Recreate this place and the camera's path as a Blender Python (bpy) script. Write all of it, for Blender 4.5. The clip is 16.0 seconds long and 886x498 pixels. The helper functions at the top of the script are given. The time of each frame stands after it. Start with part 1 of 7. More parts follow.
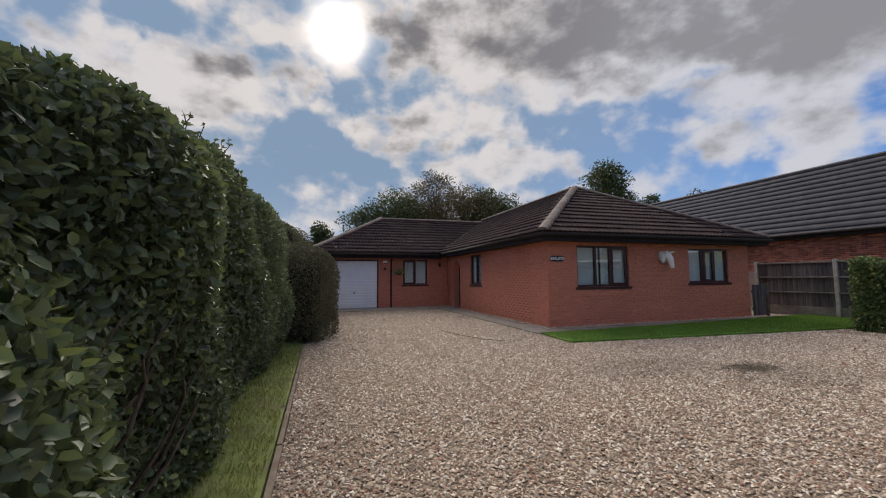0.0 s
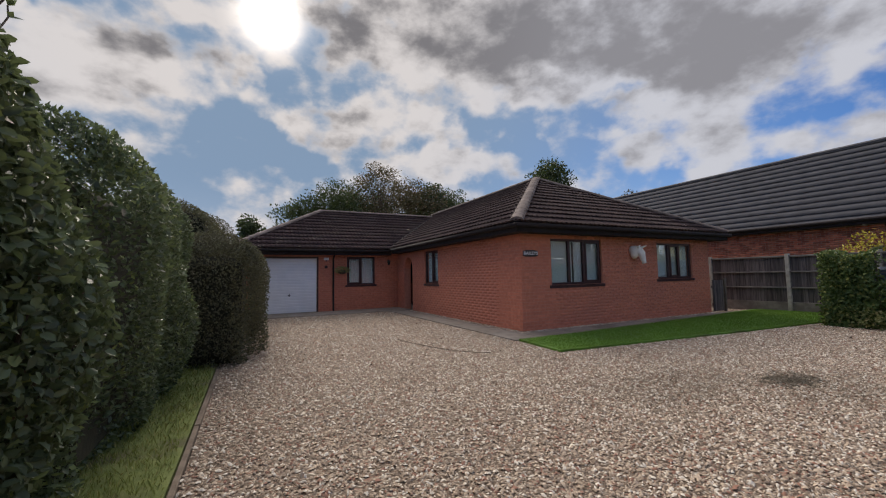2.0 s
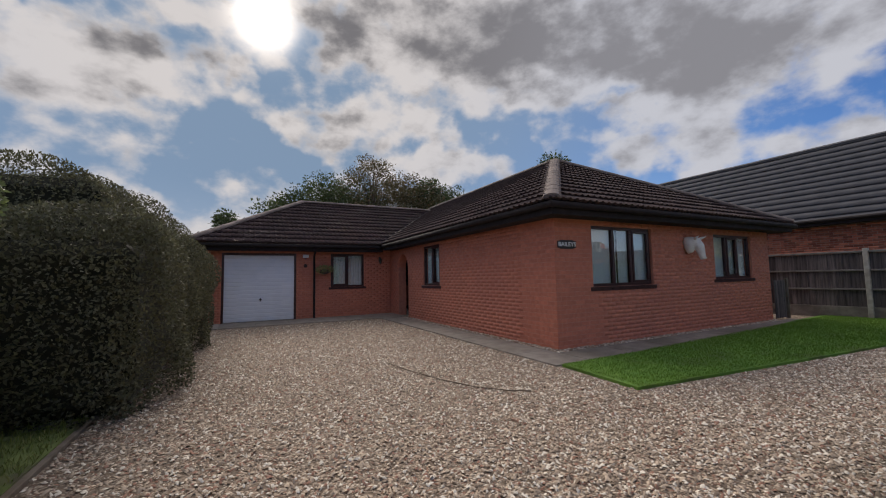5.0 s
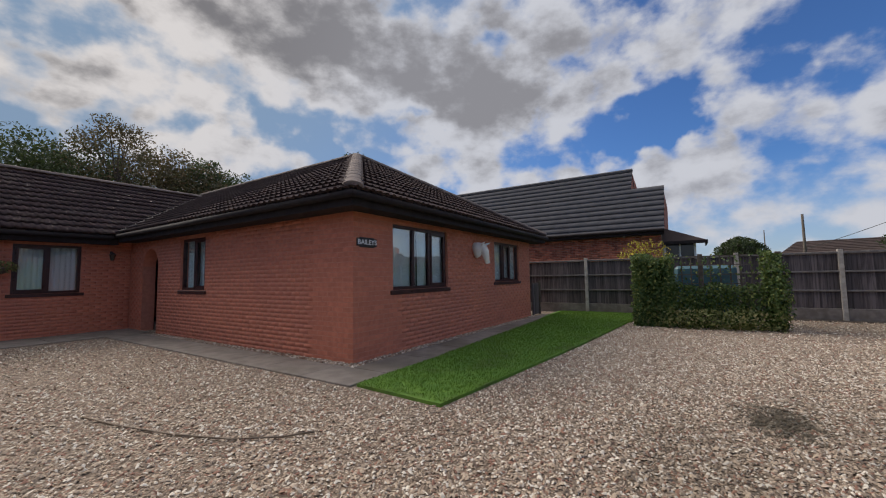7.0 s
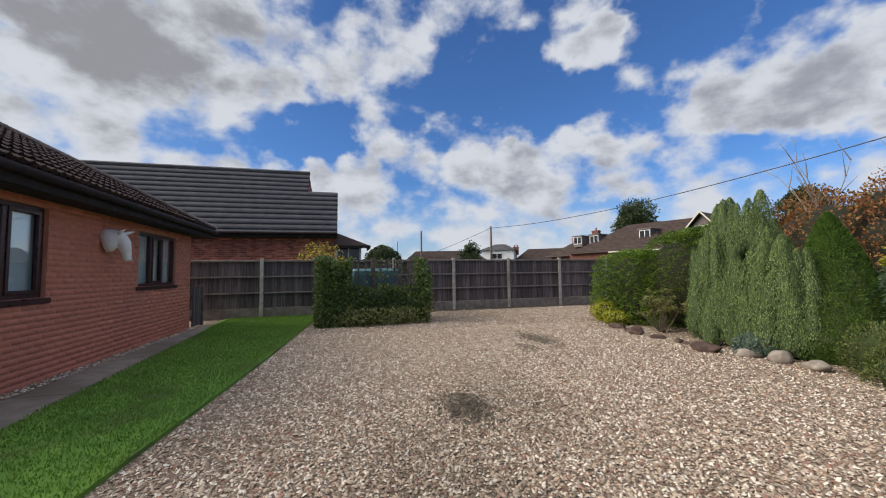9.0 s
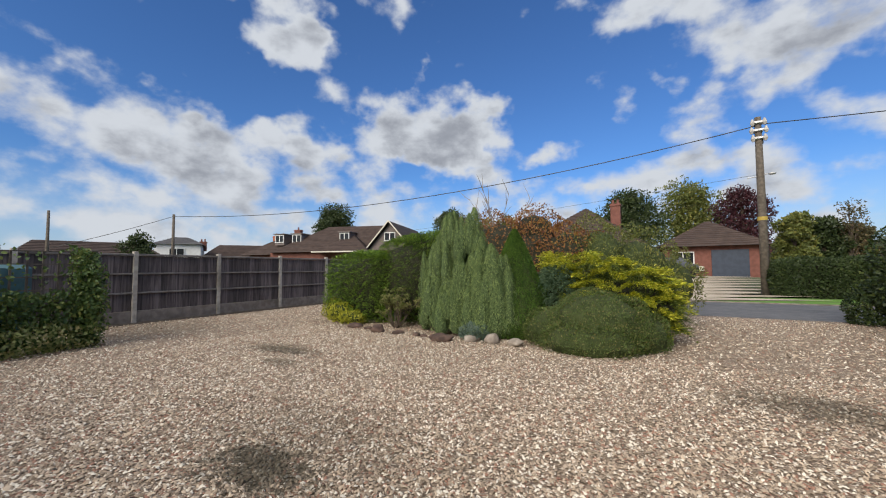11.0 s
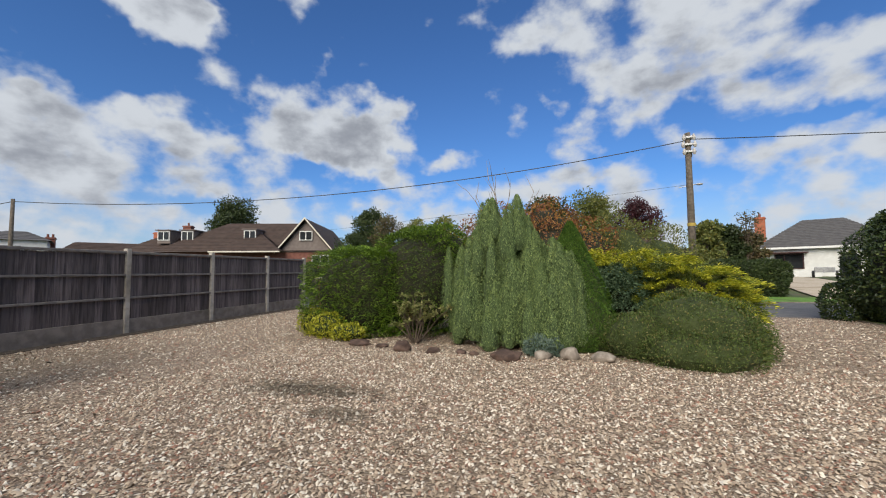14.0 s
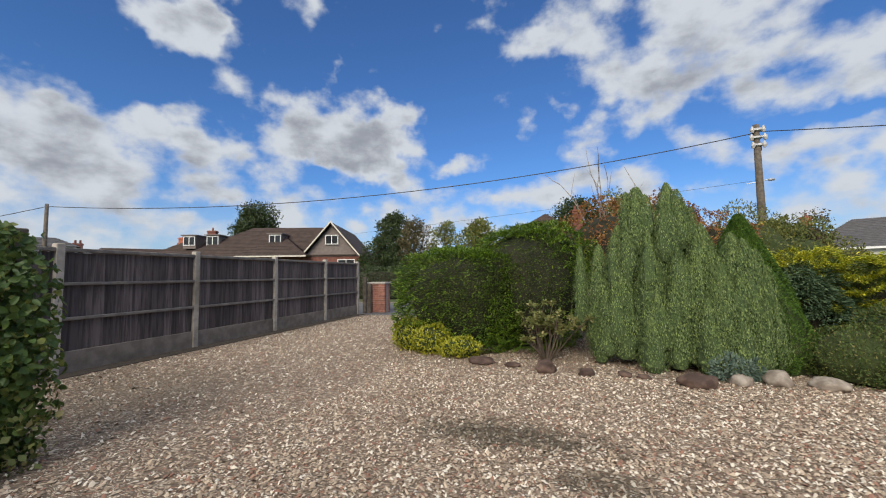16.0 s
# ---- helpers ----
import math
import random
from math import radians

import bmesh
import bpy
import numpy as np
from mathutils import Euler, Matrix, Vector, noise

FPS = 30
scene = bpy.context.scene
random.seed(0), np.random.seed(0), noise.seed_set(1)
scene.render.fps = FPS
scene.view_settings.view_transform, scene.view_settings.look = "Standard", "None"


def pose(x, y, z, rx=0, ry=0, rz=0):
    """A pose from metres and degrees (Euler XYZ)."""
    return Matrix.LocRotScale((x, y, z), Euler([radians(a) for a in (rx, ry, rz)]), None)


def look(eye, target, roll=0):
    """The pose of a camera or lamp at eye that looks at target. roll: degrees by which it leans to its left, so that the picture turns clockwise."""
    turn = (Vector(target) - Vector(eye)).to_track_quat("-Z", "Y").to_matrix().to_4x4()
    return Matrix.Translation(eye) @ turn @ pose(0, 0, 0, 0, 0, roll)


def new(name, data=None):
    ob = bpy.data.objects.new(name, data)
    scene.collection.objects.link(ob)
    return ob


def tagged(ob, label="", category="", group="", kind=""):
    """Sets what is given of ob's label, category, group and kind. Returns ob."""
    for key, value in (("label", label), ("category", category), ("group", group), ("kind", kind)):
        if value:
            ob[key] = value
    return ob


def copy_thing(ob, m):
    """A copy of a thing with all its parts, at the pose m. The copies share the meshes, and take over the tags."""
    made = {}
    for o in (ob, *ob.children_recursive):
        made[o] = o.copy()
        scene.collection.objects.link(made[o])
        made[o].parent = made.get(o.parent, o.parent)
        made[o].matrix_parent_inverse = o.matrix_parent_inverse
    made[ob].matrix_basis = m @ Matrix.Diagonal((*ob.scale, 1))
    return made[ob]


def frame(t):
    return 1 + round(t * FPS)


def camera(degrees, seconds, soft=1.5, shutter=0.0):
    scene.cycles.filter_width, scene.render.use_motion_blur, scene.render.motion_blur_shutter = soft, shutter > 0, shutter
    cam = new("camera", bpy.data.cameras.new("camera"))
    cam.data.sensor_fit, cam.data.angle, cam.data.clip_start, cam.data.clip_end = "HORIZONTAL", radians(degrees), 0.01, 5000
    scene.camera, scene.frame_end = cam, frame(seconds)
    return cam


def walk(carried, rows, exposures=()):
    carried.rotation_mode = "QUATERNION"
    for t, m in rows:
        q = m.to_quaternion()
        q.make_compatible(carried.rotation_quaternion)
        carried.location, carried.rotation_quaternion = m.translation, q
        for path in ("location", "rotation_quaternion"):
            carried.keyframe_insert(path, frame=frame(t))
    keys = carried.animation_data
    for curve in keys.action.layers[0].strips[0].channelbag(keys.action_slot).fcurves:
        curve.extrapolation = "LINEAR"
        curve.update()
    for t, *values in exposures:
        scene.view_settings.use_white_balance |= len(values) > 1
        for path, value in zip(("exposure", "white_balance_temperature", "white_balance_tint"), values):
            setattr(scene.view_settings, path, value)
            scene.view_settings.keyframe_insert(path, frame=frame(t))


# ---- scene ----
cam = camera(98.5, 16.0, soft=1.1)
PATH = [
    (0, (-5.634, -8.648, 1.32), (-5.026, -6.748, 1.468), -0.5),
    (0.5, (-5.624, -8.259, 1.335), (-4.943, -6.384, 1.478), -0.8),
    (1, (-5.582, -7.856, 1.348), (-4.861, -5.995, 1.485), -0.8),
    (1.5, (-5.581, -7.453, 1.34), (-4.771, -5.629, 1.476), -0.8),
    (2, (-5.505, -7.014, 1.316), (-4.611, -5.231, 1.453), -1.1),
    (2.5, (-5.404, -6.64, 1.288), (-4.52, -4.852, 1.432), -1.0),
    (3, (-5.304, -6.251, 1.305), (-4.39, -4.478, 1.448), -1.1),
    (5.5, (-4.534, -4.668, 1.258), (-3.61, -2.9, 1.406), -1.2),
    (6, (-4.386, -4.491, 1.264), (-3.239, -2.86, 1.414), -0.9),
    (6.5, (-4.201, -4.312, 1.235), (-2.746, -2.948, 1.385), -0.7),
    (7, (-4.008, -4.168, 1.241), (-2.332, -3.086, 1.386), -0.9),
    (7.5, (-3.874, -4.022, 1.245), (-2.029, -3.262, 1.38), -0.7),
    (8, (-3.72, -3.844, 1.268), (-1.744, -3.567, 1.402), -0.6),
    (8.5, (-3.483, -3.723, 1.244), (-1.491, -3.856, 1.376), -1.0),
    (9, (-3.306, -3.576, 1.269), (-1.378, -4.091, 1.393), -0.8),
    (9.5, (-3.106, -3.41, 1.261), (-1.347, -4.354, 1.376), -0.8),
    (10, (-2.842, -3.148, 1.27), (-1.331, -4.453, 1.386), -0.6),
    (12.5, (-0.824, -3.232, 1.291), (-0.21, -5.133, 1.385), -0.5),
    (13, (-0.309, -3.386, 1.276), (0.251, -5.303, 1.383), -0.6),
    (13.5, (0.217, -3.473, 1.262), (0.778, -5.389, 1.372), -0.7),
    (14, (0.736, -3.587, 1.244), (1.307, -5.5, 1.36), -0.5),
    (14.5, (1.258, -3.717, 1.263), (1.827, -5.63, 1.385), -0.8),
    (15, (1.812, -3.81, 1.281), (2.372, -5.726, 1.41), -0.6),
    (15.5, (2.325, -3.929, 1.274), (2.899, -5.84, 1.406), -0.6),
    (16, (2.773, -4.031, 1.271), (3.394, -5.927, 1.408), -0.8),
]
walk(cam, [(t, look(eye, target, roll)) for t, eye, target, roll in PATH], [(0, 0.08, 6850, 15), (5.5, -0.04, 6800, 15), (7.5, 0.10, 6750, 13), (9, 0.25, 6700, 11), (14, 0.20, 6700, 9), (16, 0.22, 6700, 9)])

# ---- world, sun, exposure ----
SUN_ELEV, SUN_AZ = radians(33.0), radians(2.0)  # azimuth from +y towards +x
sun_dir = Vector((math.sin(SUN_AZ) * math.cos(SUN_ELEV), math.cos(SUN_AZ) * math.cos(SUN_ELEV), math.sin(SUN_ELEV)))


class Nodes:
    """Short way to write node trees."""

    def __init__(self, tree):
        self.t = tree
        tree.nodes.clear()

    def add(self, kind, inputs=None, **props):
        n = self.t.nodes.new(kind)
        for k, v in props.items():
            setattr(n, k, v)
        for k, v in (inputs or {}).items():
            self.put(n.inputs[k], v)
        return n

    def put(self, socket, v):
        if isinstance(v, bpy.types.NodeSocket):
            self.t.links.new(v, socket)
        elif isinstance(v, bpy.types.Node):
            self.t.links.new(v.outputs[0], socket)
        else:
            if isinstance(v, tuple) and len(v) == 3 and socket.type == "RGBA":
                v = (*v, 1)
            socket.default_value = v

    def math(self, op, a, b=0.0, c=0.0, clamp=False):
        return self.add("ShaderNodeMath", {0: a, 1: b, 2: c}, operation=op, use_clamp=clamp).outputs[0]

    def mix(self, f, a, b, blend="MIX"):
        n = self.add("ShaderNodeMix", data_type="RGBA", blend_type=blend)
        self.put(n.inputs[0], f)
        self.put(n.inputs[6], a)
        self.put(n.inputs[7], b)
        return n.outputs[2]

    def ramp(self, v, lo, hi, a=0.0, b=1.0):
        n = self.add("ShaderNodeMapRange", {0: v, 1: lo, 2: hi, 3: a, 4: b}, interpolation_type="SMOOTHSTEP")
        return n.outputs[0]

    def noise(self, vec, scale, detail=4, rough=0.55, dist=0.0):
        n = self.add("ShaderNodeTexNoise", {"Scale": scale, "Detail": detail, "Roughness": rough, "Distortion": dist})
        if vec is not None:
            self.put(n.inputs["Vector"], vec)
        return n.outputs[0]


SKY_TINT = (0.36, 0.62, 0.98)


def build_world():
    w = bpy.data.worlds.new("sky")
    scene.world = w
    w.use_nodes = True
    n = Nodes(w.node_tree)
    sky = n.add("ShaderNodeTexSky", sky_type="NISHITA", sun_disc=False, sun_elevation=SUN_ELEV, sun_rotation=SUN_AZ,
                air_density=1.0, dust_density=0.6, ozone_density=2.0)
    geo = n.add("ShaderNodeTexCoord").outputs["Generated"]
    sep = n.add("ShaderNodeSeparateXYZ", {0: geo})
    z = sep.outputs[2]
    # bearing from +y towards +x and height, both in degrees; the bearing's seam lies at -95
    turned = n.math("ARCTAN2", n.math("ADD", n.math("MULTIPLY", sep.outputs[0], math.cos(radians(85))), n.math("MULTIPLY", sep.outputs[1], -math.sin(radians(85)))),
                    n.math("ADD", n.math("MULTIPLY", sep.outputs[0], math.sin(radians(85))), n.math("MULTIPLY", sep.outputs[1], math.cos(radians(85)))))
    az = n.math("ADD", n.math("MULTIPLY", turned, 180 / math.pi), 85.0)
    el = n.math("MULTIPLY", n.math("ARCSINE", z), 180 / math.pi)
    # the outlines of the masses are torn by noise
    warp = n.add("ShaderNodeTexNoise", {"Vector": geo, "Scale": 7.0, "Detail": 4, "Roughness": 0.6}).outputs["Color"]
    flat = n.add("ShaderNodeCombineXYZ", {0: az, 1: el, 2: 0.0}).outputs[0]
    flat = n.add("ShaderNodeVectorMath", {0: warp, 1: (14.0, 9.0, 0.0), 2: flat}, operation="MULTIPLY_ADD").outputs[0]
    flat = n.add("ShaderNodeVectorMath", {0: flat, 1: (-7.0, -4.5, 0.0)}, operation="ADD").outputs[0]

    def blob(total, a, e, wide, high, k):
        """Adds one oval mass of cloud (or, with k below nought, a gap) to the sum."""
        q = n.add("ShaderNodeVectorMath", {0: flat, 1: (1 / wide, 1 / high, 0.0), 2: (-a / wide, -e / high, 0.0)}, operation="MULTIPLY_ADD").outputs[0]
        r = n.add("ShaderNodeVectorMath", {0: q}, operation="LENGTH").outputs["Value"]
        return n.math("ADD", total, n.ramp(r, 1.25, 0.35, 0.0, k))

    def billows(vec, seed):
        """Rounded heads over broad masses, about 0.5 on the mean."""
        v = n.add("ShaderNodeVectorMath", {0: vec, 1: (1.0, 1.0, 1.5), 2: (seed, 0.0, 0.0)}, operation="MULTIPLY_ADD").outputs[0]
        big = n.noise(v, 4.0, 3, 0.5)
        fine = n.noise(v, 11.0, 10, 0.55)
        bent = n.add("ShaderNodeVectorMath", {0: warp, 1: (0.10, 0.10, 0.10), 2: v}, operation="MULTIPLY_ADD").outputs[0]
        puff = n.add("ShaderNodeTexVoronoi", {"Vector": bent, "Scale": 13.0, "Smoothness": 0.6}, feature="SMOOTH_F1").outputs["Distance"]
        puff = n.math("SUBTRACT", 0.80, puff)
        return n.math("ADD", n.math("MULTIPLY", big, 0.34), n.math("ADD", n.math("MULTIPLY", fine, 0.46), n.math("MULTIPLY", puff, 0.20)))

    dot = n.add("ShaderNodeVectorMath", {0: geo, 1: tuple(sun_dir)}, operation="DOT_PRODUCT").outputs["Value"]
    # masses of cloud and clear gaps: bearing, height, half-width, half-height, weight
    bias = n.ramp(z, 0.26, 0.10, 0.0, 0.065)
    bias = blob(bias, -29, 25.8, 5.4, 3.5, 0.12)
    bias = blob(bias, -22, 29.1, 3.2, 2.7, -0.1)
    bias = blob(bias, -15, 24.0, 12.0, 5.4, 0.12)
    bias = blob(bias, -7, 32.5, 8.8, 3.0, 0.09)
    bias = blob(bias, -5, 13.5, 6.6, 4.6, -0.12)
    bias = blob(bias, -1, 19.2, 6.2, 4.5, -0.1)
    bias = blob(bias, -1, 20.3, 4.4, 3.2, -0.06)
    bias = blob(bias, 0, 26.1, 2.2, 1.8, 0.1)
    bias = blob(bias, 6, 14.2, 5.8, 2.0, -0.08)
    bias = blob(bias, 11, 20.7, 11.9, 3.9, 0.11)
    bias = blob(bias, 16, 33.0, 15.0, 5.9, 0.12)
    bias = blob(bias, 23, 25.2, 11.3, 5.9, 0.09)
    bias = blob(bias, 28, 15.7, 14.2, 2.6, 0.1)
    bias = blob(bias, 38, 19.5, 6.9, 1.6, -0.07)
    bias = blob(bias, 40, 29.5, 16.5, 8.3, 0.12)
    bias = blob(bias, 44, 32.4, 39.1, 8.6, 0.1)
    bias = blob(bias, 52, 23.3, 5.4, 1.7, -0.13)
    bias = blob(bias, 53, 15.6, 6.9, 3.3, 0.08)
    bias = blob(bias, 59, 25.7, 15.1, 5.5, 0.13)
    bias = blob(bias, 63, 16.3, 8.6, 5.1, 0.1)
    bias = blob(bias, 65, 23.4, 11.8, 4.3, 0.05)
    bias = blob(bias, 72, 25.2, 29.5, 10.4, 0.1)
    bias = blob(bias, 75, 14.0, 8.1, 2.6, 0.09)
    bias = blob(bias, 87, 18.6, 6.1, 2.7, -0.17)
    bias = blob(bias, 87, 21.0, 8.7, 2.6, -0.11)
    bias = blob(bias, 91, 12.4, 8.0, 3.6, 0.11)
    bias = blob(bias, 93, 12.8, 14.7, 4.8, 0.1)
    bias = blob(bias, 97, 32.2, 11.2, 6.5, 0.1)
    bias = blob(bias, 97, 19.3, 8.1, 3.5, 0.11)
    bias = blob(bias, 111, 6.9, 23.3, 3.8, 0.09)
    bias = blob(bias, 111, 27.4, 9.5, 6.3, -0.12)
    bias = blob(bias, 112, 15.1, 11.8, 5.6, 0.1)
    bias = blob(bias, 114, 18.9, 1.7, 1.3, 0.1)
    bias = blob(bias, 116, 14.6, 6.0, 4.2, 0.12)
    bias = blob(bias, 118, 32.2, 3.8, 1.9, 0.05)
    bias = blob(bias, 120, 23.0, 6.5, 2.2, -0.08)
    bias = blob(bias, 122, 11.6, 12.3, 2.8, 0.1)
    bias = blob(bias, 122, 24.7, 8.9, 3.3, -0.12)
    bias = blob(bias, 126, 16.0, 6.4, 4.1, 0.09)
    bias = blob(bias, 126, 30.7, 5.7, 5.0, 0.13)
    bias = blob(bias, 126, 17.4, 6.1, 3.2, 0.09)
    bias = blob(bias, 128, 30.7, 4.2, 2.3, 0.14)
    bias = blob(bias, 135, 12.6, 9.3, 3.3, 0.1)
    bias = blob(bias, 137, 28.6, 2.5, 1.0, 0.07)
    bias = blob(bias, 138, 18.0, 5.5, 3.3, 0.1)
    bias = blob(bias, 138, 26.4, 5.6, 4.2, -0.1)
    bias = blob(bias, 140, 31.2, 7.4, 3.7, -0.1)
    bias = blob(bias, 142, 24.7, 4.6, 2.1, 0.05)
    bias = blob(bias, 144, 27.8, 2.7, 1.6, 0.07)
    bias = blob(bias, 145, 19.9, 10.1, 4.5, 0.11)
    bias = blob(bias, 146, 29.3, 2.3, 1.6, 0.1)
    bias = blob(bias, 148, 18.0, 8.3, 4.3, 0.12)
    bias = blob(bias, 154, 21.0, 2.6, 3.0, 0.08)
    bias = blob(bias, 154, 21.4, 5.9, 4.2, 0.12)
    bias = blob(bias, 154, 16.3, 10.9, 2.4, 0.09)
    bias = blob(bias, 160, 30.6, 13.9, 7.4, -0.15)
    bias = blob(bias, 164, 16.2, 3.9, 2.4, 0.12)
    bias = blob(bias, 167, 21.0, 5.2, 3.9, -0.1)
    bias = blob(bias, 173, 17.6, 4.2, 2.4, -0.08)
    bias = blob(bias, 180, 32.2, 10.5, 3.8, 0.13)
    bias = blob(bias, 180, 23.4, 2.9, 1.7, 0.1)
    bias = blob(bias, 181, 12.3, 15.5, 3.5, 0.09)
    bias = blob(bias, 182, 18.3, 5.9, 3.0, 0.12)
    bias = blob(bias, 191, 22.7, 6.5, 5.0, 0.11)
    bias = blob(bias, 196, 27.3, 14.9, 7.8, 0.13)
    bias = blob(bias, 203, 17.1, 3.6, 1.0, -0.08)
    bias = blob(bias, 208, 13.0, 11.6, 3.5, 0.12)
    bias = blob(bias, 210, 21.5, 6.1, 5.8, 0.12)
    bias = blob(bias, 211, 16.4, 3.2, 1.4, -0.1)
    bias = n.math("ADD", bias, n.ramp(dot, 0.35, 0.75, 0.0, 0.035))
    # cloud goes on over the parts of the sky that the walk never faces
    bias = n.math("ADD", bias, n.ramp(z, 0.62, 0.80, 0.0, 0.08))
    bias = n.math("ADD", bias, n.ramp(az, 222.0, 240.0, 0.0, 0.06))
    cover = n.math("ADD", billows(geo, 0.0), bias)
    # thick parts and shaded undersides
    deep = n.math("ADD", 0.0, 0.0)
    deep = blob(deep, -29, 25.3, 5.0, 2.0, 0.35)
    deep = blob(deep, -13, 27.0, 7.2, 1.7, 0.5)
    deep = blob(deep, -11, 21.7, 5.4, 1.5, 0.5)
    deep = blob(deep, -6, 34.6, 4.5, 1.5, 0.6)
    deep = blob(deep, 7, 22.3, 2.6, 1.5, 0.5)
    deep = blob(deep, 11, 23.0, 4.3, 1.7, 0.5)
    deep = blob(deep, 12, 33.6, 9.7, 3.9, 0.8)
    deep = blob(deep, 12, 30.7, 5.4, 2.5, 0.5)
    deep = blob(deep, 36, 31.5, 15.8, 5.7, 0.5)
    deep = blob(deep, 57, 32.5, 29.4, 6.5, 0.45)
    deep = blob(deep, 61, 25.5, 11.5, 4.2, 0.45)
    deep = blob(deep, 62, 25.4, 11.6, 3.7, 0.45)
    deep = blob(deep, 71, 15.9, 14.8, 1.3, 0.3)
    deep = blob(deep, 80, 28.9, 14.5, 5.1, 0.35)
    deep = blob(deep, 83, 25.1, 11.6, 2.4, 0.35)
    deep = blob(deep, 101, 26.8, 5.2, 3.6, 0.5)
    deep = blob(deep, 113, 11.4, 16.7, 1.0, 0.3)
    deep = blob(deep, 116, 8.3, 4.7, 1.1, 0.35)
    deep = blob(deep, 118, 13.5, 6.0, 1.3, 0.4)
    deep = blob(deep, 126, 11.6, 11.0, 1.1, 0.3)
    deep = blob(deep, 145, 17.7, 6.2, 2.1, 0.2)
    deep = blob(deep, 148, 16.8, 12.0, 1.2, 0.3)
    deep = blob(deep, 181, 17.0, 3.9, 0.9, 0.3)
    deep = blob(deep, 200, 24.0, 11.4, 4.8, 0.45)
    deep = blob(deep, 203, 10.5, 8.2, 1.6, 0.35)
    deep = blob(deep, 209, 19.3, 5.6, 3.3, 0.4)
    toward = n.add("ShaderNodeVectorMath", {0: geo, 1: (0.0, 0.02, 0.05)}, operation="ADD").outputs[0]
    above = n.math("SUBTRACT", billows(toward, 0.0), billows(geo, 0.0))
    near_sun = n.ramp(dot, 0.72, 1.0)
    alpha = n.ramp(cover, 0.455, 0.625)
    lumps = n.math("SUBTRACT", n.noise(n.add("ShaderNodeVectorMath", {0: geo, 1: (1.0, 1.0, 1.8)}, operation="MULTIPLY").outputs[0], 9.0, 9, 0.58), 0.5)
    thick = n.math("ADD", n.ramp(cover, 0.55, 0.80, 0.0, 0.50), n.math("ADD", n.math("MULTIPLY", above, 2.2), n.math("MULTIPLY", deep, 0.5)))
    thick = n.math("ADD", thick, n.math("MULTIPLY", lumps, 2.5))
    thick = n.math("MULTIPLY", n.ramp(thick, -0.15, 1.0), n.ramp(cover, 0.50, 0.62))
    white = n.mix(near_sun, (4.45, 4.8, 5.35), (5.4, 5.4, 5.4))
    grey = n.mix(n.ramp(dot, -0.2, 0.6), (2.15, 2.35, 2.8), (2.05, 2.15, 2.4))
    grey = n.mix(near_sun, grey, (1.5, 1.53, 1.65))
    cl = n.mix(thick, white, grey)
    hot = n.math("POWER", n.math("MAXIMUM", dot, 0.0), 900.0)
    skyc = n.mix(1.0, sky.outputs[0], SKY_TINT, "MULTIPLY")
    far = n.ramp(dot, 0.3, 0.98)
    skyc = n.mix(far, skyc, (1.7, 2.6, 3.8))
    haze = n.ramp(z, 0.24, 0.0, 0.0, 0.6)
    skyc = n.mix(haze, skyc, (3.6, 4.3, 5.2))
    col = n.mix(alpha, skyc, cl)
    col = n.mix(n.math("MULTIPLY", hot, n.math("SUBTRACT", 0.95, n.math("MULTIPLY", thick, 0.5))), col, (26.0, 25.0, 23.0))
    # unseen sky high overhead is brightened beyond the visible cloud, to light the scene
    col = n.mix(n.ramp(z, 0.64, 0.9, 0.0, 0.7), col, (8.6, 8.8, 9.2))
    bg = n.add("ShaderNodeBackground", {0: col, 1: 0.12})
    n.add("ShaderNodeOutputWorld", {0: bg.outputs[0]})


build_world()
sun = new("sun", bpy.data.lights.new("sun", "SUN"))
sun.data.energy, sun.data.angle, sun.data.color = 3.1, radians(42.0), (1.0, 0.93, 0.83)
sun.matrix_world = look((0, 0, 30), Vector((0, 0, 30)) - sun_dir)

# ---- materials ----


def material(name, build):
    m = bpy.data.materials.new(name)
    m.use_nodes = True
    n = Nodes(m.node_tree)
    shader = build(n)
    n.add("ShaderNodeOutputMaterial", {0: shader})
    return m


def surface(name, a, b, scale=6.0, rough=0.8, bump=0.15, bump_scale=60.0, per="none", stain=None, stain_scale=0.7, metal=0.0, dist=0.01, spread=0.35, coat=0.0):
    """A matt or glossy surface: two colours by noise, a stain colour at a large scale, relief, and a change from piece to piece."""

    def build(n):
        pos = n.add("ShaderNodeNewGeometry").outputs["Position"]
        f = n.ramp(n.noise(pos, scale, 5), 0.35, 0.65)
        col = n.mix(f, a, b)
        if per != "none":
            r = n.add("ShaderNodeObjectInfo").outputs["Random"] if per == "object" else n.add("ShaderNodeNewGeometry").outputs["Random Per Island"]
            v = n.ramp(r, 0.0, 1.0, 1.0 - spread, 1.0 + spread)
            hsv = n.add("ShaderNodeHueSaturation", {"Value": v, "Color": col})
            col = hsv.outputs[0]
        if stain:
            col = n.mix(n.math("MULTIPLY", n.ramp(n.noise(pos, stain_scale, 6), 0.48, 0.68), 0.75), col, stain)
        bn = n.add("ShaderNodeBump", {"Strength": bump, "Distance": dist, "Height": n.noise(pos, bump_scale, 4)})
        rr = n.ramp(n.noise(pos, scale * 2, 3), 0.3, 0.7, max(rough - 0.08, 0.03), min(rough + 0.08, 1.0))
        s = n.add("ShaderNodeBsdfPrincipled", {"Base Color": col, "Roughness": rr, "Metallic": metal, "Normal": bn, "Coat Weight": coat})
        return s.outputs[0]

    return material(name, build)


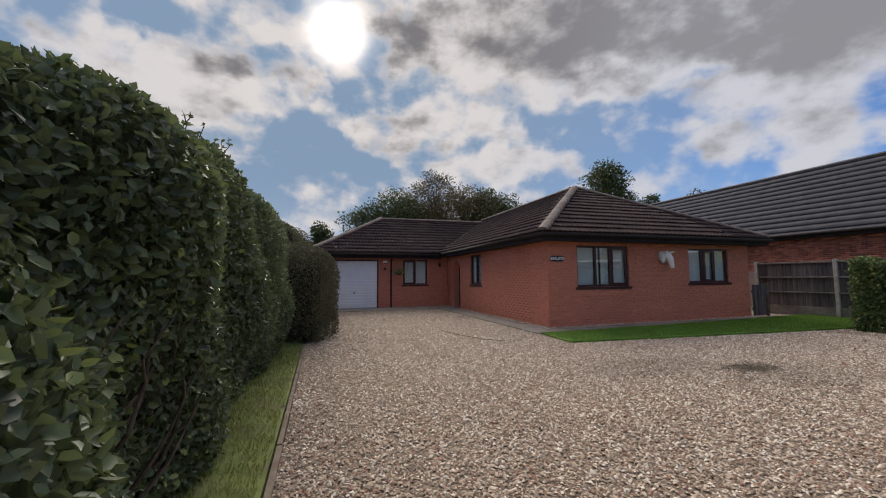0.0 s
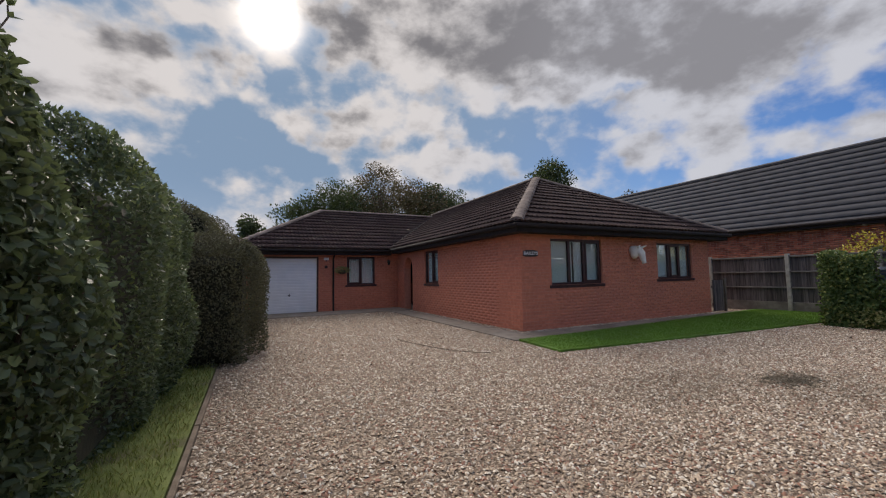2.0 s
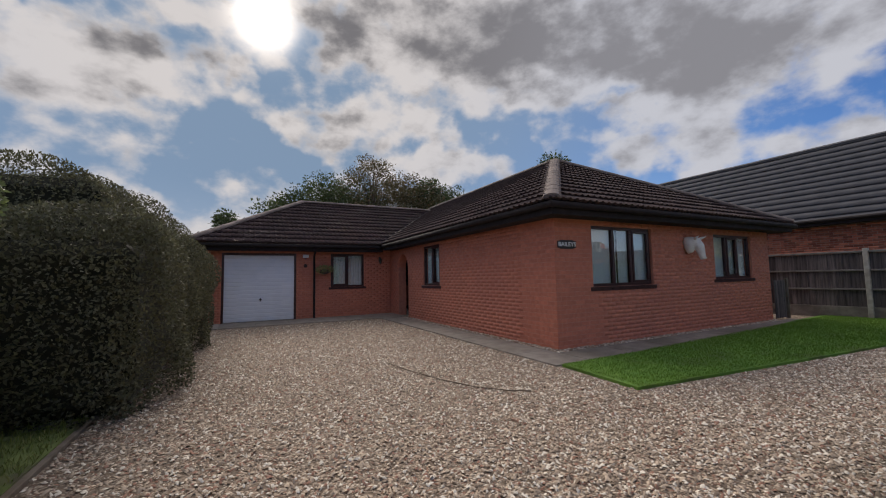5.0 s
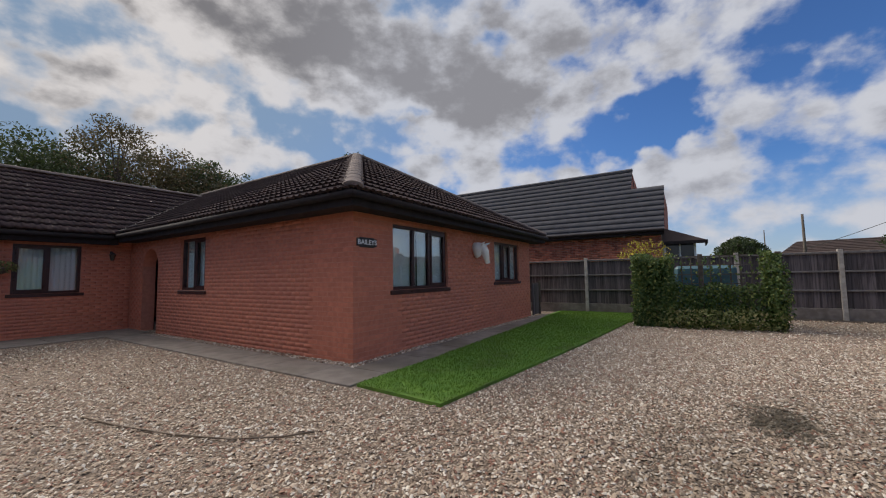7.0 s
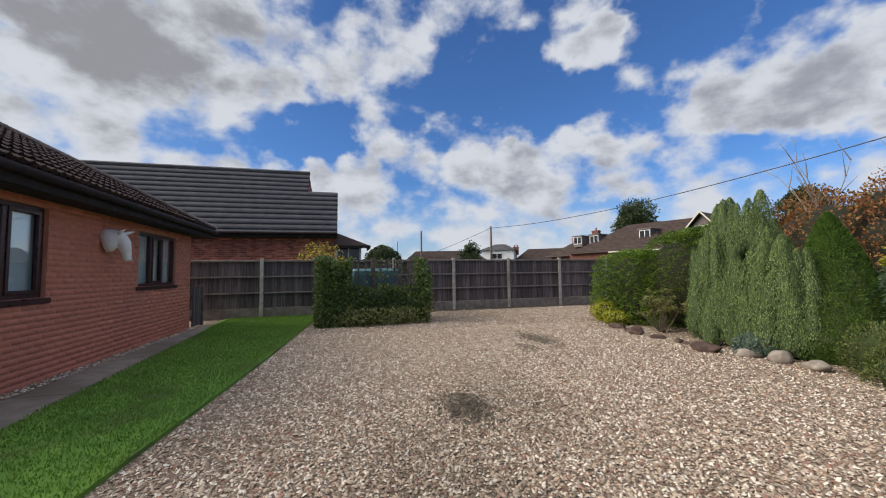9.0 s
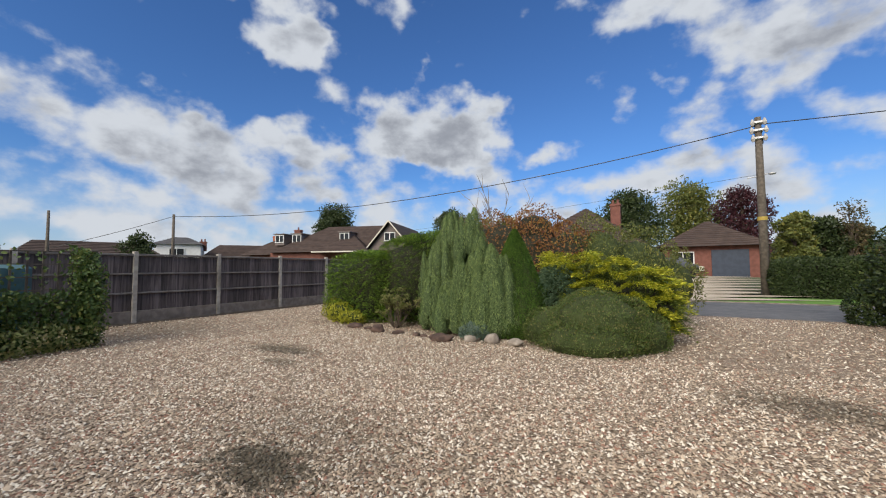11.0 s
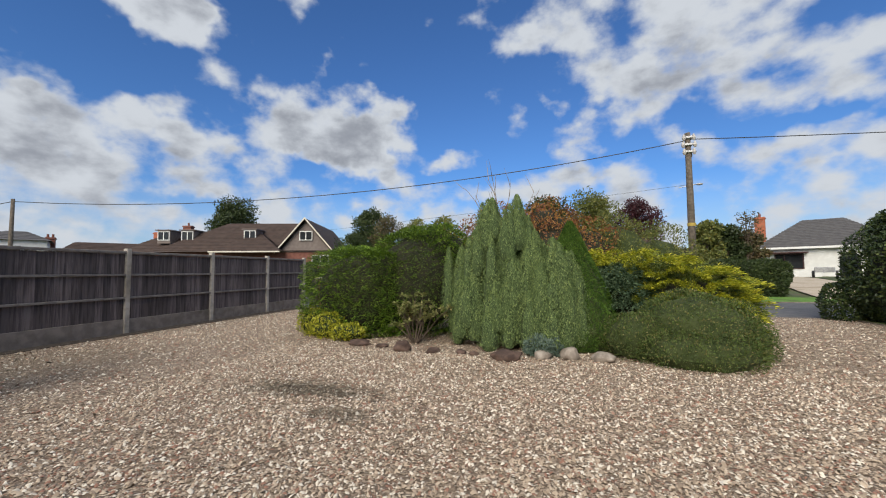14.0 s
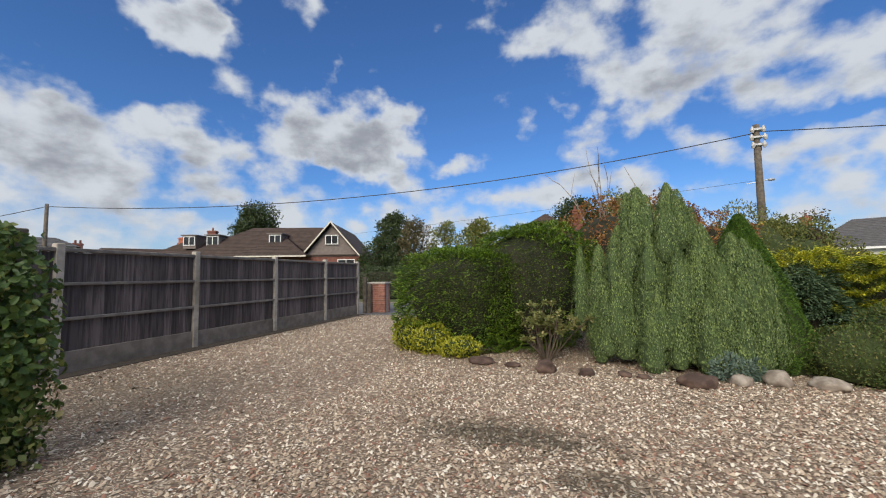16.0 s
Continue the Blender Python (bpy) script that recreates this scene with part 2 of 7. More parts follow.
def leafy(name, dark, mid, light, light_share=0.2, glow=0.35, rough=0.5, patch=1.3):
    """Leaves: colour differs from leaf to leaf and in patches, with some light shining through."""

    def build(n):
        g = n.add("ShaderNodeNewGeometry")
        r = g.outputs["Random Per Island"]
        pat = n.noise(g.outputs["Position"], patch, 3)
        f = n.math("ADD", n.math("MULTIPLY", r, 0.6), n.math("MULTIPLY", pat, 0.8))
        col = n.mix(n.ramp(f, 0.35, 1.0), dark, mid)
        r2 = n.math("FRACT", n.math("MULTIPLY", r, 17.3))
        lf = n.ramp(n.math("ADD", r2, n.math("MULTIPLY", pat, 0.5)), 1.25 - light_share, 1.45 - light_share)
        col = n.mix(lf, col, light)
        s = n.add("ShaderNodeBsdfPrincipled", {"Base Color": col, "Roughness": rough, "Specular IOR Level": 0.4})
        t = n.add("ShaderNodeBsdfTranslucent", {"Color": n.mix(0.35, col, light)})
        return n.add("ShaderNodeMixShader", {0: glow, 1: s.outputs[0], 2: t.outputs[0]}).outputs[0]

    return material(name, build)


def gravel_ground():
    def build(n):
        pos = n.add("ShaderNodeNewGeometry").outputs["Position"]
        bent = n.add("ShaderNodeTexNoise", {"Vector": pos, "Scale": 9.0, "Detail": 1}).outputs["Color"]
        q = n.add("ShaderNodeVectorMath", {0: bent, 1: (0.14, 0.14, 0.0), 2: pos}, operation="MULTIPLY_ADD").outputs[0]
        q = n.add("ShaderNodeVectorMath", {0: q, 1: (1.0, 1.5, 1.0)}, operation="MULTIPLY").outputs[0]
        v = n.add("ShaderNodeTexVoronoi", {"Vector": q, "Scale": 47.0, "Randomness": 1.0})
        rnd = n.add("ShaderNodeSeparateColor", {0: v.outputs["Color"]})
        c = n.mix(rnd.outputs[0], (0.19, 0.145, 0.105), (0.58, 0.46, 0.345))
        c = n.mix(n.ramp(rnd.outputs[1], 0.78, 0.84), c, (0.70, 0.62, 0.50))
        c = n.mix(n.ramp(rnd.outputs[2], 0.87, 0.92), c, (0.31, 0.17, 0.12))
        gap = n.ramp(v.outputs["Distance"], 0.34, 0.66)
        c = n.mix(n.math("MULTIPLY", gap, 0.9), c, (0.12, 0.088, 0.064))
        big = n.ramp(n.noise(pos, 0.35, 5), 0.42, 0.7)
        c = n.mix(n.math("MULTIPLY", big, 0.20), c, (0.24, 0.175, 0.13))
        return n, pos, v, c

    def whole(n):
        n, pos, v, c = build(n)
        c = stains(n, pos, c)
        h = n.math("SUBTRACT", 0.0, v.outputs["Distance"])
        bn = n.add("ShaderNodeBump", {"Strength": 0.6, "Distance": 0.012, "Height": h})
        return n.add("ShaderNodeBsdfPrincipled", {"Base Color": c, "Roughness": 0.9, "Specular IOR Level": 0.25, "Normal": bn}).outputs[0]

    return material("gravel_bed", whole)


STAINS = ((0.2, -4.72, 0.55, 0.30, 0.85), (0.2, -5.2, 1.2, 0.7, 0.28), (-1.1, -4.2, 1.3, 0.7, 0.3), (3.3, -7.15, 0.9, 0.32, 0.7), (-3.3, -7.9, 0.9, 0.5, 0.6), (2.6, -6.6, 0.4, 0.2, 0.5), (7.6, -7.0, 1.6, 1.6, 0.35))


def stains(n, pos, c):
    """Damp, mossy and oily patches on the gravel."""
    sep = n.add("ShaderNodeSeparateXYZ", {0: pos})
    wob = n.math("MULTIPLY", n.math("SUBTRACT", n.noise(pos, 8.0, 8, 0.8), 0.5), 3.6)
    for x, y, a, b, k in STAINS:
        dx = n.math("DIVIDE", n.math("SUBTRACT", sep.outputs[0], x), a)
        dy = n.math("DIVIDE", n.math("SUBTRACT", sep.outputs[1], y), b)
        r = n.math("ADD", n.math("SQRT", n.math("ADD", n.math("MULTIPLY", dx, dx), n.math("MULTIPLY", dy, dy))), wob)
        c = n.mix(n.math("MULTIPLY", n.ramp(r, 1.15, 0.35), k), c, (0.055, 0.048, 0.032))
    return c


def stone_mat():
    def build(n):
        g = n.add("ShaderNodeNewGeometry")
        r = g.outputs["Random Per Island"]
        r2 = n.math("FRACT", n.math("MULTIPLY", r, 31.7))
        c = n.mix(r, (0.20, 0.15, 0.11), (0.60, 0.48, 0.36))
        c = n.mix(n.ramp(r2, 0.76, 0.82), c, (0.76, 0.69, 0.58))
        c = n.mix(n.ramp(n.math("FRACT", n.math("MULTIPLY", r, 77.1)), 0.88, 0.92), c, (0.32, 0.175, 0.125))
        c = stains(n, g.outputs["Position"], c)
        return n.add("ShaderNodeBsdfPrincipled", {"Base Color": c, "Roughness": 0.85, "Specular IOR Level": 0.3}).outputs[0]

    return material("gravel_chips", build)


def glass_mat(name, tint=(0.9, 0.95, 0.95)):
    def build(n):
        fr = n.math("POWER", n.add("ShaderNodeLayerWeight", {"Blend": 0.5}).outputs["Facing"], 3.5)
        k = n.math("ADD", n.math("MULTIPLY", fr, 0.85), 0.13, clamp=True)
        gl = n.add("ShaderNodeBsdfGlossy", {"Color": (0.95, 0.97, 1.0), "Roughness": 0.015})
        tr = n.add("ShaderNodeBsdfTransparent", {"Color": tint})
        return n.add("ShaderNodeMixShader", {0: k, 1: tr.outputs[0], 2: gl.outputs[0]}).outputs[0]

    return material(name, build)


M_GRAVEL, M_STONE = gravel_ground(), stone_mat()
M_EARTH = surface("rough_grass_ground", (0.05, 0.075, 0.02), (0.085, 0.11, 0.035), 3, 0.95, 0.5, 40, stain=(0.10, 0.08, 0.05))
M_GRASS = surface("lawn_turf", (0.085, 0.20, 0.020), (0.125, 0.25, 0.03), 5, 0.9, 0.3, 120, stain=(0.075, 0.10, 0.025), stain_scale=1.5)
M_STRIP = surface("worn_turf", (0.13, 0.17, 0.04), (0.20, 0.24, 0.07), 7, 0.95, 0.6, 110, stain=(0.12, 0.09, 0.06), stain_scale=2.0)
M_BLADE = leafy("grass_blades", (0.09, 0.19, 0.02), (0.14, 0.265, 0.035), (0.22, 0.34, 0.06), 0.1, 0.4)
M_BLADE2 = leafy("strip_grass_blades", (0.14, 0.18, 0.04), (0.25, 0.30, 0.07), (0.38, 0.36, 0.14), 0.3, 0.3)
M_PATH = surface("path_concrete", (0.20, 0.17, 0.145), (0.27, 0.235, 0.20), 5, 0.85, 0.25, 90, stain=(0.13, 0.11, 0.08))
M_ROAD = surface("road_asphalt", (0.09, 0.09, 0.095), (0.13, 0.13, 0.135), 4, 0.85, 0.3, 150, stain=(0.075, 0.075, 0.08))
M_KERB = surface("kerb_timber", (0.16, 0.12, 0.085), (0.24, 0.19, 0.14), 9, 0.9, 0.4, 40)
M_DRIVE = surface("pale_drive", (0.42, 0.35, 0.26), (0.5, 0.43, 0.34), 14, 0.9, 0.4, 80, stain=(0.3, 0.24, 0.17))
M_BRICK = surface("smooth_red_brick", (0.54, 0.175, 0.105), (0.62, 0.215, 0.13), 11, 0.78, 0.2, 130, per="object", spread=0.07, stain=(0.50, 0.17, 0.11), dist=0.003)
M_BRICKI = surface("smooth_red_brick_wall", (0.54, 0.175, 0.105), (0.62, 0.215, 0.13), 11, 0.78, 0.2, 130, per="island", spread=0.07, stain=(0.50, 0.17, 0.11), dist=0.003)
M_MORTAR = surface("red_mortar", (0.52, 0.20, 0.135), (0.60, 0.25, 0.17), 12, 0.95, 0.4, 150, dist=0.003)
M_NBRICK = surface("mixed_red_brick", (0.34, 0.095, 0.06), (0.46, 0.16, 0.10), 6, 0.85, 0.2, 100, per="island", spread=0.4, dist=0.003)
M_ORANGEB = surface("orange_red_brick", (0.36, 0.11, 0.06), (0.44, 0.15, 0.085), 6, 0.9, 0.2, 40)
M_PIERB = surface("dull_pier_brick", (0.24, 0.10, 0.075), (0.33, 0.15, 0.11), 9, 0.9, 0.2, 90, per="object", spread=0.2)
M_SOIL = surface("damp_soil", (0.05, 0.038, 0.028), (0.085, 0.065, 0.048), 14, 1.0, 0.7, 60)
M_FARBRICK = surface("dull_far_brick", (0.15, 0.06, 0.045), (0.21, 0.085, 0.065), 4, 0.9, 0.2, 40)
M_NMORTAR = surface("pale_mortar", (0.33, 0.24, 0.2), (0.40, 0.30, 0.25), 12, 0.95, 0.3, 120)
M_TILE = surface("brown_roof_tile", (0.046, 0.026, 0.024), (0.074, 0.043, 0.039), 7, 0.97, 0.35, 90, per="island", spread=0.14, stain=(0.085, 0.058, 0.05), stain_scale=1.2)
M_TILEO = surface("brown_roof_tile_single", (0.046, 0.026, 0.024), (0.074, 0.043, 0.039), 7, 0.97, 0.35, 90, per="object", spread=0.14, stain=(0.085, 0.058, 0.05), stain_scale=1.2)
M_RIDGE = surface("ridge_tile_concrete", (0.14, 0.105, 0.09), (0.21, 0.165, 0.14), 6, 0.9, 0.35, 70, per="object", spread=0.15, stain=(0.10, 0.075, 0.065))
M_SLATE = surface("grey_flat_tile", (0.075, 0.073, 0.078), (0.10, 0.097, 0.102), 3, 0.75, 0.1, 50, per="island", spread=0.03)
M_FARTILE = surface("far_brown_tiles", (0.052, 0.034, 0.029), (0.075, 0.05, 0.042), 2, 0.85, 0.3, 20, per="island", spread=0.2)
M_DARKPVC = surface("dark_brown_frame", (0.036, 0.012, 0.012), (0.058, 0.019, 0.018), 12, 0.35, 0.05, 60)
M_FASCIA = surface("black_brown_fascia", (0.012, 0.007, 0.007), (0.018, 0.011, 0.011), 6, 0.85, 0.05, 60)
M_WHITE = surface("white_painted_metal", (0.84, 0.86, 0.89), (0.89, 0.90, 0.92), 3, 0.4, 0.03, 30, stain=(0.78, 0.79, 0.81))
M_WHITEPVC = surface("white_pvc", (0.76, 0.76, 0.75), (0.82, 0.82, 0.8), 3, 0.4, 0.03, 30)
M_RENDER = surface("white_render", (0.70, 0.70, 0.68), (0.80, 0.80, 0.78), 2, 0.85, 0.15, 60)
M_PLASTER = surface("cast_white_plaster", (0.74, 0.71, 0.67), (0.84, 0.82, 0.78), 10, 0.7, 0.2, 40)
M_NET = surface("net_curtain", (0.80, 0.82, 0.81), (0.88, 0.89, 0.88), 30, 0.95, 0.1, 90)
# dimness indoors is put into this dark colour
M_DARK = surface("painted_dim_interior", (0.05, 0.045, 0.04), (0.08, 0.07, 0.06), 3, 0.95, 0.0, 20)
M_GLASS = glass_mat("window_glass")
M_POST = surface("fence_post_concrete", (0.34, 0.31, 0.27), (0.46, 0.42, 0.37), 9, 0.9, 0.3, 80, stain=(0.15, 0.13, 0.10))


def board_mat():
    """Weathered boards: streaks that run up and down, lighter where the stain has washed off."""

    def build(n):
        pos = n.add("ShaderNodeNewGeometry").outputs["Position"]
        st = n.add("ShaderNodeVectorMath", {0: pos, 1: (26.0, 26.0, 1.3)}, operation="MULTIPLY").outputs[0]
        a = n.noise(st, 1.0, 5, 0.6)
        r = n.add("ShaderNodeObjectInfo").outputs["Random"]
        c = n.mix(n.ramp(a, 0.35, 0.62), (0.055, 0.043, 0.043), (0.125, 0.102, 0.10))
        c = n.mix(n.math("MULTIPLY", n.ramp(n.noise(st, 2.3, 4, 0.6), 0.60, 0.75), 0.6), c, (0.20, 0.175, 0.165))
        v = n.ramp(r, 0.0, 1.0, 0.72, 1.4)
        c = n.add("ShaderNodeHueSaturation", {"Value": v, "Color": c}).outputs[0]
        bn = n.add("ShaderNodeBump", {"Strength": 0.4, "Distance": 0.004, "Height": n.noise(st, 3.0, 4)})
        return n.add("ShaderNodeBsdfPrincipled", {"Base Color": c, "Roughness": 0.85, "Normal": bn}).outputs[0]

    return material("weathered_fence_board", build)


M_BOARD = board_mat()
M_GBOARD = surface("stained_gravel_board", (0.17, 0.14, 0.12), (0.25, 0.215, 0.185), 6, 0.9, 0.3, 70, stain=(0.10, 0.085, 0.065), stain_scale=1.4)
M_RAIL = surface("weathered_fence_rail", (0.14, 0.125, 0.115), (0.21, 0.19, 0.17), 7, 0.85, 0.3, 60)
M_TIMBER = surface("grey_timber_post", (0.085, 0.07, 0.055), (0.15, 0.125, 0.10), 8, 0.9, 0.35, 70)
M_REDWOOD = surface("red_brown_timber", (0.16, 0.05, 0.035), (0.22, 0.075, 0.05), 6, 0.6, 0.1, 60)
M_BARK = surface("bark", (0.07, 0.05, 0.035), (0.13, 0.10, 0.075), 14, 0.95, 0.6, 50)
M_ROCKD = surface("brown_rock", (0.055, 0.033, 0.026), (0.14, 0.09, 0.07), 9, 0.85, 0.4, 40)
M_ROCKL = surface("pale_rock", (0.22, 0.18, 0.145), (0.38, 0.33, 0.28), 9, 0.8, 0.4, 40)
M_TEAL = surface("blue_green_plastic", (0.04, 0.10, 0.13), (0.06, 0.15, 0.18), 4, 0.4, 0.03, 30)
M_SIGN = surface("sign_black", (0.02, 0.018, 0.018), (0.03, 0.025, 0.025), 20, 0.4, 0.02, 40)
M_BLACK = surface("black_plastic", (0.02, 0.02, 0.02), (0.03, 0.03, 0.03), 20, 0.5, 0.02, 40)
M_WIRE = surface("black_cable", (0.03, 0.03, 0.03), (0.04, 0.04, 0.04), 20, 0.6, 0.02, 40)
M_GALV = surface("galvanised_steel", (0.35, 0.35, 0.36), (0.5, 0.5, 0.5), 9, 0.45, 0.1, 40, metal=0.7)
M_CERAMIC = surface("insulator_ceramic", (0.4, 0.38, 0.36), (0.52, 0.5, 0.47), 9, 0.3, 0.02, 40)
M_NAVY = surface("navy_painted_door", (0.03, 0.04, 0.065), (0.04, 0.055, 0.085), 4, 0.4, 0.03, 30)
M_CARP = surface("black_car_paint", (0.012, 0.012, 0.014), (0.018, 0.018, 0.022), 2, 0.25, 0.0, 30, coat=0.8)
M_CARG = surface("dark_glazing", (0.02, 0.022, 0.025), (0.03, 0.033, 0.036), 2, 0.08, 0.0, 30)
M_CREAM = surface("cream_bargeboard", (0.6, 0.56, 0.47), (0.7, 0.66, 0.57), 4, 0.6, 0.05, 30)
M_CLAD = surface("grey_brown_cladding", (0.16, 0.13, 0.12), (0.2, 0.165, 0.15), 4, 0.8, 0.1, 30)
# solid cores of plants: the shade among leaves is put into these dark colours
M_CORE = surface("painted_shade", (0.018, 0.02, 0.010), (0.035, 0.033, 0.018), 8, 1.0, 0.6, 30)
M_COREY = surface("painted_shade_olive", (0.03, 0.045, 0.010), (0.05, 0.065, 0.018), 8, 1.0, 0.6, 30)
M_COREG = surface("painted_shade_green", (0.05, 0.08, 0.03), (0.08, 0.12, 0.045), 8, 1.0, 0.6, 30)
L_HOLLY = leafy("broad_hedge_leaves", (0.055, 0.08, 0.05), (0.135, 0.185, 0.095), (0.30, 0.37, 0.12), 0.14, 0.24, 0.45)
L_LANE = leafy("dark_hedge_leaves", (0.018, 0.034, 0.010), (0.05, 0.08, 0.020), (0.13, 0.165, 0.04), 0.2, 0.12, 0.5)
L_HEDGE = leafy("clipped_hedge_leaves", (0.07, 0.068, 0.042), (0.135, 0.135, 0.075), (0.22, 0.215, 0.105), 0.15, 0.2, 0.65)
L_YEW = leafy("yew_needles", (0.022, 0.052, 0.005), (0.085, 0.165, 0.012), (0.22, 0.34, 0.03), 0.38, 0.12, 0.6, 4.0)
L_YEWD = leafy("shaded_yew_needles", (0.014, 0.030, 0.005), (0.040, 0.074, 0.010), (0.085, 0.145, 0.018), 0.2, 0.05, 0.7, 3.0)
L_CYP = leafy("blue_green_scale_leaves", (0.085, 0.135, 0.048), (0.15, 0.22, 0.078), (0.27, 0.35, 0.12), 0.3, 0.05, 0.7, 5.0)
L_CYPB = leafy("blue_juvenile_sprays", (0.084, 0.133, 0.105), (0.154, 0.224, 0.175), (0.238, 0.308, 0.238), 0.25, 0.15, 0.7)
L_CONE = leafy("bright_spruce_needles", (0.025, 0.07, 0.008), (0.075, 0.15, 0.016), (0.12, 0.21, 0.03), 0.25, 0.06, 0.7, 6.0)
L_DOME = leafy("heath_green_leaves", (0.035, 0.065, 0.012), (0.10, 0.145, 0.03), (0.19, 0.17, 0.06), 0.25, 0.06, 0.6, 4.0)
L_GOLD = leafy("golden_sprays", (0.15, 0.20, 0.015), (0.40, 0.42, 0.025), (0.66, 0.60, 0.06), 0.35, 0.15, 0.6, 4.0)
L_GOLDIN = leafy("olive_sprays", (0.045, 0.075, 0.012), (0.12, 0.16, 0.025), (0.26, 0.27, 0.04), 0.2, 0.08, 0.6, 4.0)
L_BLUE = leafy("blue_juniper_sprays", (0.05, 0.095, 0.05), (0.10, 0.16, 0.085), (0.18, 0.25, 0.12), 0.2, 0.08, 0.7)
L_SHRUB = leafy("pale_shrub_leaves", (0.13, 0.156, 0.0455), (0.247, 0.273, 0.091), (0.39, 0.351, 0.156), 0.3, 0.3)
L_RUST = leafy("rusty_maple_leaves", (0.143, 0.052, 0.026), (0.286, 0.117, 0.039), (0.39, 0.221, 0.052), 0.3, 0.35)
L_OLIVE = leafy("olive_tree_leaves", (0.084, 0.105, 0.028), (0.168, 0.196, 0.049), (0.308, 0.28, 0.07), 0.25, 0.3)
L_PURPLE = leafy("purple_leaves", (0.039, 0.013, 0.0182), (0.078, 0.026, 0.0325), (0.13, 0.039, 0.0455), 0.2, 0.2)
L_TREE = leafy("dark_tree_leaves", (0.03, 0.048, 0.018), (0.06, 0.09, 0.03), (0.12, 0.15, 0.045), 0.15, 0.3)
L_TREE2 = leafy("autumn_tree_leaves", (0.06, 0.06, 0.03), (0.12, 0.112, 0.045), (0.24, 0.165, 0.09), 0.25, 0.3)
L_IVY = leafy("ivy_leaves", (0.04, 0.085, 0.022), (0.10, 0.165, 0.04), (0.27, 0.30, 0.08), 0.25, 0.3, 0.5)
L_YELLOWG = leafy("yellow_green_shrub_leaves", (0.16, 0.19, 0.02), (0.36, 0.38, 0.03), (0.55, 0.52, 0.06), 0.35, 0.3)
L_YELLOW = leafy("yellow_shrub_leaves", (0.25, 0.2, 0.02), (0.45, 0.36, 0.04), (0.6, 0.5, 0.08), 0.4, 0.4)

# ---- builders ----


def thing(name, loc=(0, 0, 0), label="", category="", group="", kind="", rz=0.0):
    ob = new(name)
    ob.matrix_basis = pose(*loc, 0, 0, rz)
    return tagged(ob, label, category, group, kind)


def part(name, bm, mat_, parent=None, label="", kind="", smooth=False):
    me = bpy.data.meshes.new(name)
    bm.normal_update()
    bm.to_mesh(me)
    bm.free()
    me.materials.append(mat_)
    if smooth:
        me.shade_smooth()
    ob = new(name, me)
    ob.parent = parent
    return tagged(ob, label, "", "", kind)


def raw(name, verts, faces, mat_, parent=None, label="", kind="", smooth=False):
    me = bpy.data.meshes.new(name)
    verts, faces = np.asarray(verts, np.float32), np.asarray(faces, np.int32)
    k = faces.shape[1]
    me.vertices.add(len(verts))
    me.vertices.foreach_set("co", verts.ravel())
    me.loops.add(faces.size)
    me.loops.foreach_set("vertex_index", faces.ravel())
    me.polygons.add(len(faces))
    me.polygons.foreach_set("loop_start", np.arange(0, faces.size, k, dtype=np.int32))
    me.update(calc_edges=True)
    me.materials.append(mat_)
    if smooth:
        me.shade_smooth()
    ob = new(name, me)
    ob.parent = parent
    return tagged(ob, label, "", "", kind)


def box(bm, x0, y0, z0, x1, y1, z1, bevel=0.0):
    vs = [bm.verts.new((x, y, z)) for z in (z0, z1) for x, y in ((x0, y0), (x1, y0), (x1, y1), (x0, y1))]
    fs = [bm.faces.new([vs[i] for i in f]) for f in ((3, 2, 1, 0), (4, 5, 6, 7), (0, 1, 5, 4), (1, 2, 6, 5), (2, 3, 7, 6), (3, 0, 4, 7))]
    if bevel > 0:
        es = list({e for f in fs for e in f.edges})
        bmesh.ops.bevel(bm, geom=es, offset=bevel, segments=1, affect="EDGES")
    return bm


def boxes(*rows, bevel=0.0):
    bm = bmesh.new()
    for r in rows:
        box(bm, *r, bevel=bevel)
    return bm


def poly(bm, pts, thick=0.0):
    """A face from points, made into a slab below it."""
    top = [bm.verts.new(p) for p in pts]
    bm.faces.new(top)
    if thick:
        low = [bm.verts.new((p[0], p[1], p[2] - thick)) for p in pts]
        bm.faces.new(low[::-1])
        for i in range(len(pts)):
            j = (i + 1) % len(pts)
            bm.faces.new((top[i], low[i], low[j], top[j]))
    return bm


def tube(bm, pts, radii, sides=8):
    """A round bar through the points."""
    rings, last = [], Vector((0.3, 0.1, 1))
    pts = [Vector(p) for p in pts]
    for i, p in enumerate(pts):
        d = (pts[min(i + 1, len(pts) - 1)] - pts[max(i - 1, 0)]).normalized()
        a = d.orthogonal().normalized() if i == 0 else (last - d * last.dot(d)).normalized()
        last = a
        b = d.cross(a)
        r = radii[i] if isinstance(radii, (list, tuple)) else radii
        rings.append([bm.verts.new(p + (a * math.cos(q) + b * math.sin(q)) * r) for q in (2 * math.pi * k / sides for k in range(sides))])
    for r0, r1 in zip(rings, rings[1:]):
        for k in range(sides):
            bm.faces.new((r0[k], r0[(k + 1) % sides], r1[(k + 1) % sides], r1[k]))
    bm.faces.new(rings[0][::-1])
    bm.faces.new(rings[-1])
    return bm


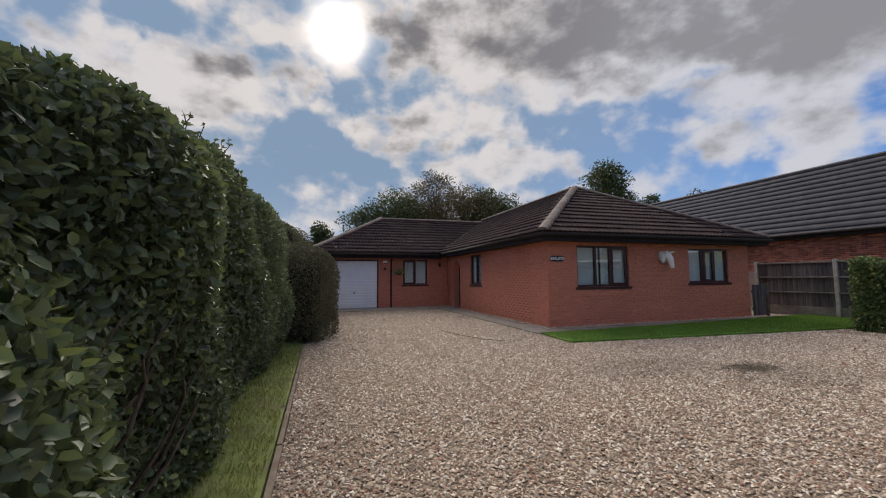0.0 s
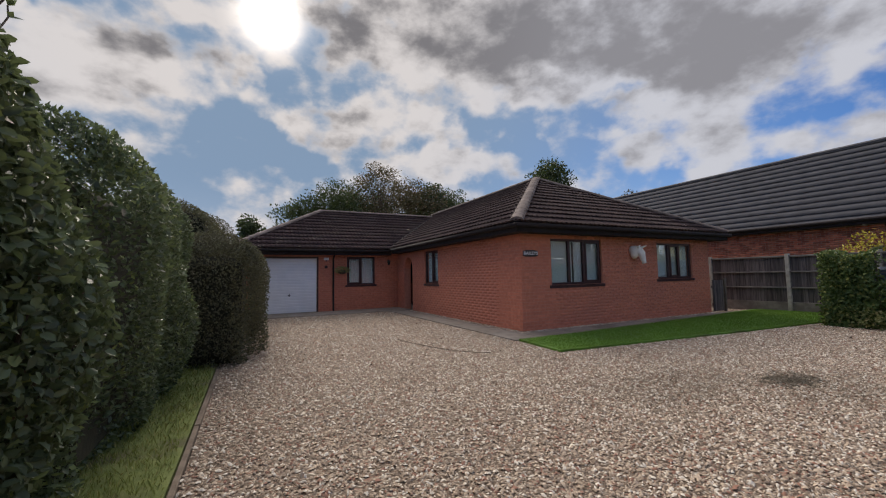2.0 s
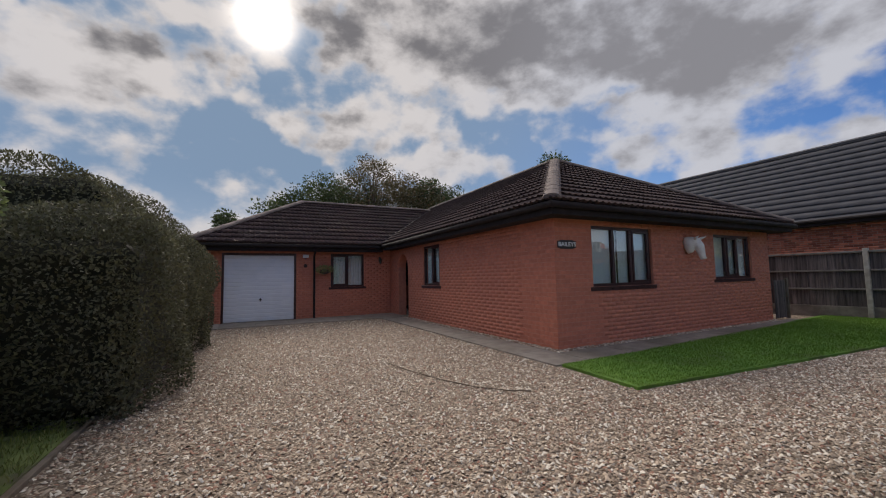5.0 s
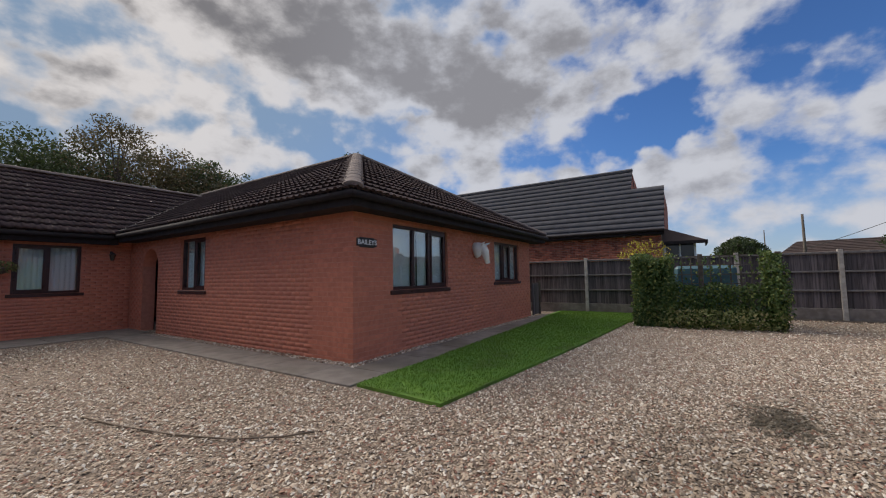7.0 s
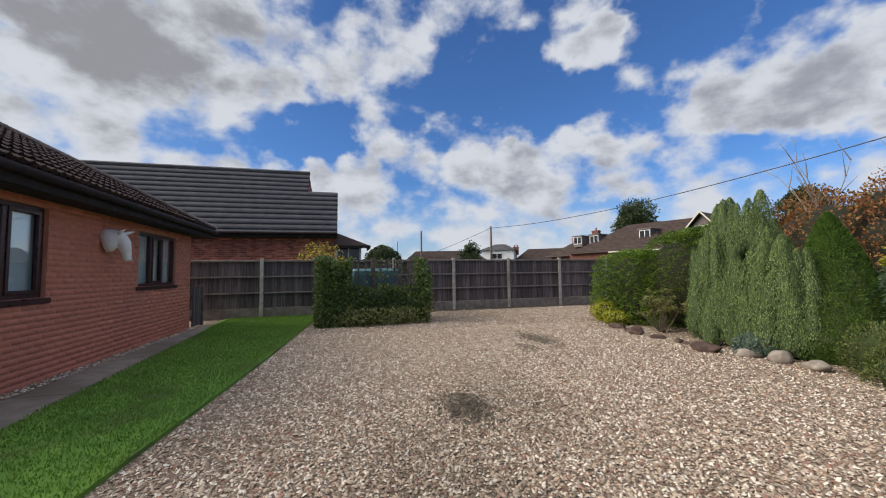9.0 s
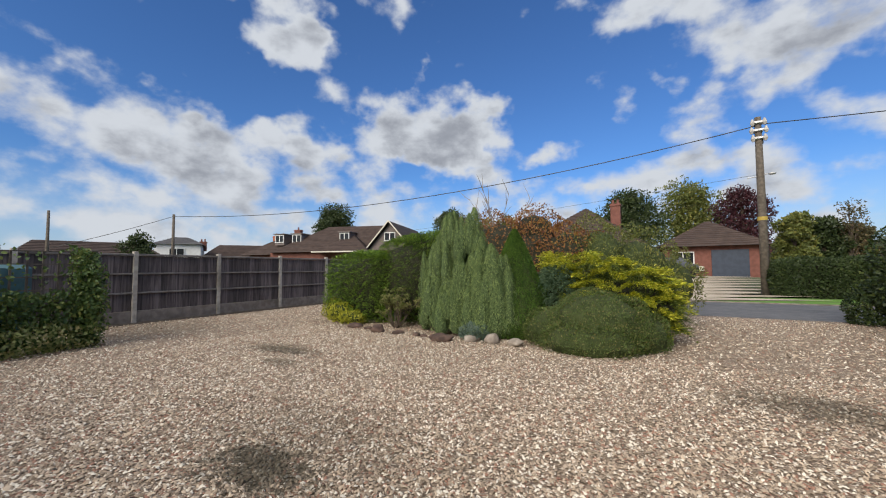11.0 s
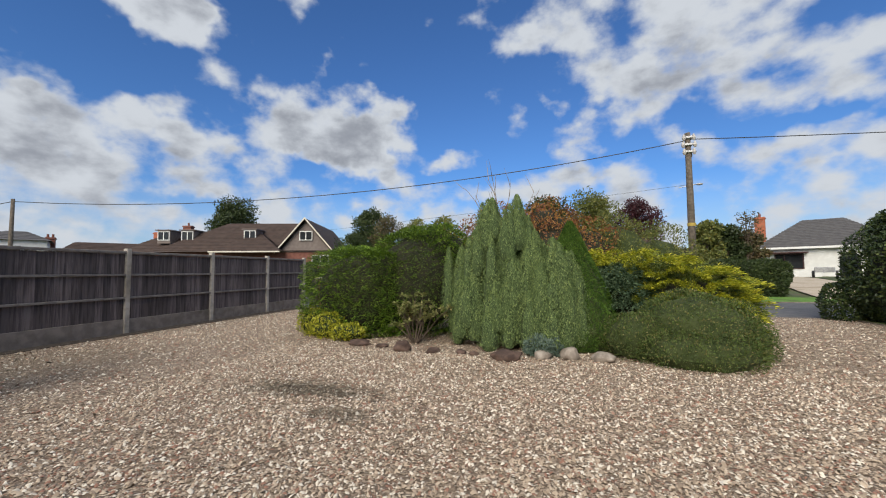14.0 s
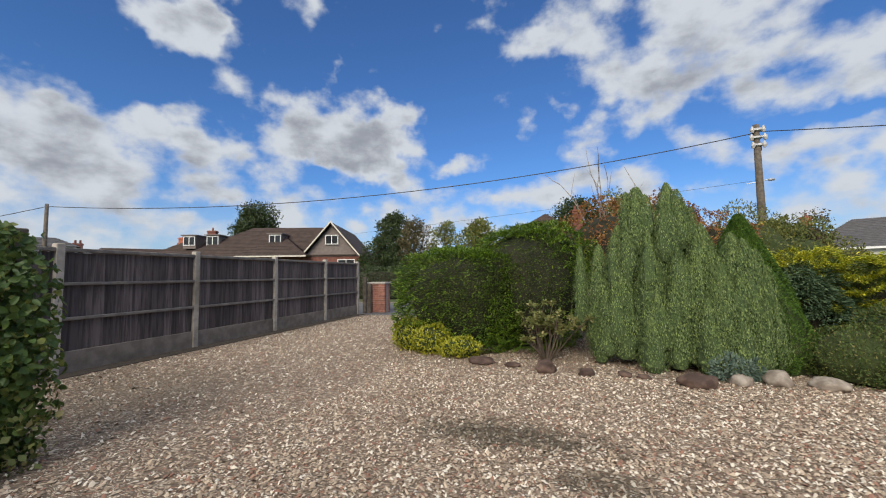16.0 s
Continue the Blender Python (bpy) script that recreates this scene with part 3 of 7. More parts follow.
def lumpy(bm, centre, radii, seed, amp=0.12, sub=3, freq=1.5, flat=None):
    """A rounded mass with an uneven surface."""
    made = bmesh.ops.create_icosphere(bm, subdivisions=sub, radius=1.0)["verts"]
    for v in made:
        d = v.co.normalized()
        k = 1 + amp * noise.noise(d * freq + Vector((seed * 3.7, seed, 0)))
        v.co = Vector((centre[0] + d.x * radii[0] * k, centre[1] + d.y * radii[1] * k, centre[2] + d.z * radii[2] * k))
        if flat is not None and v.co.z < flat:
            v.co.z = flat
    return bm


rng = np.random.default_rng(7)


def unit(a):
    return a / np.maximum(np.linalg.norm(a, axis=1, keepdims=True), 1e-9)


def leaves(name, P, D, N, length, width, mat_, parent, fold=0.25, vary=0.35, label="", oval=False):
    """Folded leaves at P that point along D and face N, joined: two faces each, or four with a rounder outline."""
    n = len(P)
    D = unit(D)
    S = unit(np.cross(D, N))
    U = np.cross(S, D)
    L = (length * (1 + vary * rng.uniform(-1, 1, n)))[:, None]
    W = (width * (1 + vary * rng.uniform(-1, 1, n)))[:, None]
    base, tip = P, P + D * L
    if oval:
        low, high = P + D * L * 0.28 + U * W * fold * 0.8, P + D * L * 0.70 + U * W * fold * 0.7
        verts = np.stack([base, low + S * W * 0.46, high + S * W * 0.42, tip - U * W * 0.15, high - S * W * 0.42, low - S * W * 0.46], 1).reshape(-1, 3)
        i = np.arange(n)[:, None] * 6
        faces = np.stack([i + [0, 1, 2, 3], i + [0, 3, 4, 5]], 1).reshape(-1, 4)
        return raw(name, verts, faces, mat_, parent, label, "stuff")
    mid = P + D * L * 0.45 - U * W * fold
    verts = np.stack([base, mid + S * W * 0.5 + U * W * fold * 1.6, tip, mid - S * W * 0.5 + U * W * fold * 1.6], 1).reshape(-1, 3)
    i = np.arange(n)[:, None] * 4
    faces = np.concatenate([i + [0, 1, 2], i + [0, 2, 3]], 0)
    order = np.argsort(np.concatenate([np.arange(n), np.arange(n)]), kind="stable")
    return raw(name, verts, faces[order], mat_, parent, label, "stuff")


def shell(n, centre, radii, power=2.0, amp=0.1, freq=2.0, zmin=None, depth=0.12, seed=0):
    """Points and outward ways on a rounded mass (power 2 an ellipsoid, higher ones boxier)."""
    d = unit(rng.normal(size=(n * 2, 3)))
    k = (np.abs(d) ** power).sum(1) ** (-1 / power)
    r = np.array(radii, float)
    # even cover over stretched masses
    area = np.linalg.norm(d / r, axis=1) * np.prod(r)
    keep = rng.random(len(d)) < area / area.max() * 1.6
    d, k = d[keep][:n], k[keep][:n]
    wob = 1 + amp * (np.sin(d[:, 0] * freq * 3 + seed) * np.cos(d[:, 1] * freq * 2.3 + seed * 2) + 0.6 * np.sin(d[:, 2] * freq * 4 + d[:, 0] * 5 + seed))
    P = np.array(centre) + d * r * (k * wob * (1 - depth * rng.random(len(d)) ** 2))[:, None]
    N = unit(np.sign(d) * np.abs(d * k[:, None]) ** (power - 1) / r)
    if zmin is not None:
        ok = P[:, 2] > zmin
        P, N = P[ok], N[ok]
    return P, N


def ways(N, out=0.6, up=0.4, spread=0.6, flatten=1.0):
    D = N * out + np.array([0, 0, up]) + rng.normal(size=N.shape) * spread
    D[:, 2] *= flatten
    return unit(D)


def gh(x, y):
    """Height of the land: it rises a little beyond the road."""
    k = min(max((-20.5 - y) / 17.0, 0.0), 1.0)
    return 0.55 * k * k * (3 - 2 * k)

# ---- ground ----
EX, EY = 7.36, 0.0  # end of the front wall


def build_ground():
    bm = bmesh.new()
    xs = [-900, -300, -120, -60, -40, -25, -12, -5, 3, 12, 25, 45, 80, 300, 900]
    ys = [-900, -300, -100, -60, -42, -37.5, -34, -31, -28, -25, -22.5, -20.5, -15, -5, 5, 25, 60, 300, 900]
    grid = [[bm.verts.new((x, y, gh(x, y) - 0.05)) for x in xs] for y in ys]
    for j in range(len(ys) - 1):
        for i in range(len(xs) - 1):
            bm.faces.new((grid[j][i], grid[j][i + 1], grid[j + 1][i + 1], grid[j + 1][i]))
    g = part("ground", bm, M_EARTH)
    tagged(g, "rough grass land around the houses", "ground", "", "structure")
    bm = poly(bmesh.new(), [(-5.897, -15.4, 0), (9.75, -15.4, 0), (9.3, -1.0, 0), (9.2, 8.6, 0), (-5.897, 8.6, 0)], 0.04)
    tagged(part("gravel_drive", bm, M_GRAVEL), "drive of loose beige and brown gravel with damp stains", "gravel", "", "structure")
    bm = poly(bmesh.new(), [(-70, -20.3, 0.0), (80, -20.3, 0.0), (80, -15.45, 0.0), (-70, -15.45, 0.0)], 0.04)
    tagged(part("road", bm, M_ROAD), "worn grey asphalt lane", "road", "", "structure")
    bm = boxes((-70, -20.42, -0.1, 80, -20.3, 0.035), bevel=0.01)
    tagged(part("kerb", bm, M_GBOARD), "low concrete kerb along the lane", "kerb", "", "structure")
    bm = bmesh.new()
    ys = [-20.45 - 1.6 * i for i in range(12)]
    for a, b in zip(ys, ys[1:]):
        vs = [bm.verts.new((x, y, gh(x, y) + 0.05)) for x, y in ((-2.9 - (a + 20) * -0.05, a), (2.6, a), (2.6, b), (-7.0, b))]
        bm.faces.new(vs[::-1])
    tagged(part("neighbour_drive", bm, M_DRIVE), "pale gravel drive across the lane", "drive", "", "structure")
    bm = bmesh.new()
    for i in range(10):
        a, b = -22.0 - 2 * i, -24.0 - 2 * i
        xa, xb = -9.2 - 0.55 * i, -9.75 - 0.55 * i
        bm.faces.new([bm.verts.new((x, y, gh(x, y) + 0.012)) for x, y in ((xa - 3.2, a), (xb - 3.2, b), (xb, b), (xa, a))])
    tagged(part("far_drive", bm, M_DRIVE), "sandy drive to the white bungalow", "drive", "", "structure")
    bm = poly(bmesh.new(), [(-70, -23.3, 0.03), (-3.4, -23.3, 0.03), (-2.95, -20.43, 0.03), (-70, -20.43, 0.03)][::-1], 0.05)
    tagged(part("verge", bm, M_GRASS), "green mown grass verge across the lane", "grass", "", "structure")
    # lawn in front of the house and grass strip by the hedge
    bm = poly(bmesh.new(), [(-0.80, -0.89, 0.035), (-0.9, -2.10, 0.035), (3.0, -2.50, 0.035), (9.15, -2.95, 0.035), (9.1, -0.35, 0.035), (7.3, -0.45, 0.035), (5.4, -0.72, 0.035), (1.0, -0.86, 0.035)], 0.06)
    tagged(part("lawn", bm, M_GRASS), "short green lawn beside the front path", "lawn", "", "structure")
    bm = poly(bmesh.new(), [(-5.96, -15.0, 0.02), (-5.96, 8.0, 0.02), (-9.5, 8.0, 0.02), (-9.5, -15.0, 0.02)], 0.05)
    tagged(part("grass_strip", bm, M_STRIP), "thin strip of worn grass under the hedge", "grass", "", "structure")
    bm = bmesh.new()
    for i in range(8):
        box(bm, -5.945, -14.9 + 2.4 * i, -0.05, -5.905 + 0.006 * (i % 2), -14.9 + 2.4 * i + 2.39, 0.022 + 0.006 * (i % 3), 0.005)
    tagged(part("drive_edging", bm, M_KERB), "weathered timber edging along the drive", "edging", "", "structure")
    # path slabs and pebble strip round the walls
    slabs = thing("path", (0, 0, 0), "concrete path round the house walls", "path", "", "structure")
    y = -0.84
    while y < 6.9:
        part("slab", boxes((-0.86, y, -0.04, -0.22, y + 0.89, 0.022), bevel=0.006), M_PATH, slabs)
        y += 0.9
    x = -0.2
    while x < 7.8:
        part("slab", boxes((x, -0.86, -0.04, x + 0.99, -0.22, 0.022), bevel=0.006), M_PATH, slabs)
        x += 1.0
    x = -6.2
    while x < -0.9:
        part("slab", boxes((x, 6.9, -0.04, x + 0.89, 8.27, 0.02), bevel=0.006), M_PATH, slabs)
        x += 0.9
    part("slab", boxes((-0.86, 6.95, -0.04, 0.02, 8.27, 0.025), bevel=0.006), M_PATH, slabs)


build_ground()


def scatter_blades(name, x0, x1, y0, y1, n, h, mat_, label, z=0.03, inside=None):
    P = np.stack([rng.uniform(x0, x1, n), rng.uniform(y0, y1, n), np.full(n, z)], 1)
    if inside:
        P = P[inside(P[:, 0], P[:, 1])]
    D = np.stack([rng.normal(0, 0.45, len(P)), rng.normal(0, 0.45, len(P)), np.ones(len(P))], 1)
    N = unit(rng.normal(size=D.shape))
    ob = leaves(name, P, D, N, h, 0.0065, mat_, None, vary=0.5)
    return tagged(ob, label, "grass", "", "stuff")


scatter_blades("lawn_grass", -0.9, 9.1, -2.9, -0.4, 90000, 0.028, M_BLADE, "short green blades of the lawn",
               inside=lambda x, y: (y > -2.12 - 0.095 * (x + 0.9)) & (y < -0.89 + 0.045 * x * (x > 1)) & (x > -0.85))
scatter_blades("strip_grass", -7.2, -5.98, -9.5, 3.0, 26000, 0.05, M_BLADE2, "sparse worn grass blades under the hedge", z=0.015)


def chips(n, xf, yf, size, name, label):
    """Loose stones, each a small uneven block."""
    x, y = xf(n), yf(n)
    ok = (x > -5.895) & (x < 9.1) & (y > -15.3) & (y < 6.8) & ~((x > -0.9) & (y > -2.15 - 0.095 * (x + 0.9)))
    x, y = x[ok], y[ok]
    m = len(x)
    s = size * rng.uniform(0.6, 1.3, m)[:, None, None]
    base = np.array([(1, 0, 0), (0.2, 0.9, 0), (-0.9, 0.35, 0), (-0.5, -0.8, 0), (0.55, -0.75, 0), (0.1, 0.05, 0.62)])
    v = base[None] * (1 + rng.uniform(-0.3, 0.3, (m, 6, 1))) * s
    a, til = rng.uniform(0, 6.283, m), rng.normal(0, 0.38, m)
    v[:, :, 2] += v[:, :, 0] * til[:, None]
    ca, sa = np.cos(a)[:, None], np.sin(a)[:, None]
    narrow = rng.uniform(0.42, 0.8, m)[:, None]
    X, Y = v[:, :, 0] * ca - v[:, :, 1] * sa * narrow, v[:, :, 0] * sa + v[:, :, 1] * ca * narrow
    V = np.stack([X + x[:, None], Y + y[:, None], v[:, :, 2] + 0.003 + 0.006 * rng.random(m)[:, None]], 2).reshape(-1, 3)
    f = np.array([(0, 1, 5), (1, 2, 5), (2, 3, 5), (3, 4, 5), (4, 0, 5)])
    F = (np.arange(m)[:, None, None] * 6 + f[None]).reshape(-1, 3)
    return tagged(raw(name, V, F, M_STONE), label, "gravel", "", "stuff")


chips(95000, lambda n: rng.uniform(-5.9, 5.2, n), lambda n: rng.uniform(-9.2, 2.5, n), 0.0155, "gravel", "loose gravel chips")
chips(52000, lambda n: rng.normal(-0.8, 3.0, n), lambda n: rng.normal(-5.0, 1.7, n), 0.015, "gravel", "loose gravel chips")
chips(70000, lambda n: rng.uniform(-5.9, 9.0, n), lambda n: rng.uniform(-15, 6.5, n), 0.020, "gravel", "loose gravel chips")


def pebbles():
    m = 2600
    side = rng.random(m) < 0.5
    x = np.where(side, rng.uniform(-0.2, -0.02, m), rng.uniform(-0.2, 7.4, m))
    y = np.where(side, rng.uniform(-0.2, 6.5, m), rng.uniform(-0.2, -0.02, m))
    bm = bmesh.new()
    ico = [v.co.copy() for v in bmesh.ops.create_icosphere(bm, subdivisions=1, radius=1)["verts"]]
    fac = [[v.index for v in f.verts] for f in bm.faces]
    bm.verts.index_update()
    fac = np.array([[v.index for v in f.verts] for f in bm.faces])
    bm.free()
    ico = np.array([tuple(c) for c in ico])
    s = rng.uniform(0.012, 0.024, (m, 1, 1)) * np.array([1, 0.8, 0.6]) * rng.uniform(0.7, 1.2, (m, 1, 3))
    V = ico[None] * s + np.stack([x, y, np.full(m, 0.012)], 1)[:, None]
    F = (np.arange(m)[:, None, None] * len(ico) + fac[None]).reshape(-1, 3)
    tagged(raw("pebble_strip", V.reshape(-1, 3), F, M_STONE), "strip of pale pebbles against the wall", "pebbles", "", "stuff")


pebbles()

def ground_bits():
    bm = bmesh.new()
    poly(bm, [(9.72, -15.4, 0.012), (9.28, -15.4, 0.012), (8.86, -1.6, 0.012), (9.3, -1.6, 0.012)], 0.03)
    tagged(part("soil_strip", bm, M_SOIL), "strip of bare dark soil at the foot of the fence", "soil", "", "structure")
    bm = bmesh.new()
    tube(bm, ARC, 0.008, 6)
    tagged(part("buried_cable", bm, M_KERB, smooth=True), "thin brown cable lying in a curve on the gravel", "cable")


ARC = [(-2.80, 0.60, 0.016), (-2.70, 0.0, 0.014), (-2.55, -0.6, 0.016), (-2.35, -1.12, 0.015), (-2.12, -1.42, 0.016), (-1.92, -1.56, 0.014)]
ground_bits()

# ---- the bungalow ----
EAVE, SOFFIT, PITCH = 2.42, 2.24, 0.55
WT = 0.28  # wall thickness
house = thing("bungalow", (0, 0, 0), "single-storey red brick bungalow with hipped brown tiled roof", "house")
# openings: (u0, u1, z0, z1) along each wall
FRONT = [(0.90, 2.62, 1.03, 2.15), (4.86, 6.50, 1.09, 2.12)]
SIDE = [(4.36, 5.46, 1.03, 2.17), (6.62, 7.50, 0.0, 2.05)]
WING = [(-2.12, -0.98, 1.0, 2.12), (-5.31, -3.21, 0.0, 2.12)]


def wall_pieces(bm, u0, u1, holes, at, ztop=EAVE, z0=-0.1):
    """Boxes of wall between holes; at(u0, z0, u1, z1) adds one."""
    cuts = sorted({u0, u1, *[h[0] for h in holes], *[h[1] for h in holes]})
    for a, b in zip(cuts, cuts[1:]):
        hs = [h for h in holes if h[0] <= a + 1e-6 and h[1] >= b - 1e-6]
        if not hs:
            at(a, z0, b, ztop)
        else:
            h = hs[0]
            if h[2] > 0.01:
                at(a, z0, b, h[2])
            at(a, h[3], b, ztop)


def build_walls():
    bm = bmesh.new()
    D = 0.0022  # mortar face behind the brick faces
    def one(*r):
        part("wall", boxes(r), M_MORTAR, house, "red mortar joints")

    wall_pieces(bm, D, EX - D, FRONT, lambda a, c, b, d: one(a, D, c, b, WT, d))
    wall_pieces(bm, WT, 8.28, SIDE, lambda a, c, b, d: one(D, a, c, WT, b, d))
    wall_pieces(bm, -5.85, D, WING, lambda a, c, b, d: one(a, 8.28 + D, c, b, 8.28 + WT, d))
    box(bm, EX - WT, WT, -0.1, EX - D, 16.0, EAVE)
    one(-5.85 + D, 8.28 + WT, -0.1, -5.57, 14.6, EAVE)
    one(-5.85, 14.6, -0.1, EX - D, 14.88, EAVE)
    # porch: return walls and back wall
    one(WT, 6.40, -0.1, 1.9, 6.60, EAVE)
    one(1.62, 6.60, -0.1, 1.9, 8.28, EAVE)
    one(D, 8.28 + D, -0.1, 1.9, 8.28 + WT, EAVE)
    part("wall", bm, M_MORTAR, house, "red mortar joints")
    # arch over the porch opening
    bm = bmesh.new()
    y0, y1, zs, zt, r = 6.62, 7.50, 1.62, 2.05, 0.44
    prof = [(y0 + r - r * math.cos(math.pi * k / 12), zs + r * 0.98 * math.sin(math.pi * k / 12)) for k in range(13)]
    for (a, za), (b, zb) in zip(prof, prof[1:]):
        for x0, x1 in ((0.0, WT),):
            q = [(x, y, z) for x in (x0, x1) for y, z in ((a, za), (b, zb), (b, zt + 0.006), (a, zt + 0.006))]
            v = [bm.verts.new(p) for p in q]
            for f in ((0, 1, 2, 3), (7, 6, 5, 4), (0, 4, 5, 1), (1, 5, 6, 2), (2, 6, 7, 3), (3, 7, 4, 0)):
                bm.faces.new([v[i] for i in f])
    part("arch", bm, M_BRICKI, house, "brick arch over the porch")
    # brick soffit closers, ceilings and assumed interior, its dimness put into a dark colour
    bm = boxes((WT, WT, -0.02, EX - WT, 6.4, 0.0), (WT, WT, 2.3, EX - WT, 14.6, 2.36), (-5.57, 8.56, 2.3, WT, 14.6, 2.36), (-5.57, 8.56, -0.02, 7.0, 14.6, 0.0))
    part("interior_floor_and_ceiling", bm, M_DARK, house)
    # assumed partitions that close the view through the windows, coloured dark for dimness
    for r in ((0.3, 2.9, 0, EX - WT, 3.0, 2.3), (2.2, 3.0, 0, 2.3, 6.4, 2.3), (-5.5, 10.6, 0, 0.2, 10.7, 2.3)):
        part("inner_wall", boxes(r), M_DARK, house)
    # soffit, fascia, gutter
    bm = boxes((-0.36, -0.36, SOFFIT, EX + 0.36, -0.004, SOFFIT + 0.012), (-0.36, -0.004, SOFFIT, -0.004, 8.0, SOFFIT + 0.012), (-6.2, 7.96, SOFFIT - 0.06, -0.364, 8.276, SOFFIT - 0.048), (EX + 0.004, 0, SOFFIT, EX + 0.36, 15, SOFFIT + 0.012))
    part("soffit", bm, M_FASCIA, house)
    bm = boxes((-0.39, -0.385, SOFFIT - 0.01, EX + 0.39, -0.362, EAVE + 0.01), (-0.385, -0.36, SOFFIT - 0.01, -0.362, 7.93, EAVE + 0.01), (-6.2, 7.925, SOFFIT - 0.07, -0.39, 7.95, EAVE - 0.03), (EX + 0.362, -0.36, SOFFIT - 0.01, EX + 0.385, 15, EAVE + 0.01), bevel=0.003)
    part("fascia", bm, M_FASCIA, house)
    bm = bmesh.new()
    for pts in ([(-0.44, -0.44, 2.38), (EX + 0.44, -0.44, 2.38)], [(-0.44, -0.44, 2.381), (-0.44, 7.85, 2.381)], [(-6.25, 7.87, 2.33), (-0.5, 7.87, 2.33)], [(EX + 0.44, -0.44, 2.379), (EX + 0.44, 15, 2.379)]):
        tube(bm, pts, 0.055, 8)
    part("gutter", bm, M_FASCIA, house, smooth=True)
    bm = bmesh.new()
    tube(bm, [(-2.66, 7.87, 2.28), (-2.66, 8.0, 2.16), (-2.66, 8.23, 2.05), (-2.66, 8.23, 0.05), (-2.66, 8.17, 0.02)], 0.034, 8)
    part("downpipe", bm, M_FASCIA, house, smooth=True)


build_walls()


def roof_under():
    """The roof planes below the tiles."""
    bm = bmesh.new()
    e, rz = 0.40, EAVE + 0.0
    W, xm = EX + 2 * e, EX / 2
    h = W / 2 * PITCH
    A, B, C, Dd = (-e, -e, rz), (EX + e, -e, rz), (EX + e, 15.2, rz), (-e, 15.2, rz)
    R0, R1 = (xm, -e + W / 2, rz + h), (xm, 15.2 - W / 2 * 0.6, rz + h)
    for f in ((A, B, R0), (B, C, R1, R0), (C, Dd, R1), (Dd, A, R0, R1)):
        bm.faces.new([bm.verts.new(p) for p in f])
    # wing
    y0, y1, ym, z0 = 7.9, 15.1, 11.5, rz - 0.03
    h2 = (ym - y0) * PITCH
    xl = -6.25
    P = [(xl, y0, z0), (3.2, y0, z0 - 0.0), (3.2, y1, z0), (xl, y1, z0)]
    Q0, Q1 = (xl + (ym - y0), ym, z0 + h2), (3.2, ym, z0 + h2)
    # the front face stops in the valley
    for f in ((P[0], (-e, y0, z0), Q1, Q0), (P[2], P[3], Q0, Q1), (P[3], P[0], Q0)):
        bm.faces.new([bm.verts.new(p) for p in f])
    part("roof_deck", bm, M_TILE, house)
    return h


roof_under()


def tile_mesh(name, w, l):
    """A double-roll concrete tile: w across, l down the slope. x across, y up the slope, z out."""
    prof = []
    for k in range(13):
        u = k / 12
        prof.append((u * w, 0.024 * max(0.0, math.sin(2 * math.pi * 2 * (u - 0.02))) ** 0.8 + 0.003))
    v, f = [], []
    for x, z in prof:
        v += [(x, 0.0, z + 0.050), (x, l, z), (x, 0.030, z - 0.004)]
    for k in range(12):
        a, b = 3 * k, 3 * k + 3
        f += [(a, b, b + 1, a + 1), (a + 2, b + 2, b, a)]
    return np.array(v, float), np.array(f)


TW, TL = 0.30, 0.345
TV, TF = tile_mesh("tile", TW, TL + 0.02)


def lay_tiles(origin, across, up, n_across, n_up, inside, near, mesh_share, roof):
    """Tiles on a slope; those whose centre is inside; the near ones are objects."""
    o, a, u = Vector(origin), Vector(across).normalized(), Vector(up).normalized()
    nrm = a.cross(u)
    joined = []
    for j in range(n_up):
        for i in range(n_across):
            p = o + a * (i * TW) + u * (j * TL)
            c = p + a * TW / 2 + u * TL / 2
            if not inside(c):
                continue
            m = Matrix((( a.x, u.x, nrm.x, p.x), (a.y, u.y, nrm.y, p.y), (a.z, u.z, nrm.z, p.z), (0, 0, 0, 1)))
            joined.append((near(c), random.uniform(-0.003, 0.003), m))
    return joined


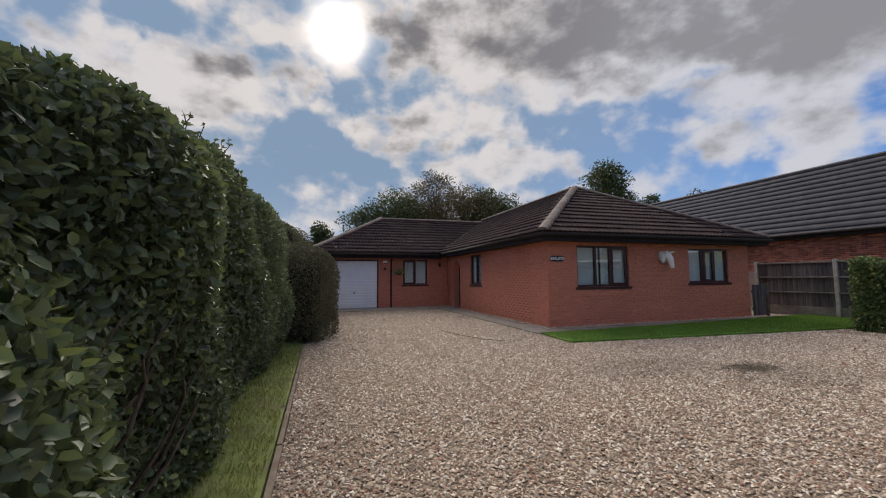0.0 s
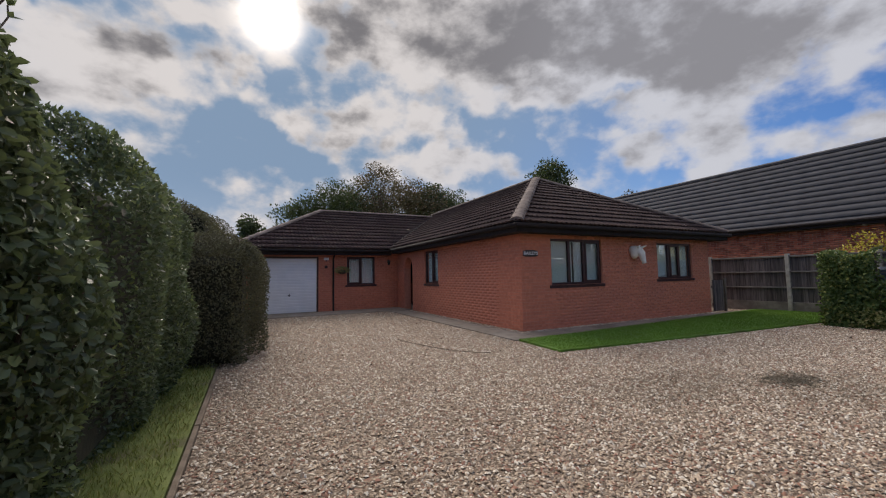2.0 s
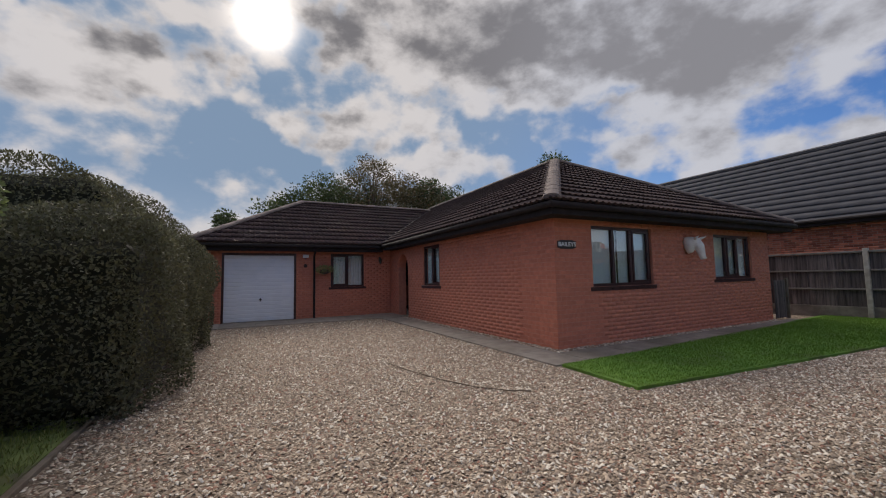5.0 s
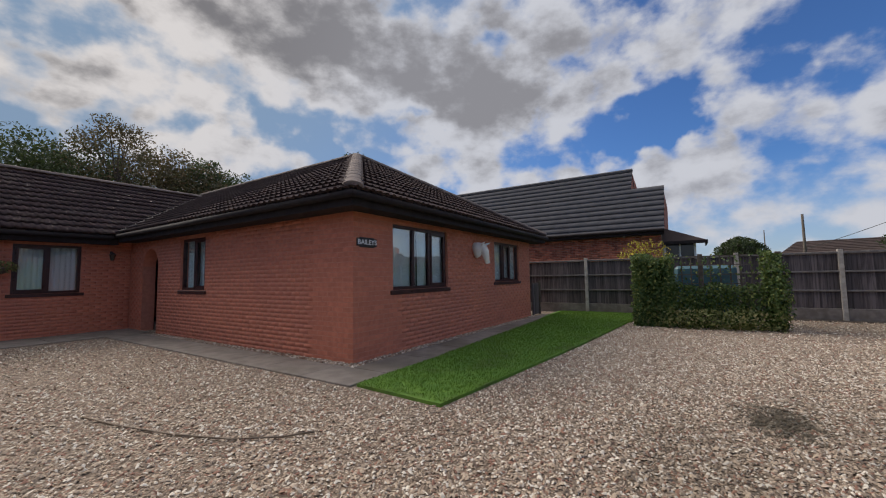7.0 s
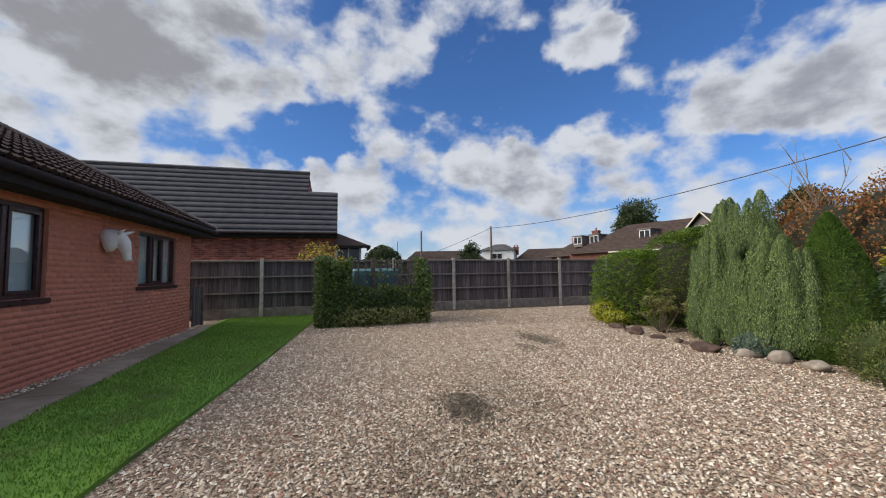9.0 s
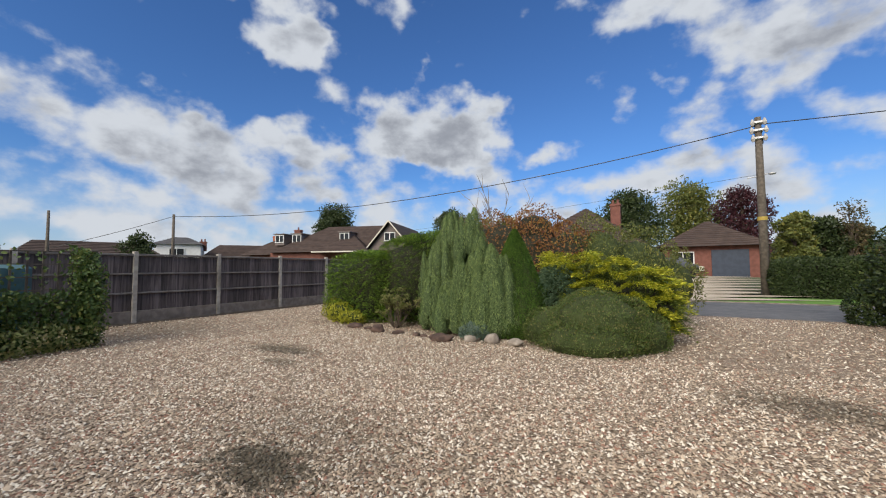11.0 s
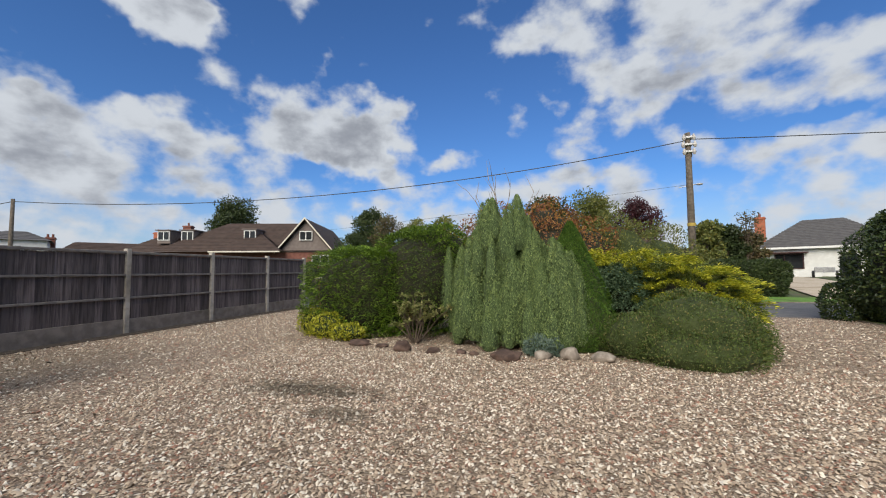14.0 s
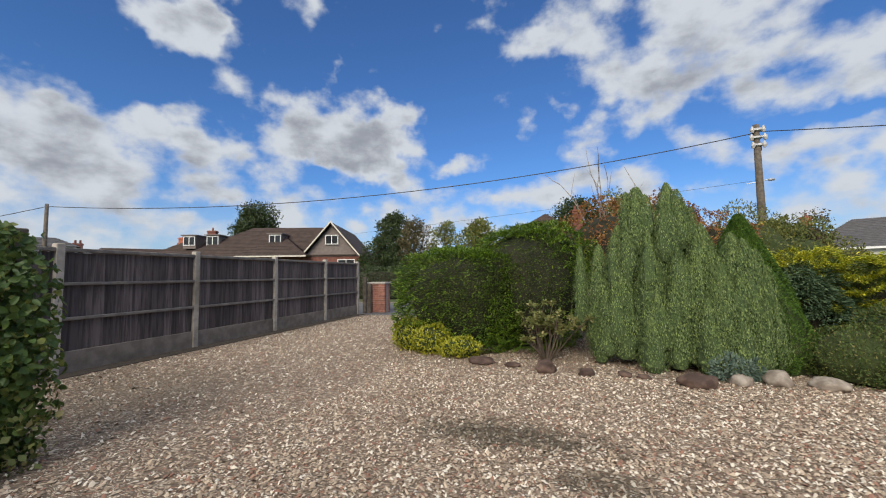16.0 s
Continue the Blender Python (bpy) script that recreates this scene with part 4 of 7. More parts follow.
def tile_roof():
    e, xm = 0.40, EX / 2
    half = EX / 2 + e
    s = math.hypot(1, PITCH)
    all_t = []
    L = 0.035
    # front hip face
    all_t += lay_tiles((-e - 0.02, -e - 0.05, EAVE + L - 0.05 * PITCH), (1, 0, 0), (0, 1, PITCH), 28, 14, lambda c: abs(c.x - xm) < half - (c.y + e) + 0.10, lambda c: (c - Vector((-1, -1, 2.4))).length, None, None)
    # side face
    all_t += lay_tiles((-e - 0.05, 15.2, EAVE + L - 0.05 * PITCH), (0, -1, 0), (1, 0, PITCH), 53, 14, lambda c: c.x + e < (c.y + e) + 0.10 and c.x < xm and c.y < 7.9 + (c.x + e) + 0.15, lambda c: (c - Vector((-1, -1, 2.4))).length + 1.0, None, None)
    # wing face
    all_t += lay_tiles((-6.27, 7.85, EAVE - 0.03 + L - 0.05 * PITCH), (1, 0, 0), (0, 1, PITCH), 33, 12, lambda c: c.x < -e + (c.y - 7.9) + 0.15 and c.x > -6.25 + (c.y - 7.9) - 0.1 and c.y < 11.5, lambda c: (c - Vector((-1, -1, 2.4))).length + 3.0, None, None)
    all_t.sort(key=lambda r: r[0])
    me = bpy.data.meshes.new("roof_tile")
    me.from_pydata([tuple(v) for v in TV], [], [tuple(int(i) for i in f) for f in TF])
    me.materials.append(M_TILEO)
    for _, lift, m in all_t[:300]:
        ob = new("roof_tile", me)
        ob.parent = house
        ob.matrix_basis = m @ Matrix.Translation((0, 0, lift))
    V, F = [], []
    for k, (_, lift, m) in enumerate(all_t[300:]):
        M = np.array(m)
        V.append((TV + [0, 0, lift]) @ M[:3, :3].T + M[:3, 3])
        F.append(TF + k * len(TV))
    raw("roof_tiles", np.concatenate(V), np.concatenate(F), M_TILE, house, kind="stuff")
    # hip and ridge tiles
    def caps(p, q, r=0.15, name="ridge_tile", l=0.44):
        p, q = Vector(p), Vector(q)
        d = (q - p).normalized()
        sid = d.cross(Vector((0, 0, 1))).normalized()
        upv = sid.cross(d)
        bm = bmesh.new()
        rings = []
        for t, rr in ((0, r + 0.003), (0.02, r + 0.004), (0.03, r + 0.001), (l + 0.02, r - 0.003)):
            rings.append([bm.verts.new(d * t + sid * math.cos(a) * rr + upv * (math.sin(a) * rr * 0.62)) for a in (math.pi * k / 8 for k in range(9))])
        for a, b in zip(rings, rings[1:]):
            for k in range(8):
                bm.faces.new((a[k], a[k + 1], b[k + 1], b[k]))
        bm.faces.new(rings[0][::-1])
        n = max(1, round((q - p).length / l))
        first = part(name, bm, M_RIDGE, house, smooth=False)
        for k in range(n):
            ob = first if k == 0 else new(name, first.data)
            ob.parent = house
            ob.location = p + d * (k * (q - p).length / n)
    h = half * PITCH
    zr = EAVE + h
    caps((-e + 0.02, -e + 0.02, EAVE + 0.05), (xm, -e + half, zr + 0.06))
    caps((EX + e - 0.02, -e + 0.02, EAVE + 0.05), (xm, -e + half, zr + 0.06))
    caps((xm, -e + half, zr + 0.05), (xm, 12.5, zr + 0.05))
    zw = EAVE - 0.03 + 3.6 * PITCH
    caps((-2.65, 11.5, zw + 0.05), (3.1, 11.5, zw + 0.05))
    caps((-6.22, 7.93, EAVE + 0.02), (-2.65, 11.5, zw + 0.06))
    bm = bmesh.new()
    poly(bm, [(-e - 0.06, 7.9, EAVE + 0.075), (-e + 0.12, 7.86, EAVE + 0.075), (3.3, 11.45, zw + 0.10), (3.1, 11.55, zw + 0.10)], 0.02)
    part("valley", bm, M_FASCIA, house)


def window_unit(name, width, height, lights, label, curtain="net", opener=(), sill=True):
    """Window facing -y with its lower corner at the origin: frame, mullions, panes, curtain."""
    w = thing(name, (0, 0, 0), label, "window", "", "")
    f, d = 0.055, 0.07
    part("window_frame", boxes((0, 0, 0, width, d, f), (0, 0, height - f, width, d, height), (0, 0, f, f, d, height - f), (width - f, 0, f, width, d, height - f), bevel=0.006), M_DARKPVC, w)
    edges = [f]
    for k, x in enumerate(lights[:-1]):
        xm = x * width
        part("mullion", boxes((xm - 0.035, 0.002, f, xm + 0.035, d - 0.002, height - f), bevel=0.005), M_DARKPVC, w)
        edges += [xm - 0.035, xm + 0.035]
    edges.append(width - f)
    for k in range(len(lights)):
        a, b = edges[2 * k], edges[2 * k + 1]
        if k in opener:
            part("sash", boxes((a, -0.012, f, b, 0.03, f + 0.045), (a, -0.012, height - f - 0.045, b, 0.03, height - f), (a, -0.012, f + 0.045, a + 0.045, 0.03, height - f - 0.045), (b - 0.045, -0.012, f + 0.045, b, 0.03, height - f - 0.045), bevel=0.004), M_DARKPVC, w)
        g = part("pane", boxes((a, 0.034, f, b, 0.046, height - f)), M_GLASS, w)
        g.visible_shadow = False
    if sill:
        part("sill", boxes((-0.07, -0.07, -0.075, width + 0.07, d, -0.002), bevel=0.008), M_DARKPVC, w)
    # curtains
    if curtain == "blind":
        bm = bmesh.new()
        k, x = 0, 0.07
        while x < width - 0.1:
            if not (0.44 * width < x < 0.56 * width and k % 2 == 0):
                c, s_ = math.cos(0.45), math.sin(0.45)
                v = [bm.verts.new(p) for p in ((x, 0.075 + 0.085 * s_, 0.05), (x + 0.088 * c, 0.075, 0.05), (x + 0.088 * c, 0.075, height - 0.03), (x, 0.075 + 0.085 * s_, height - 0.03))]
                bm.faces.new(v)
            x += 0.09
            k += 1
        bm.normal_update()
        bmesh.ops.solidify(bm, geom=bm.faces[:], thickness=0.002)
        part("vertical_blind", bm, M_NET, w, "pale vertical blind slats")
    else:
        for a, b in ((0.05, width * 0.47), (width * 0.53, width - 0.05)) if curtain == "net" else ((0.05, width - 0.05),):
            bm = bmesh.new()
            n = int((b - a) / 0.018)
            cols = []
            for k in range(n + 1):
                x = a + (b - a) * k / n
                yy = 0.10 + 0.018 * math.sin(k * 1.25) + 0.008 * math.sin(k * 0.37)
                cols.append((bm.verts.new((x, yy, 0.04)), bm.verts.new((x, yy, height - 0.03))))
            for p, q in zip(cols, cols[1:]):
                bm.faces.new((p[0], q[0], q[1], p[1]))
            bm.normal_update()
            bmesh.ops.solidify(bm, geom=bm.faces[:], thickness=0.002)
            part("net_curtain", bm, M_NET, w, "pleated net curtain")
    return w


def house_windows():
    a = window_unit("window_1", 1.72, 1.12, (0.37, 0.66, 1.0), "three-light dark brown window with a pale vertical blind", "blind", opener=(2,))
    a.matrix_basis = pose(0.90, 0.05, 1.03)
    b = window_unit("window_2", 1.64, 1.03, (0.36, 0.66, 1.0), "three-light dark brown window with net curtains", "net", opener=(1,))
    b.matrix_basis = pose(4.86, 0.05, 1.09)
    c = window_unit("window_3", 1.10, 1.14, (0.5, 1.0), "two-light dark brown window in the side wall with net curtains", "net", opener=(1,))
    c.matrix_basis = pose(0.05, 5.46, 1.03, 0, 0, -90)
    d = window_unit("window_4", 1.14, 1.12, (0.5, 1.0), "two-light dark brown window in the wing with full net curtains", "net", opener=(0,))
    d.matrix_basis = pose(-2.12, 8.33, 1.0)
    for o in (a, b, c, d):
        o["kind"] = "structure"


house_windows()


def garage_door():
    g = thing("garage_door", (-5.31, 8.34, 0.0), "white ribbed up-and-over garage door, closed", "garage door", "", "structure")
    W, H = 2.10, 2.12
    part("door_frame", boxes((0, -0.06, 0, 0.06, 0.04, H), (W - 0.06, -0.06, 0, W, 0.04, H), (0.06, -0.06, H - 0.06, W - 0.06, 0.04, H), bevel=0.005), M_DARKPVC, g)
    bm = bmesh.new()
    n = 17
    x0, x1, z0, z1 = 0.065, W - 0.065, 0.02, H - 0.065
    p = (z1 - z0) / n
    prof = []
    for k in range(n):
        z = z0 + k * p
        prof += [(0.0, z), (-0.012, z + 0.012), (-0.012, z + p - 0.014), (0.0, z + p - 0.002)]
    prof.append((0.0, z1))
    L = [bm.verts.new((x0, y, z)) for y, z in prof]
    R = [bm.verts.new((x1, y, z)) for y, z in prof]
    for k in range(len(prof) - 1):
        bm.faces.new((L[k], R[k], R[k + 1], L[k + 1]))
    bm.normal_update()
    bmesh.ops.solidify(bm, geom=bm.faces[:], thickness=0.01)
    part("door_panel", bm, M_WHITE, g)
    h = part("handle", boxes((1.02, -0.045, 0.66, 1.10, -0.013, 0.69), (1.045, -0.03, 0.62, 1.075, -0.012, 0.73), bevel=0.005), M_BLACK, g, "black turn handle")
    return g


garage_door()

# ---- things on the walls ----


def horse_head():
    """A cast head on a neck: rings along a bent axis, with ears, eyes and nostrils."""
    bm = bmesh.new()
    #        centre on the axis          half-width, half-depth of the ring
    axis = [((4.00, -0.005, 1.725), 0.10, 0.165), ((4.01, -0.075, 1.745), 0.10, 0.16), ((4.03, -0.14, 1.775), 0.09, 0.125), ((4.055, -0.19, 1.775), 0.085, 0.10),
            ((4.08, -0.225, 1.70), 0.082, 0.095), ((4.10, -0.24, 1.62), 0.068, 0.078), ((4.115, -0.25, 1.55), 0.054, 0.062), ((4.125, -0.255, 1.49), 0.052, 0.056), ((4.13, -0.258, 1.455), 0.038, 0.040)]
    rings = []
    for k, (c, a, b) in enumerate(axis):
        p, q = Vector(axis[max(k - 1, 0)][0]), Vector(axis[min(k + 1, len(axis) - 1)][0])
        d = (q - p).normalized()
        side = Vector((1, 0.25, 0)).normalized()
        side = (side - d * side.dot(d)).normalized()
        up = side.cross(d)
        rings.append([bm.verts.new(Vector(c) + side * math.cos(t) * a + up * math.sin(t) * b) for t in (2 * math.pi * i / 16 for i in range(16))])
    for r0, r1 in zip(rings, rings[1:]):
        for i in range(16):
            bm.faces.new((r0[i], r0[(i + 1) % 16], r1[(i + 1) % 16], r1[i]))
    bm.faces.new(rings[0][::-1])
    bm.faces.new(rings[-1])
    bmesh.ops.recalc_face_normals(bm, faces=bm.faces[:])
    tube(bm, [(4.10, -0.20, 1.83), (4.14, -0.25, 1.86), (4.19, -0.31, 1.885)], [0.032, 0.024, 0.004], 7)
    tube(bm, [(3.99, -0.20, 1.83), (3.99, -0.24, 1.87), (4.01, -0.28, 1.90)], [0.028, 0.022, 0.004], 7)
    for sx in (-1, 1):
        lumpy(bm, (4.08 + 0.075 * sx, -0.25 - 0.02 * sx, 1.72), (0.018, 0.02, 0.016), 1, 0.02, 1)
        lumpy(bm, (4.128 + 0.035 * sx, -0.30, 1.48), (0.014, 0.014, 0.014), 2, 0.02, 1)
    ob = part("horse_head_statue", bm, M_PLASTER, None, smooth=True)
    ob.matrix_basis = pose(3.78, 0, 1.80) @ Matrix.Diagonal((1.12, 1.0, 1.12, 1)) @ pose(-4.0, 0, -1.70)
    tagged(ob, "white cast horse head hung on the brick wall", "statue")


def name_sign():
    s = thing("house_sign", (0.06, -0.002, 1.725), "small black house name sign with white letters on the brick wall", "sign")
    s.scale = (1.2, 1, 1.05)
    part("plate", boxes((0, -0.014, 0, 0.36, 0.0, 0.115), (0.05, -0.013, 0.115, 0.31, 0.0, 0.13), (0.05, -0.013, -0.015, 0.31, 0.0, 0.0), bevel=0.004), M_SIGN, s)
    part("panel", boxes((0.025, -0.018, 0.02, 0.335, -0.012, 0.095)), M_SIGN, s)
    cu = bpy.data.curves.new("lettering", "FONT")
    cu.body, cu.size, cu.extrude, cu.align_x, cu.align_y = "BAILEYS", 0.098, 0.002, "CENTER", "CENTER"
    cu.offset = 0.002
    cu.materials.append(M_WHITEPVC)
    t = new("lettering", cu)
    t.parent = s
    t.matrix_basis = pose(0.18, -0.021, 0.057, 90, 0, 0)


def wall_bits():
    l = thing("floodlight", (-2.93, 8.22, 1.98), "small white floodlight on the brick wall", "lamp")
    part("housing", boxes((-0.09, -0.05, 0, 0.09, 0.03, 0.10), bevel=0.01), M_WHITEPVC, l)
    part("bracket", boxes((-0.02, 0.0, -0.05, 0.02, 0.055, 0.0), bevel=0.004), M_BLACK, l)
    b = thing("alarm_bell", (-2.93, 8.275, 1.72), "round dark wall plaque", "plaque")
    bm = bmesh.new()
    tube(bm, [(0, 0, 0), (0, -0.03, 0), (0, -0.04, 0)], [0.06, 0.06, 0.03], 14)
    part("dome", bm, M_ROCKD, b)
    w = thing("wall_lantern", (-0.42, 8.275, 1.86), "dark carriage lantern on the brick wall", "lamp")
    part("arm", boxes((-0.015, -0.10, 0.10, 0.015, 0.0, 0.13), (-0.03, -0.015, 0.0, 0.03, 0.0, 0.16), bevel=0.004), M_BLACK, w)
    bm = bmesh.new()
    tube(bm, [(0, -0.10, -0.08), (0, -0.10, 0.07)], [0.035, 0.065], 6)
    part("glass_body", bm, M_CARG, w)
    bm = bmesh.new()
    tube(bm, [(0, -0.10, 0.07), (0, -0.10, 0.13)], [0.08, 0.01], 6)
    part("cap", bm, M_BLACK, w)
    h = thing("hanging_basket", (-2.35, 8.10, 1.52), "wall basket with trailing green plants", "planter")
    bm = bmesh.new()
    lumpy(bm, (0, 0, 0), (0.16, 0.12, 0.09), 2, 0.05, 2)
    part("basket", bm, M_BARK, h)
    P, N = shell(500, (0, 0, 0.07), (0.28, 0.16, 0.12), seed=3)
    leaves("plant", P, ways(N, 0.5, 0.2, 0.6), N, 0.05, 0.03, L_SHRUB, h)
    r = thing("porch_rail", (0.02, 6.7, 0), "low dark handrail inside the porch arch", "handrail")
    bm = bmesh.new()
    tube(bm, [(0.3, 0.05, 0.0), (0.3, 0.05, 0.38), (0.3, 0.75, 0.30), (0.3, 0.75, 0.0)], 0.02, 6)
    part("rail", bm, M_FASCIA, r)
    bm = boxes((0.30, 6.60, 0.0, 1.6, 8.25, 0.14), bevel=0.01)
    tagged(part("porch_step", bm, M_PATH), "concrete porch step", "step", "", "structure")
    d = thing("front_door", (0.36, 8.215, 0.14), "dark brown half-glazed front door inside the porch", "door", "", "structure")
    part("leaf", boxes((0, 0, 0, 0.90, 0.05, 0.98), (0, 0, 1.88, 0.90, 0.05, 1.98), (0, 0, 0.98, 0.12, 0.05, 1.88), (0.78, 0, 0.98, 0.90, 0.05, 1.88), bevel=0.005), M_DARKPVC, d)
    part("pane", boxes((0.12, 0.015, 0.98, 0.78, 0.03, 1.88)), M_CARG, d)
    part("panel", boxes((0.14, -0.012, 0.12, 0.76, 0.0, 0.86), bevel=0.01), M_REDWOOD, d, "red-brown lower panel")
    part("handle", boxes((0.05, -0.05, 0.92, 0.08, 0.0, 1.06), bevel=0.004), M_GALV, d)


horse_head()
name_sign()
wall_bits()

# ---- fence ----


def build_fence():
    def fx(y):
        return 9.13 - 0.036 * (y + 1.29)
    ys = [0.86, -1.29, -3.2, -5.25, -7.32, -9.40, -11.52, -13.62, -15.55]
    H, G = 1.72, 0.30
    fence = thing("fence", (0, 0, 0), "boundary fence of dark closeboard panels between concrete posts and gravel boards", "fence")
    post = part("fence_post", boxes((-0.055, -0.05, -0.1, 0.055, 0.05, 1.775), bevel=0.008), M_POST, fence, "slotted concrete post")
    L = 1.98
    gb = part("gravel_board", boxes((-0.025, 0, -0.08, 0.025, L, G), bevel=0.006), M_GBOARD, fence, "stained concrete gravel board")
    panel = part("fence_panel", boxes((-0.05, 0, H - 0.055, 0.035, L, H), bevel=0.008), M_RAIL, fence, "dark weathered closeboard panel")
    n = 15
    w = L / n
    bd = bpy.data.meshes.new("board")
    b = bmesh.new()
    vs = [b.verts.new(c) for z in (0, H - G - 0.06) for c in ((-0.016, 0, z), (0.016, 0, z), (0.004, w * 1.12, z), (-0.004, w * 1.12, z))]
    for f in ((0, 1, 2, 3), (7, 6, 5, 4), (0, 4, 5, 1), (1, 5, 6, 2), (2, 6, 7, 3), (3, 7, 4, 0)):
        b.faces.new([vs[i] for i in f])
    b.normal_update()
    b.to_mesh(bd)
    b.free()
    bd.materials.append(M_BOARD)
    for k in range(n):
        o = new("board", bd)
        o.parent = panel
        o.matrix_basis = pose(0.015, k * w, G + random.uniform(-0.004, 0.004), 0, 0, random.uniform(-0.4, 0.4))
    for z in (G + 0.42, G + 0.90):
        part("rail", boxes((-0.052, 0, z, -0.005, L, z + 0.045), bevel=0.006), M_RAIL, panel)
    post.matrix_basis = pose(fx(ys[0]), ys[0], 0)
    for k, y in enumerate(ys[1:]):
        copy_thing(post, pose(fx(y), y, 0, 0, 0, random.uniform(-1, 1)))
    for k, (y, y2) in enumerate(zip(ys, ys[1:])):
        dy = y - y2
        m = pose(fx(y2), y2 + 0.045, 0, 0, 0, math.degrees(math.atan2(fx(y2) - fx(y), dy))) @ Matrix.Diagonal((1, (dy - 0.09) / L, 1, 1))
        for src in (panel, gb):
            c = src if k == len(ys) - 2 else copy_thing(src, m)
            c.matrix_basis = m
    # return fence beside the house
    g = thing("side_gate", (7.40, -0.05, 0), "dark stained timber side gate beside the house", "gate")
    for k in range(6):
        part("board", boxes((k * 0.1, 0, 0.03, k * 0.1 + 0.092, 0.02, 1.0), bevel=0.004), M_BOARD, g)
    part("post", boxes((0.62, -0.03, 0, 0.69, 0.04, 1.05), bevel=0.006), M_TIMBER, g)
    part("brace", boxes((0, 0.021, 0.2, 0.6, 0.05, 0.28), (0, 0.021, 0.75, 0.6, 0.05, 0.83), bevel=0.004), M_BOARD, g)
    # end timber posts and brick pier by the lane
    for k, (x, y, h) in enumerate(((9.52, -15.85, 1.25), (9.42, -16.0, 1.0))):
        t = thing("timber_post", (x, y, 0), "short grey timber post at the end of the fence", "post", "timber posts at the fence end")
        part("shaft", boxes((-0.06, -0.06, -0.05, 0.06, 0.06, h), bevel=0.01), M_TIMBER, t)
    pier = thing("brick_pier", (9.25, -16.35, 0), "low red brick pier with a flat coping beside the lane", "pier")
    part("core", boxes((-0.33, -0.20, -0.05, 0.33, 0.20, 1.0)), M_NMORTAR, pier)
    bk = boxes((0, -0.05, 0, 0.215, 0.05, 0.065))
    me = part("brick", bk, M_PIERB, pier)
    first = True
    for c in range(13):
        for sx in range(3):
            for yy in (-0.158, 0.158):
                ob = me if first else new("brick", me.data)
                first = False
                ob.parent = pier
                ob.matrix_basis = pose(-0.338 + sx * 0.228 - (0.0), yy, 0.01 + c * 0.075)
    part("coping", boxes((-0.38, -0.25, 1.0, 0.38, 0.25, 1.06), bevel=0.01), M_POST, pier)


build_fence()

# ---- neighbour's house beyond the fence ----


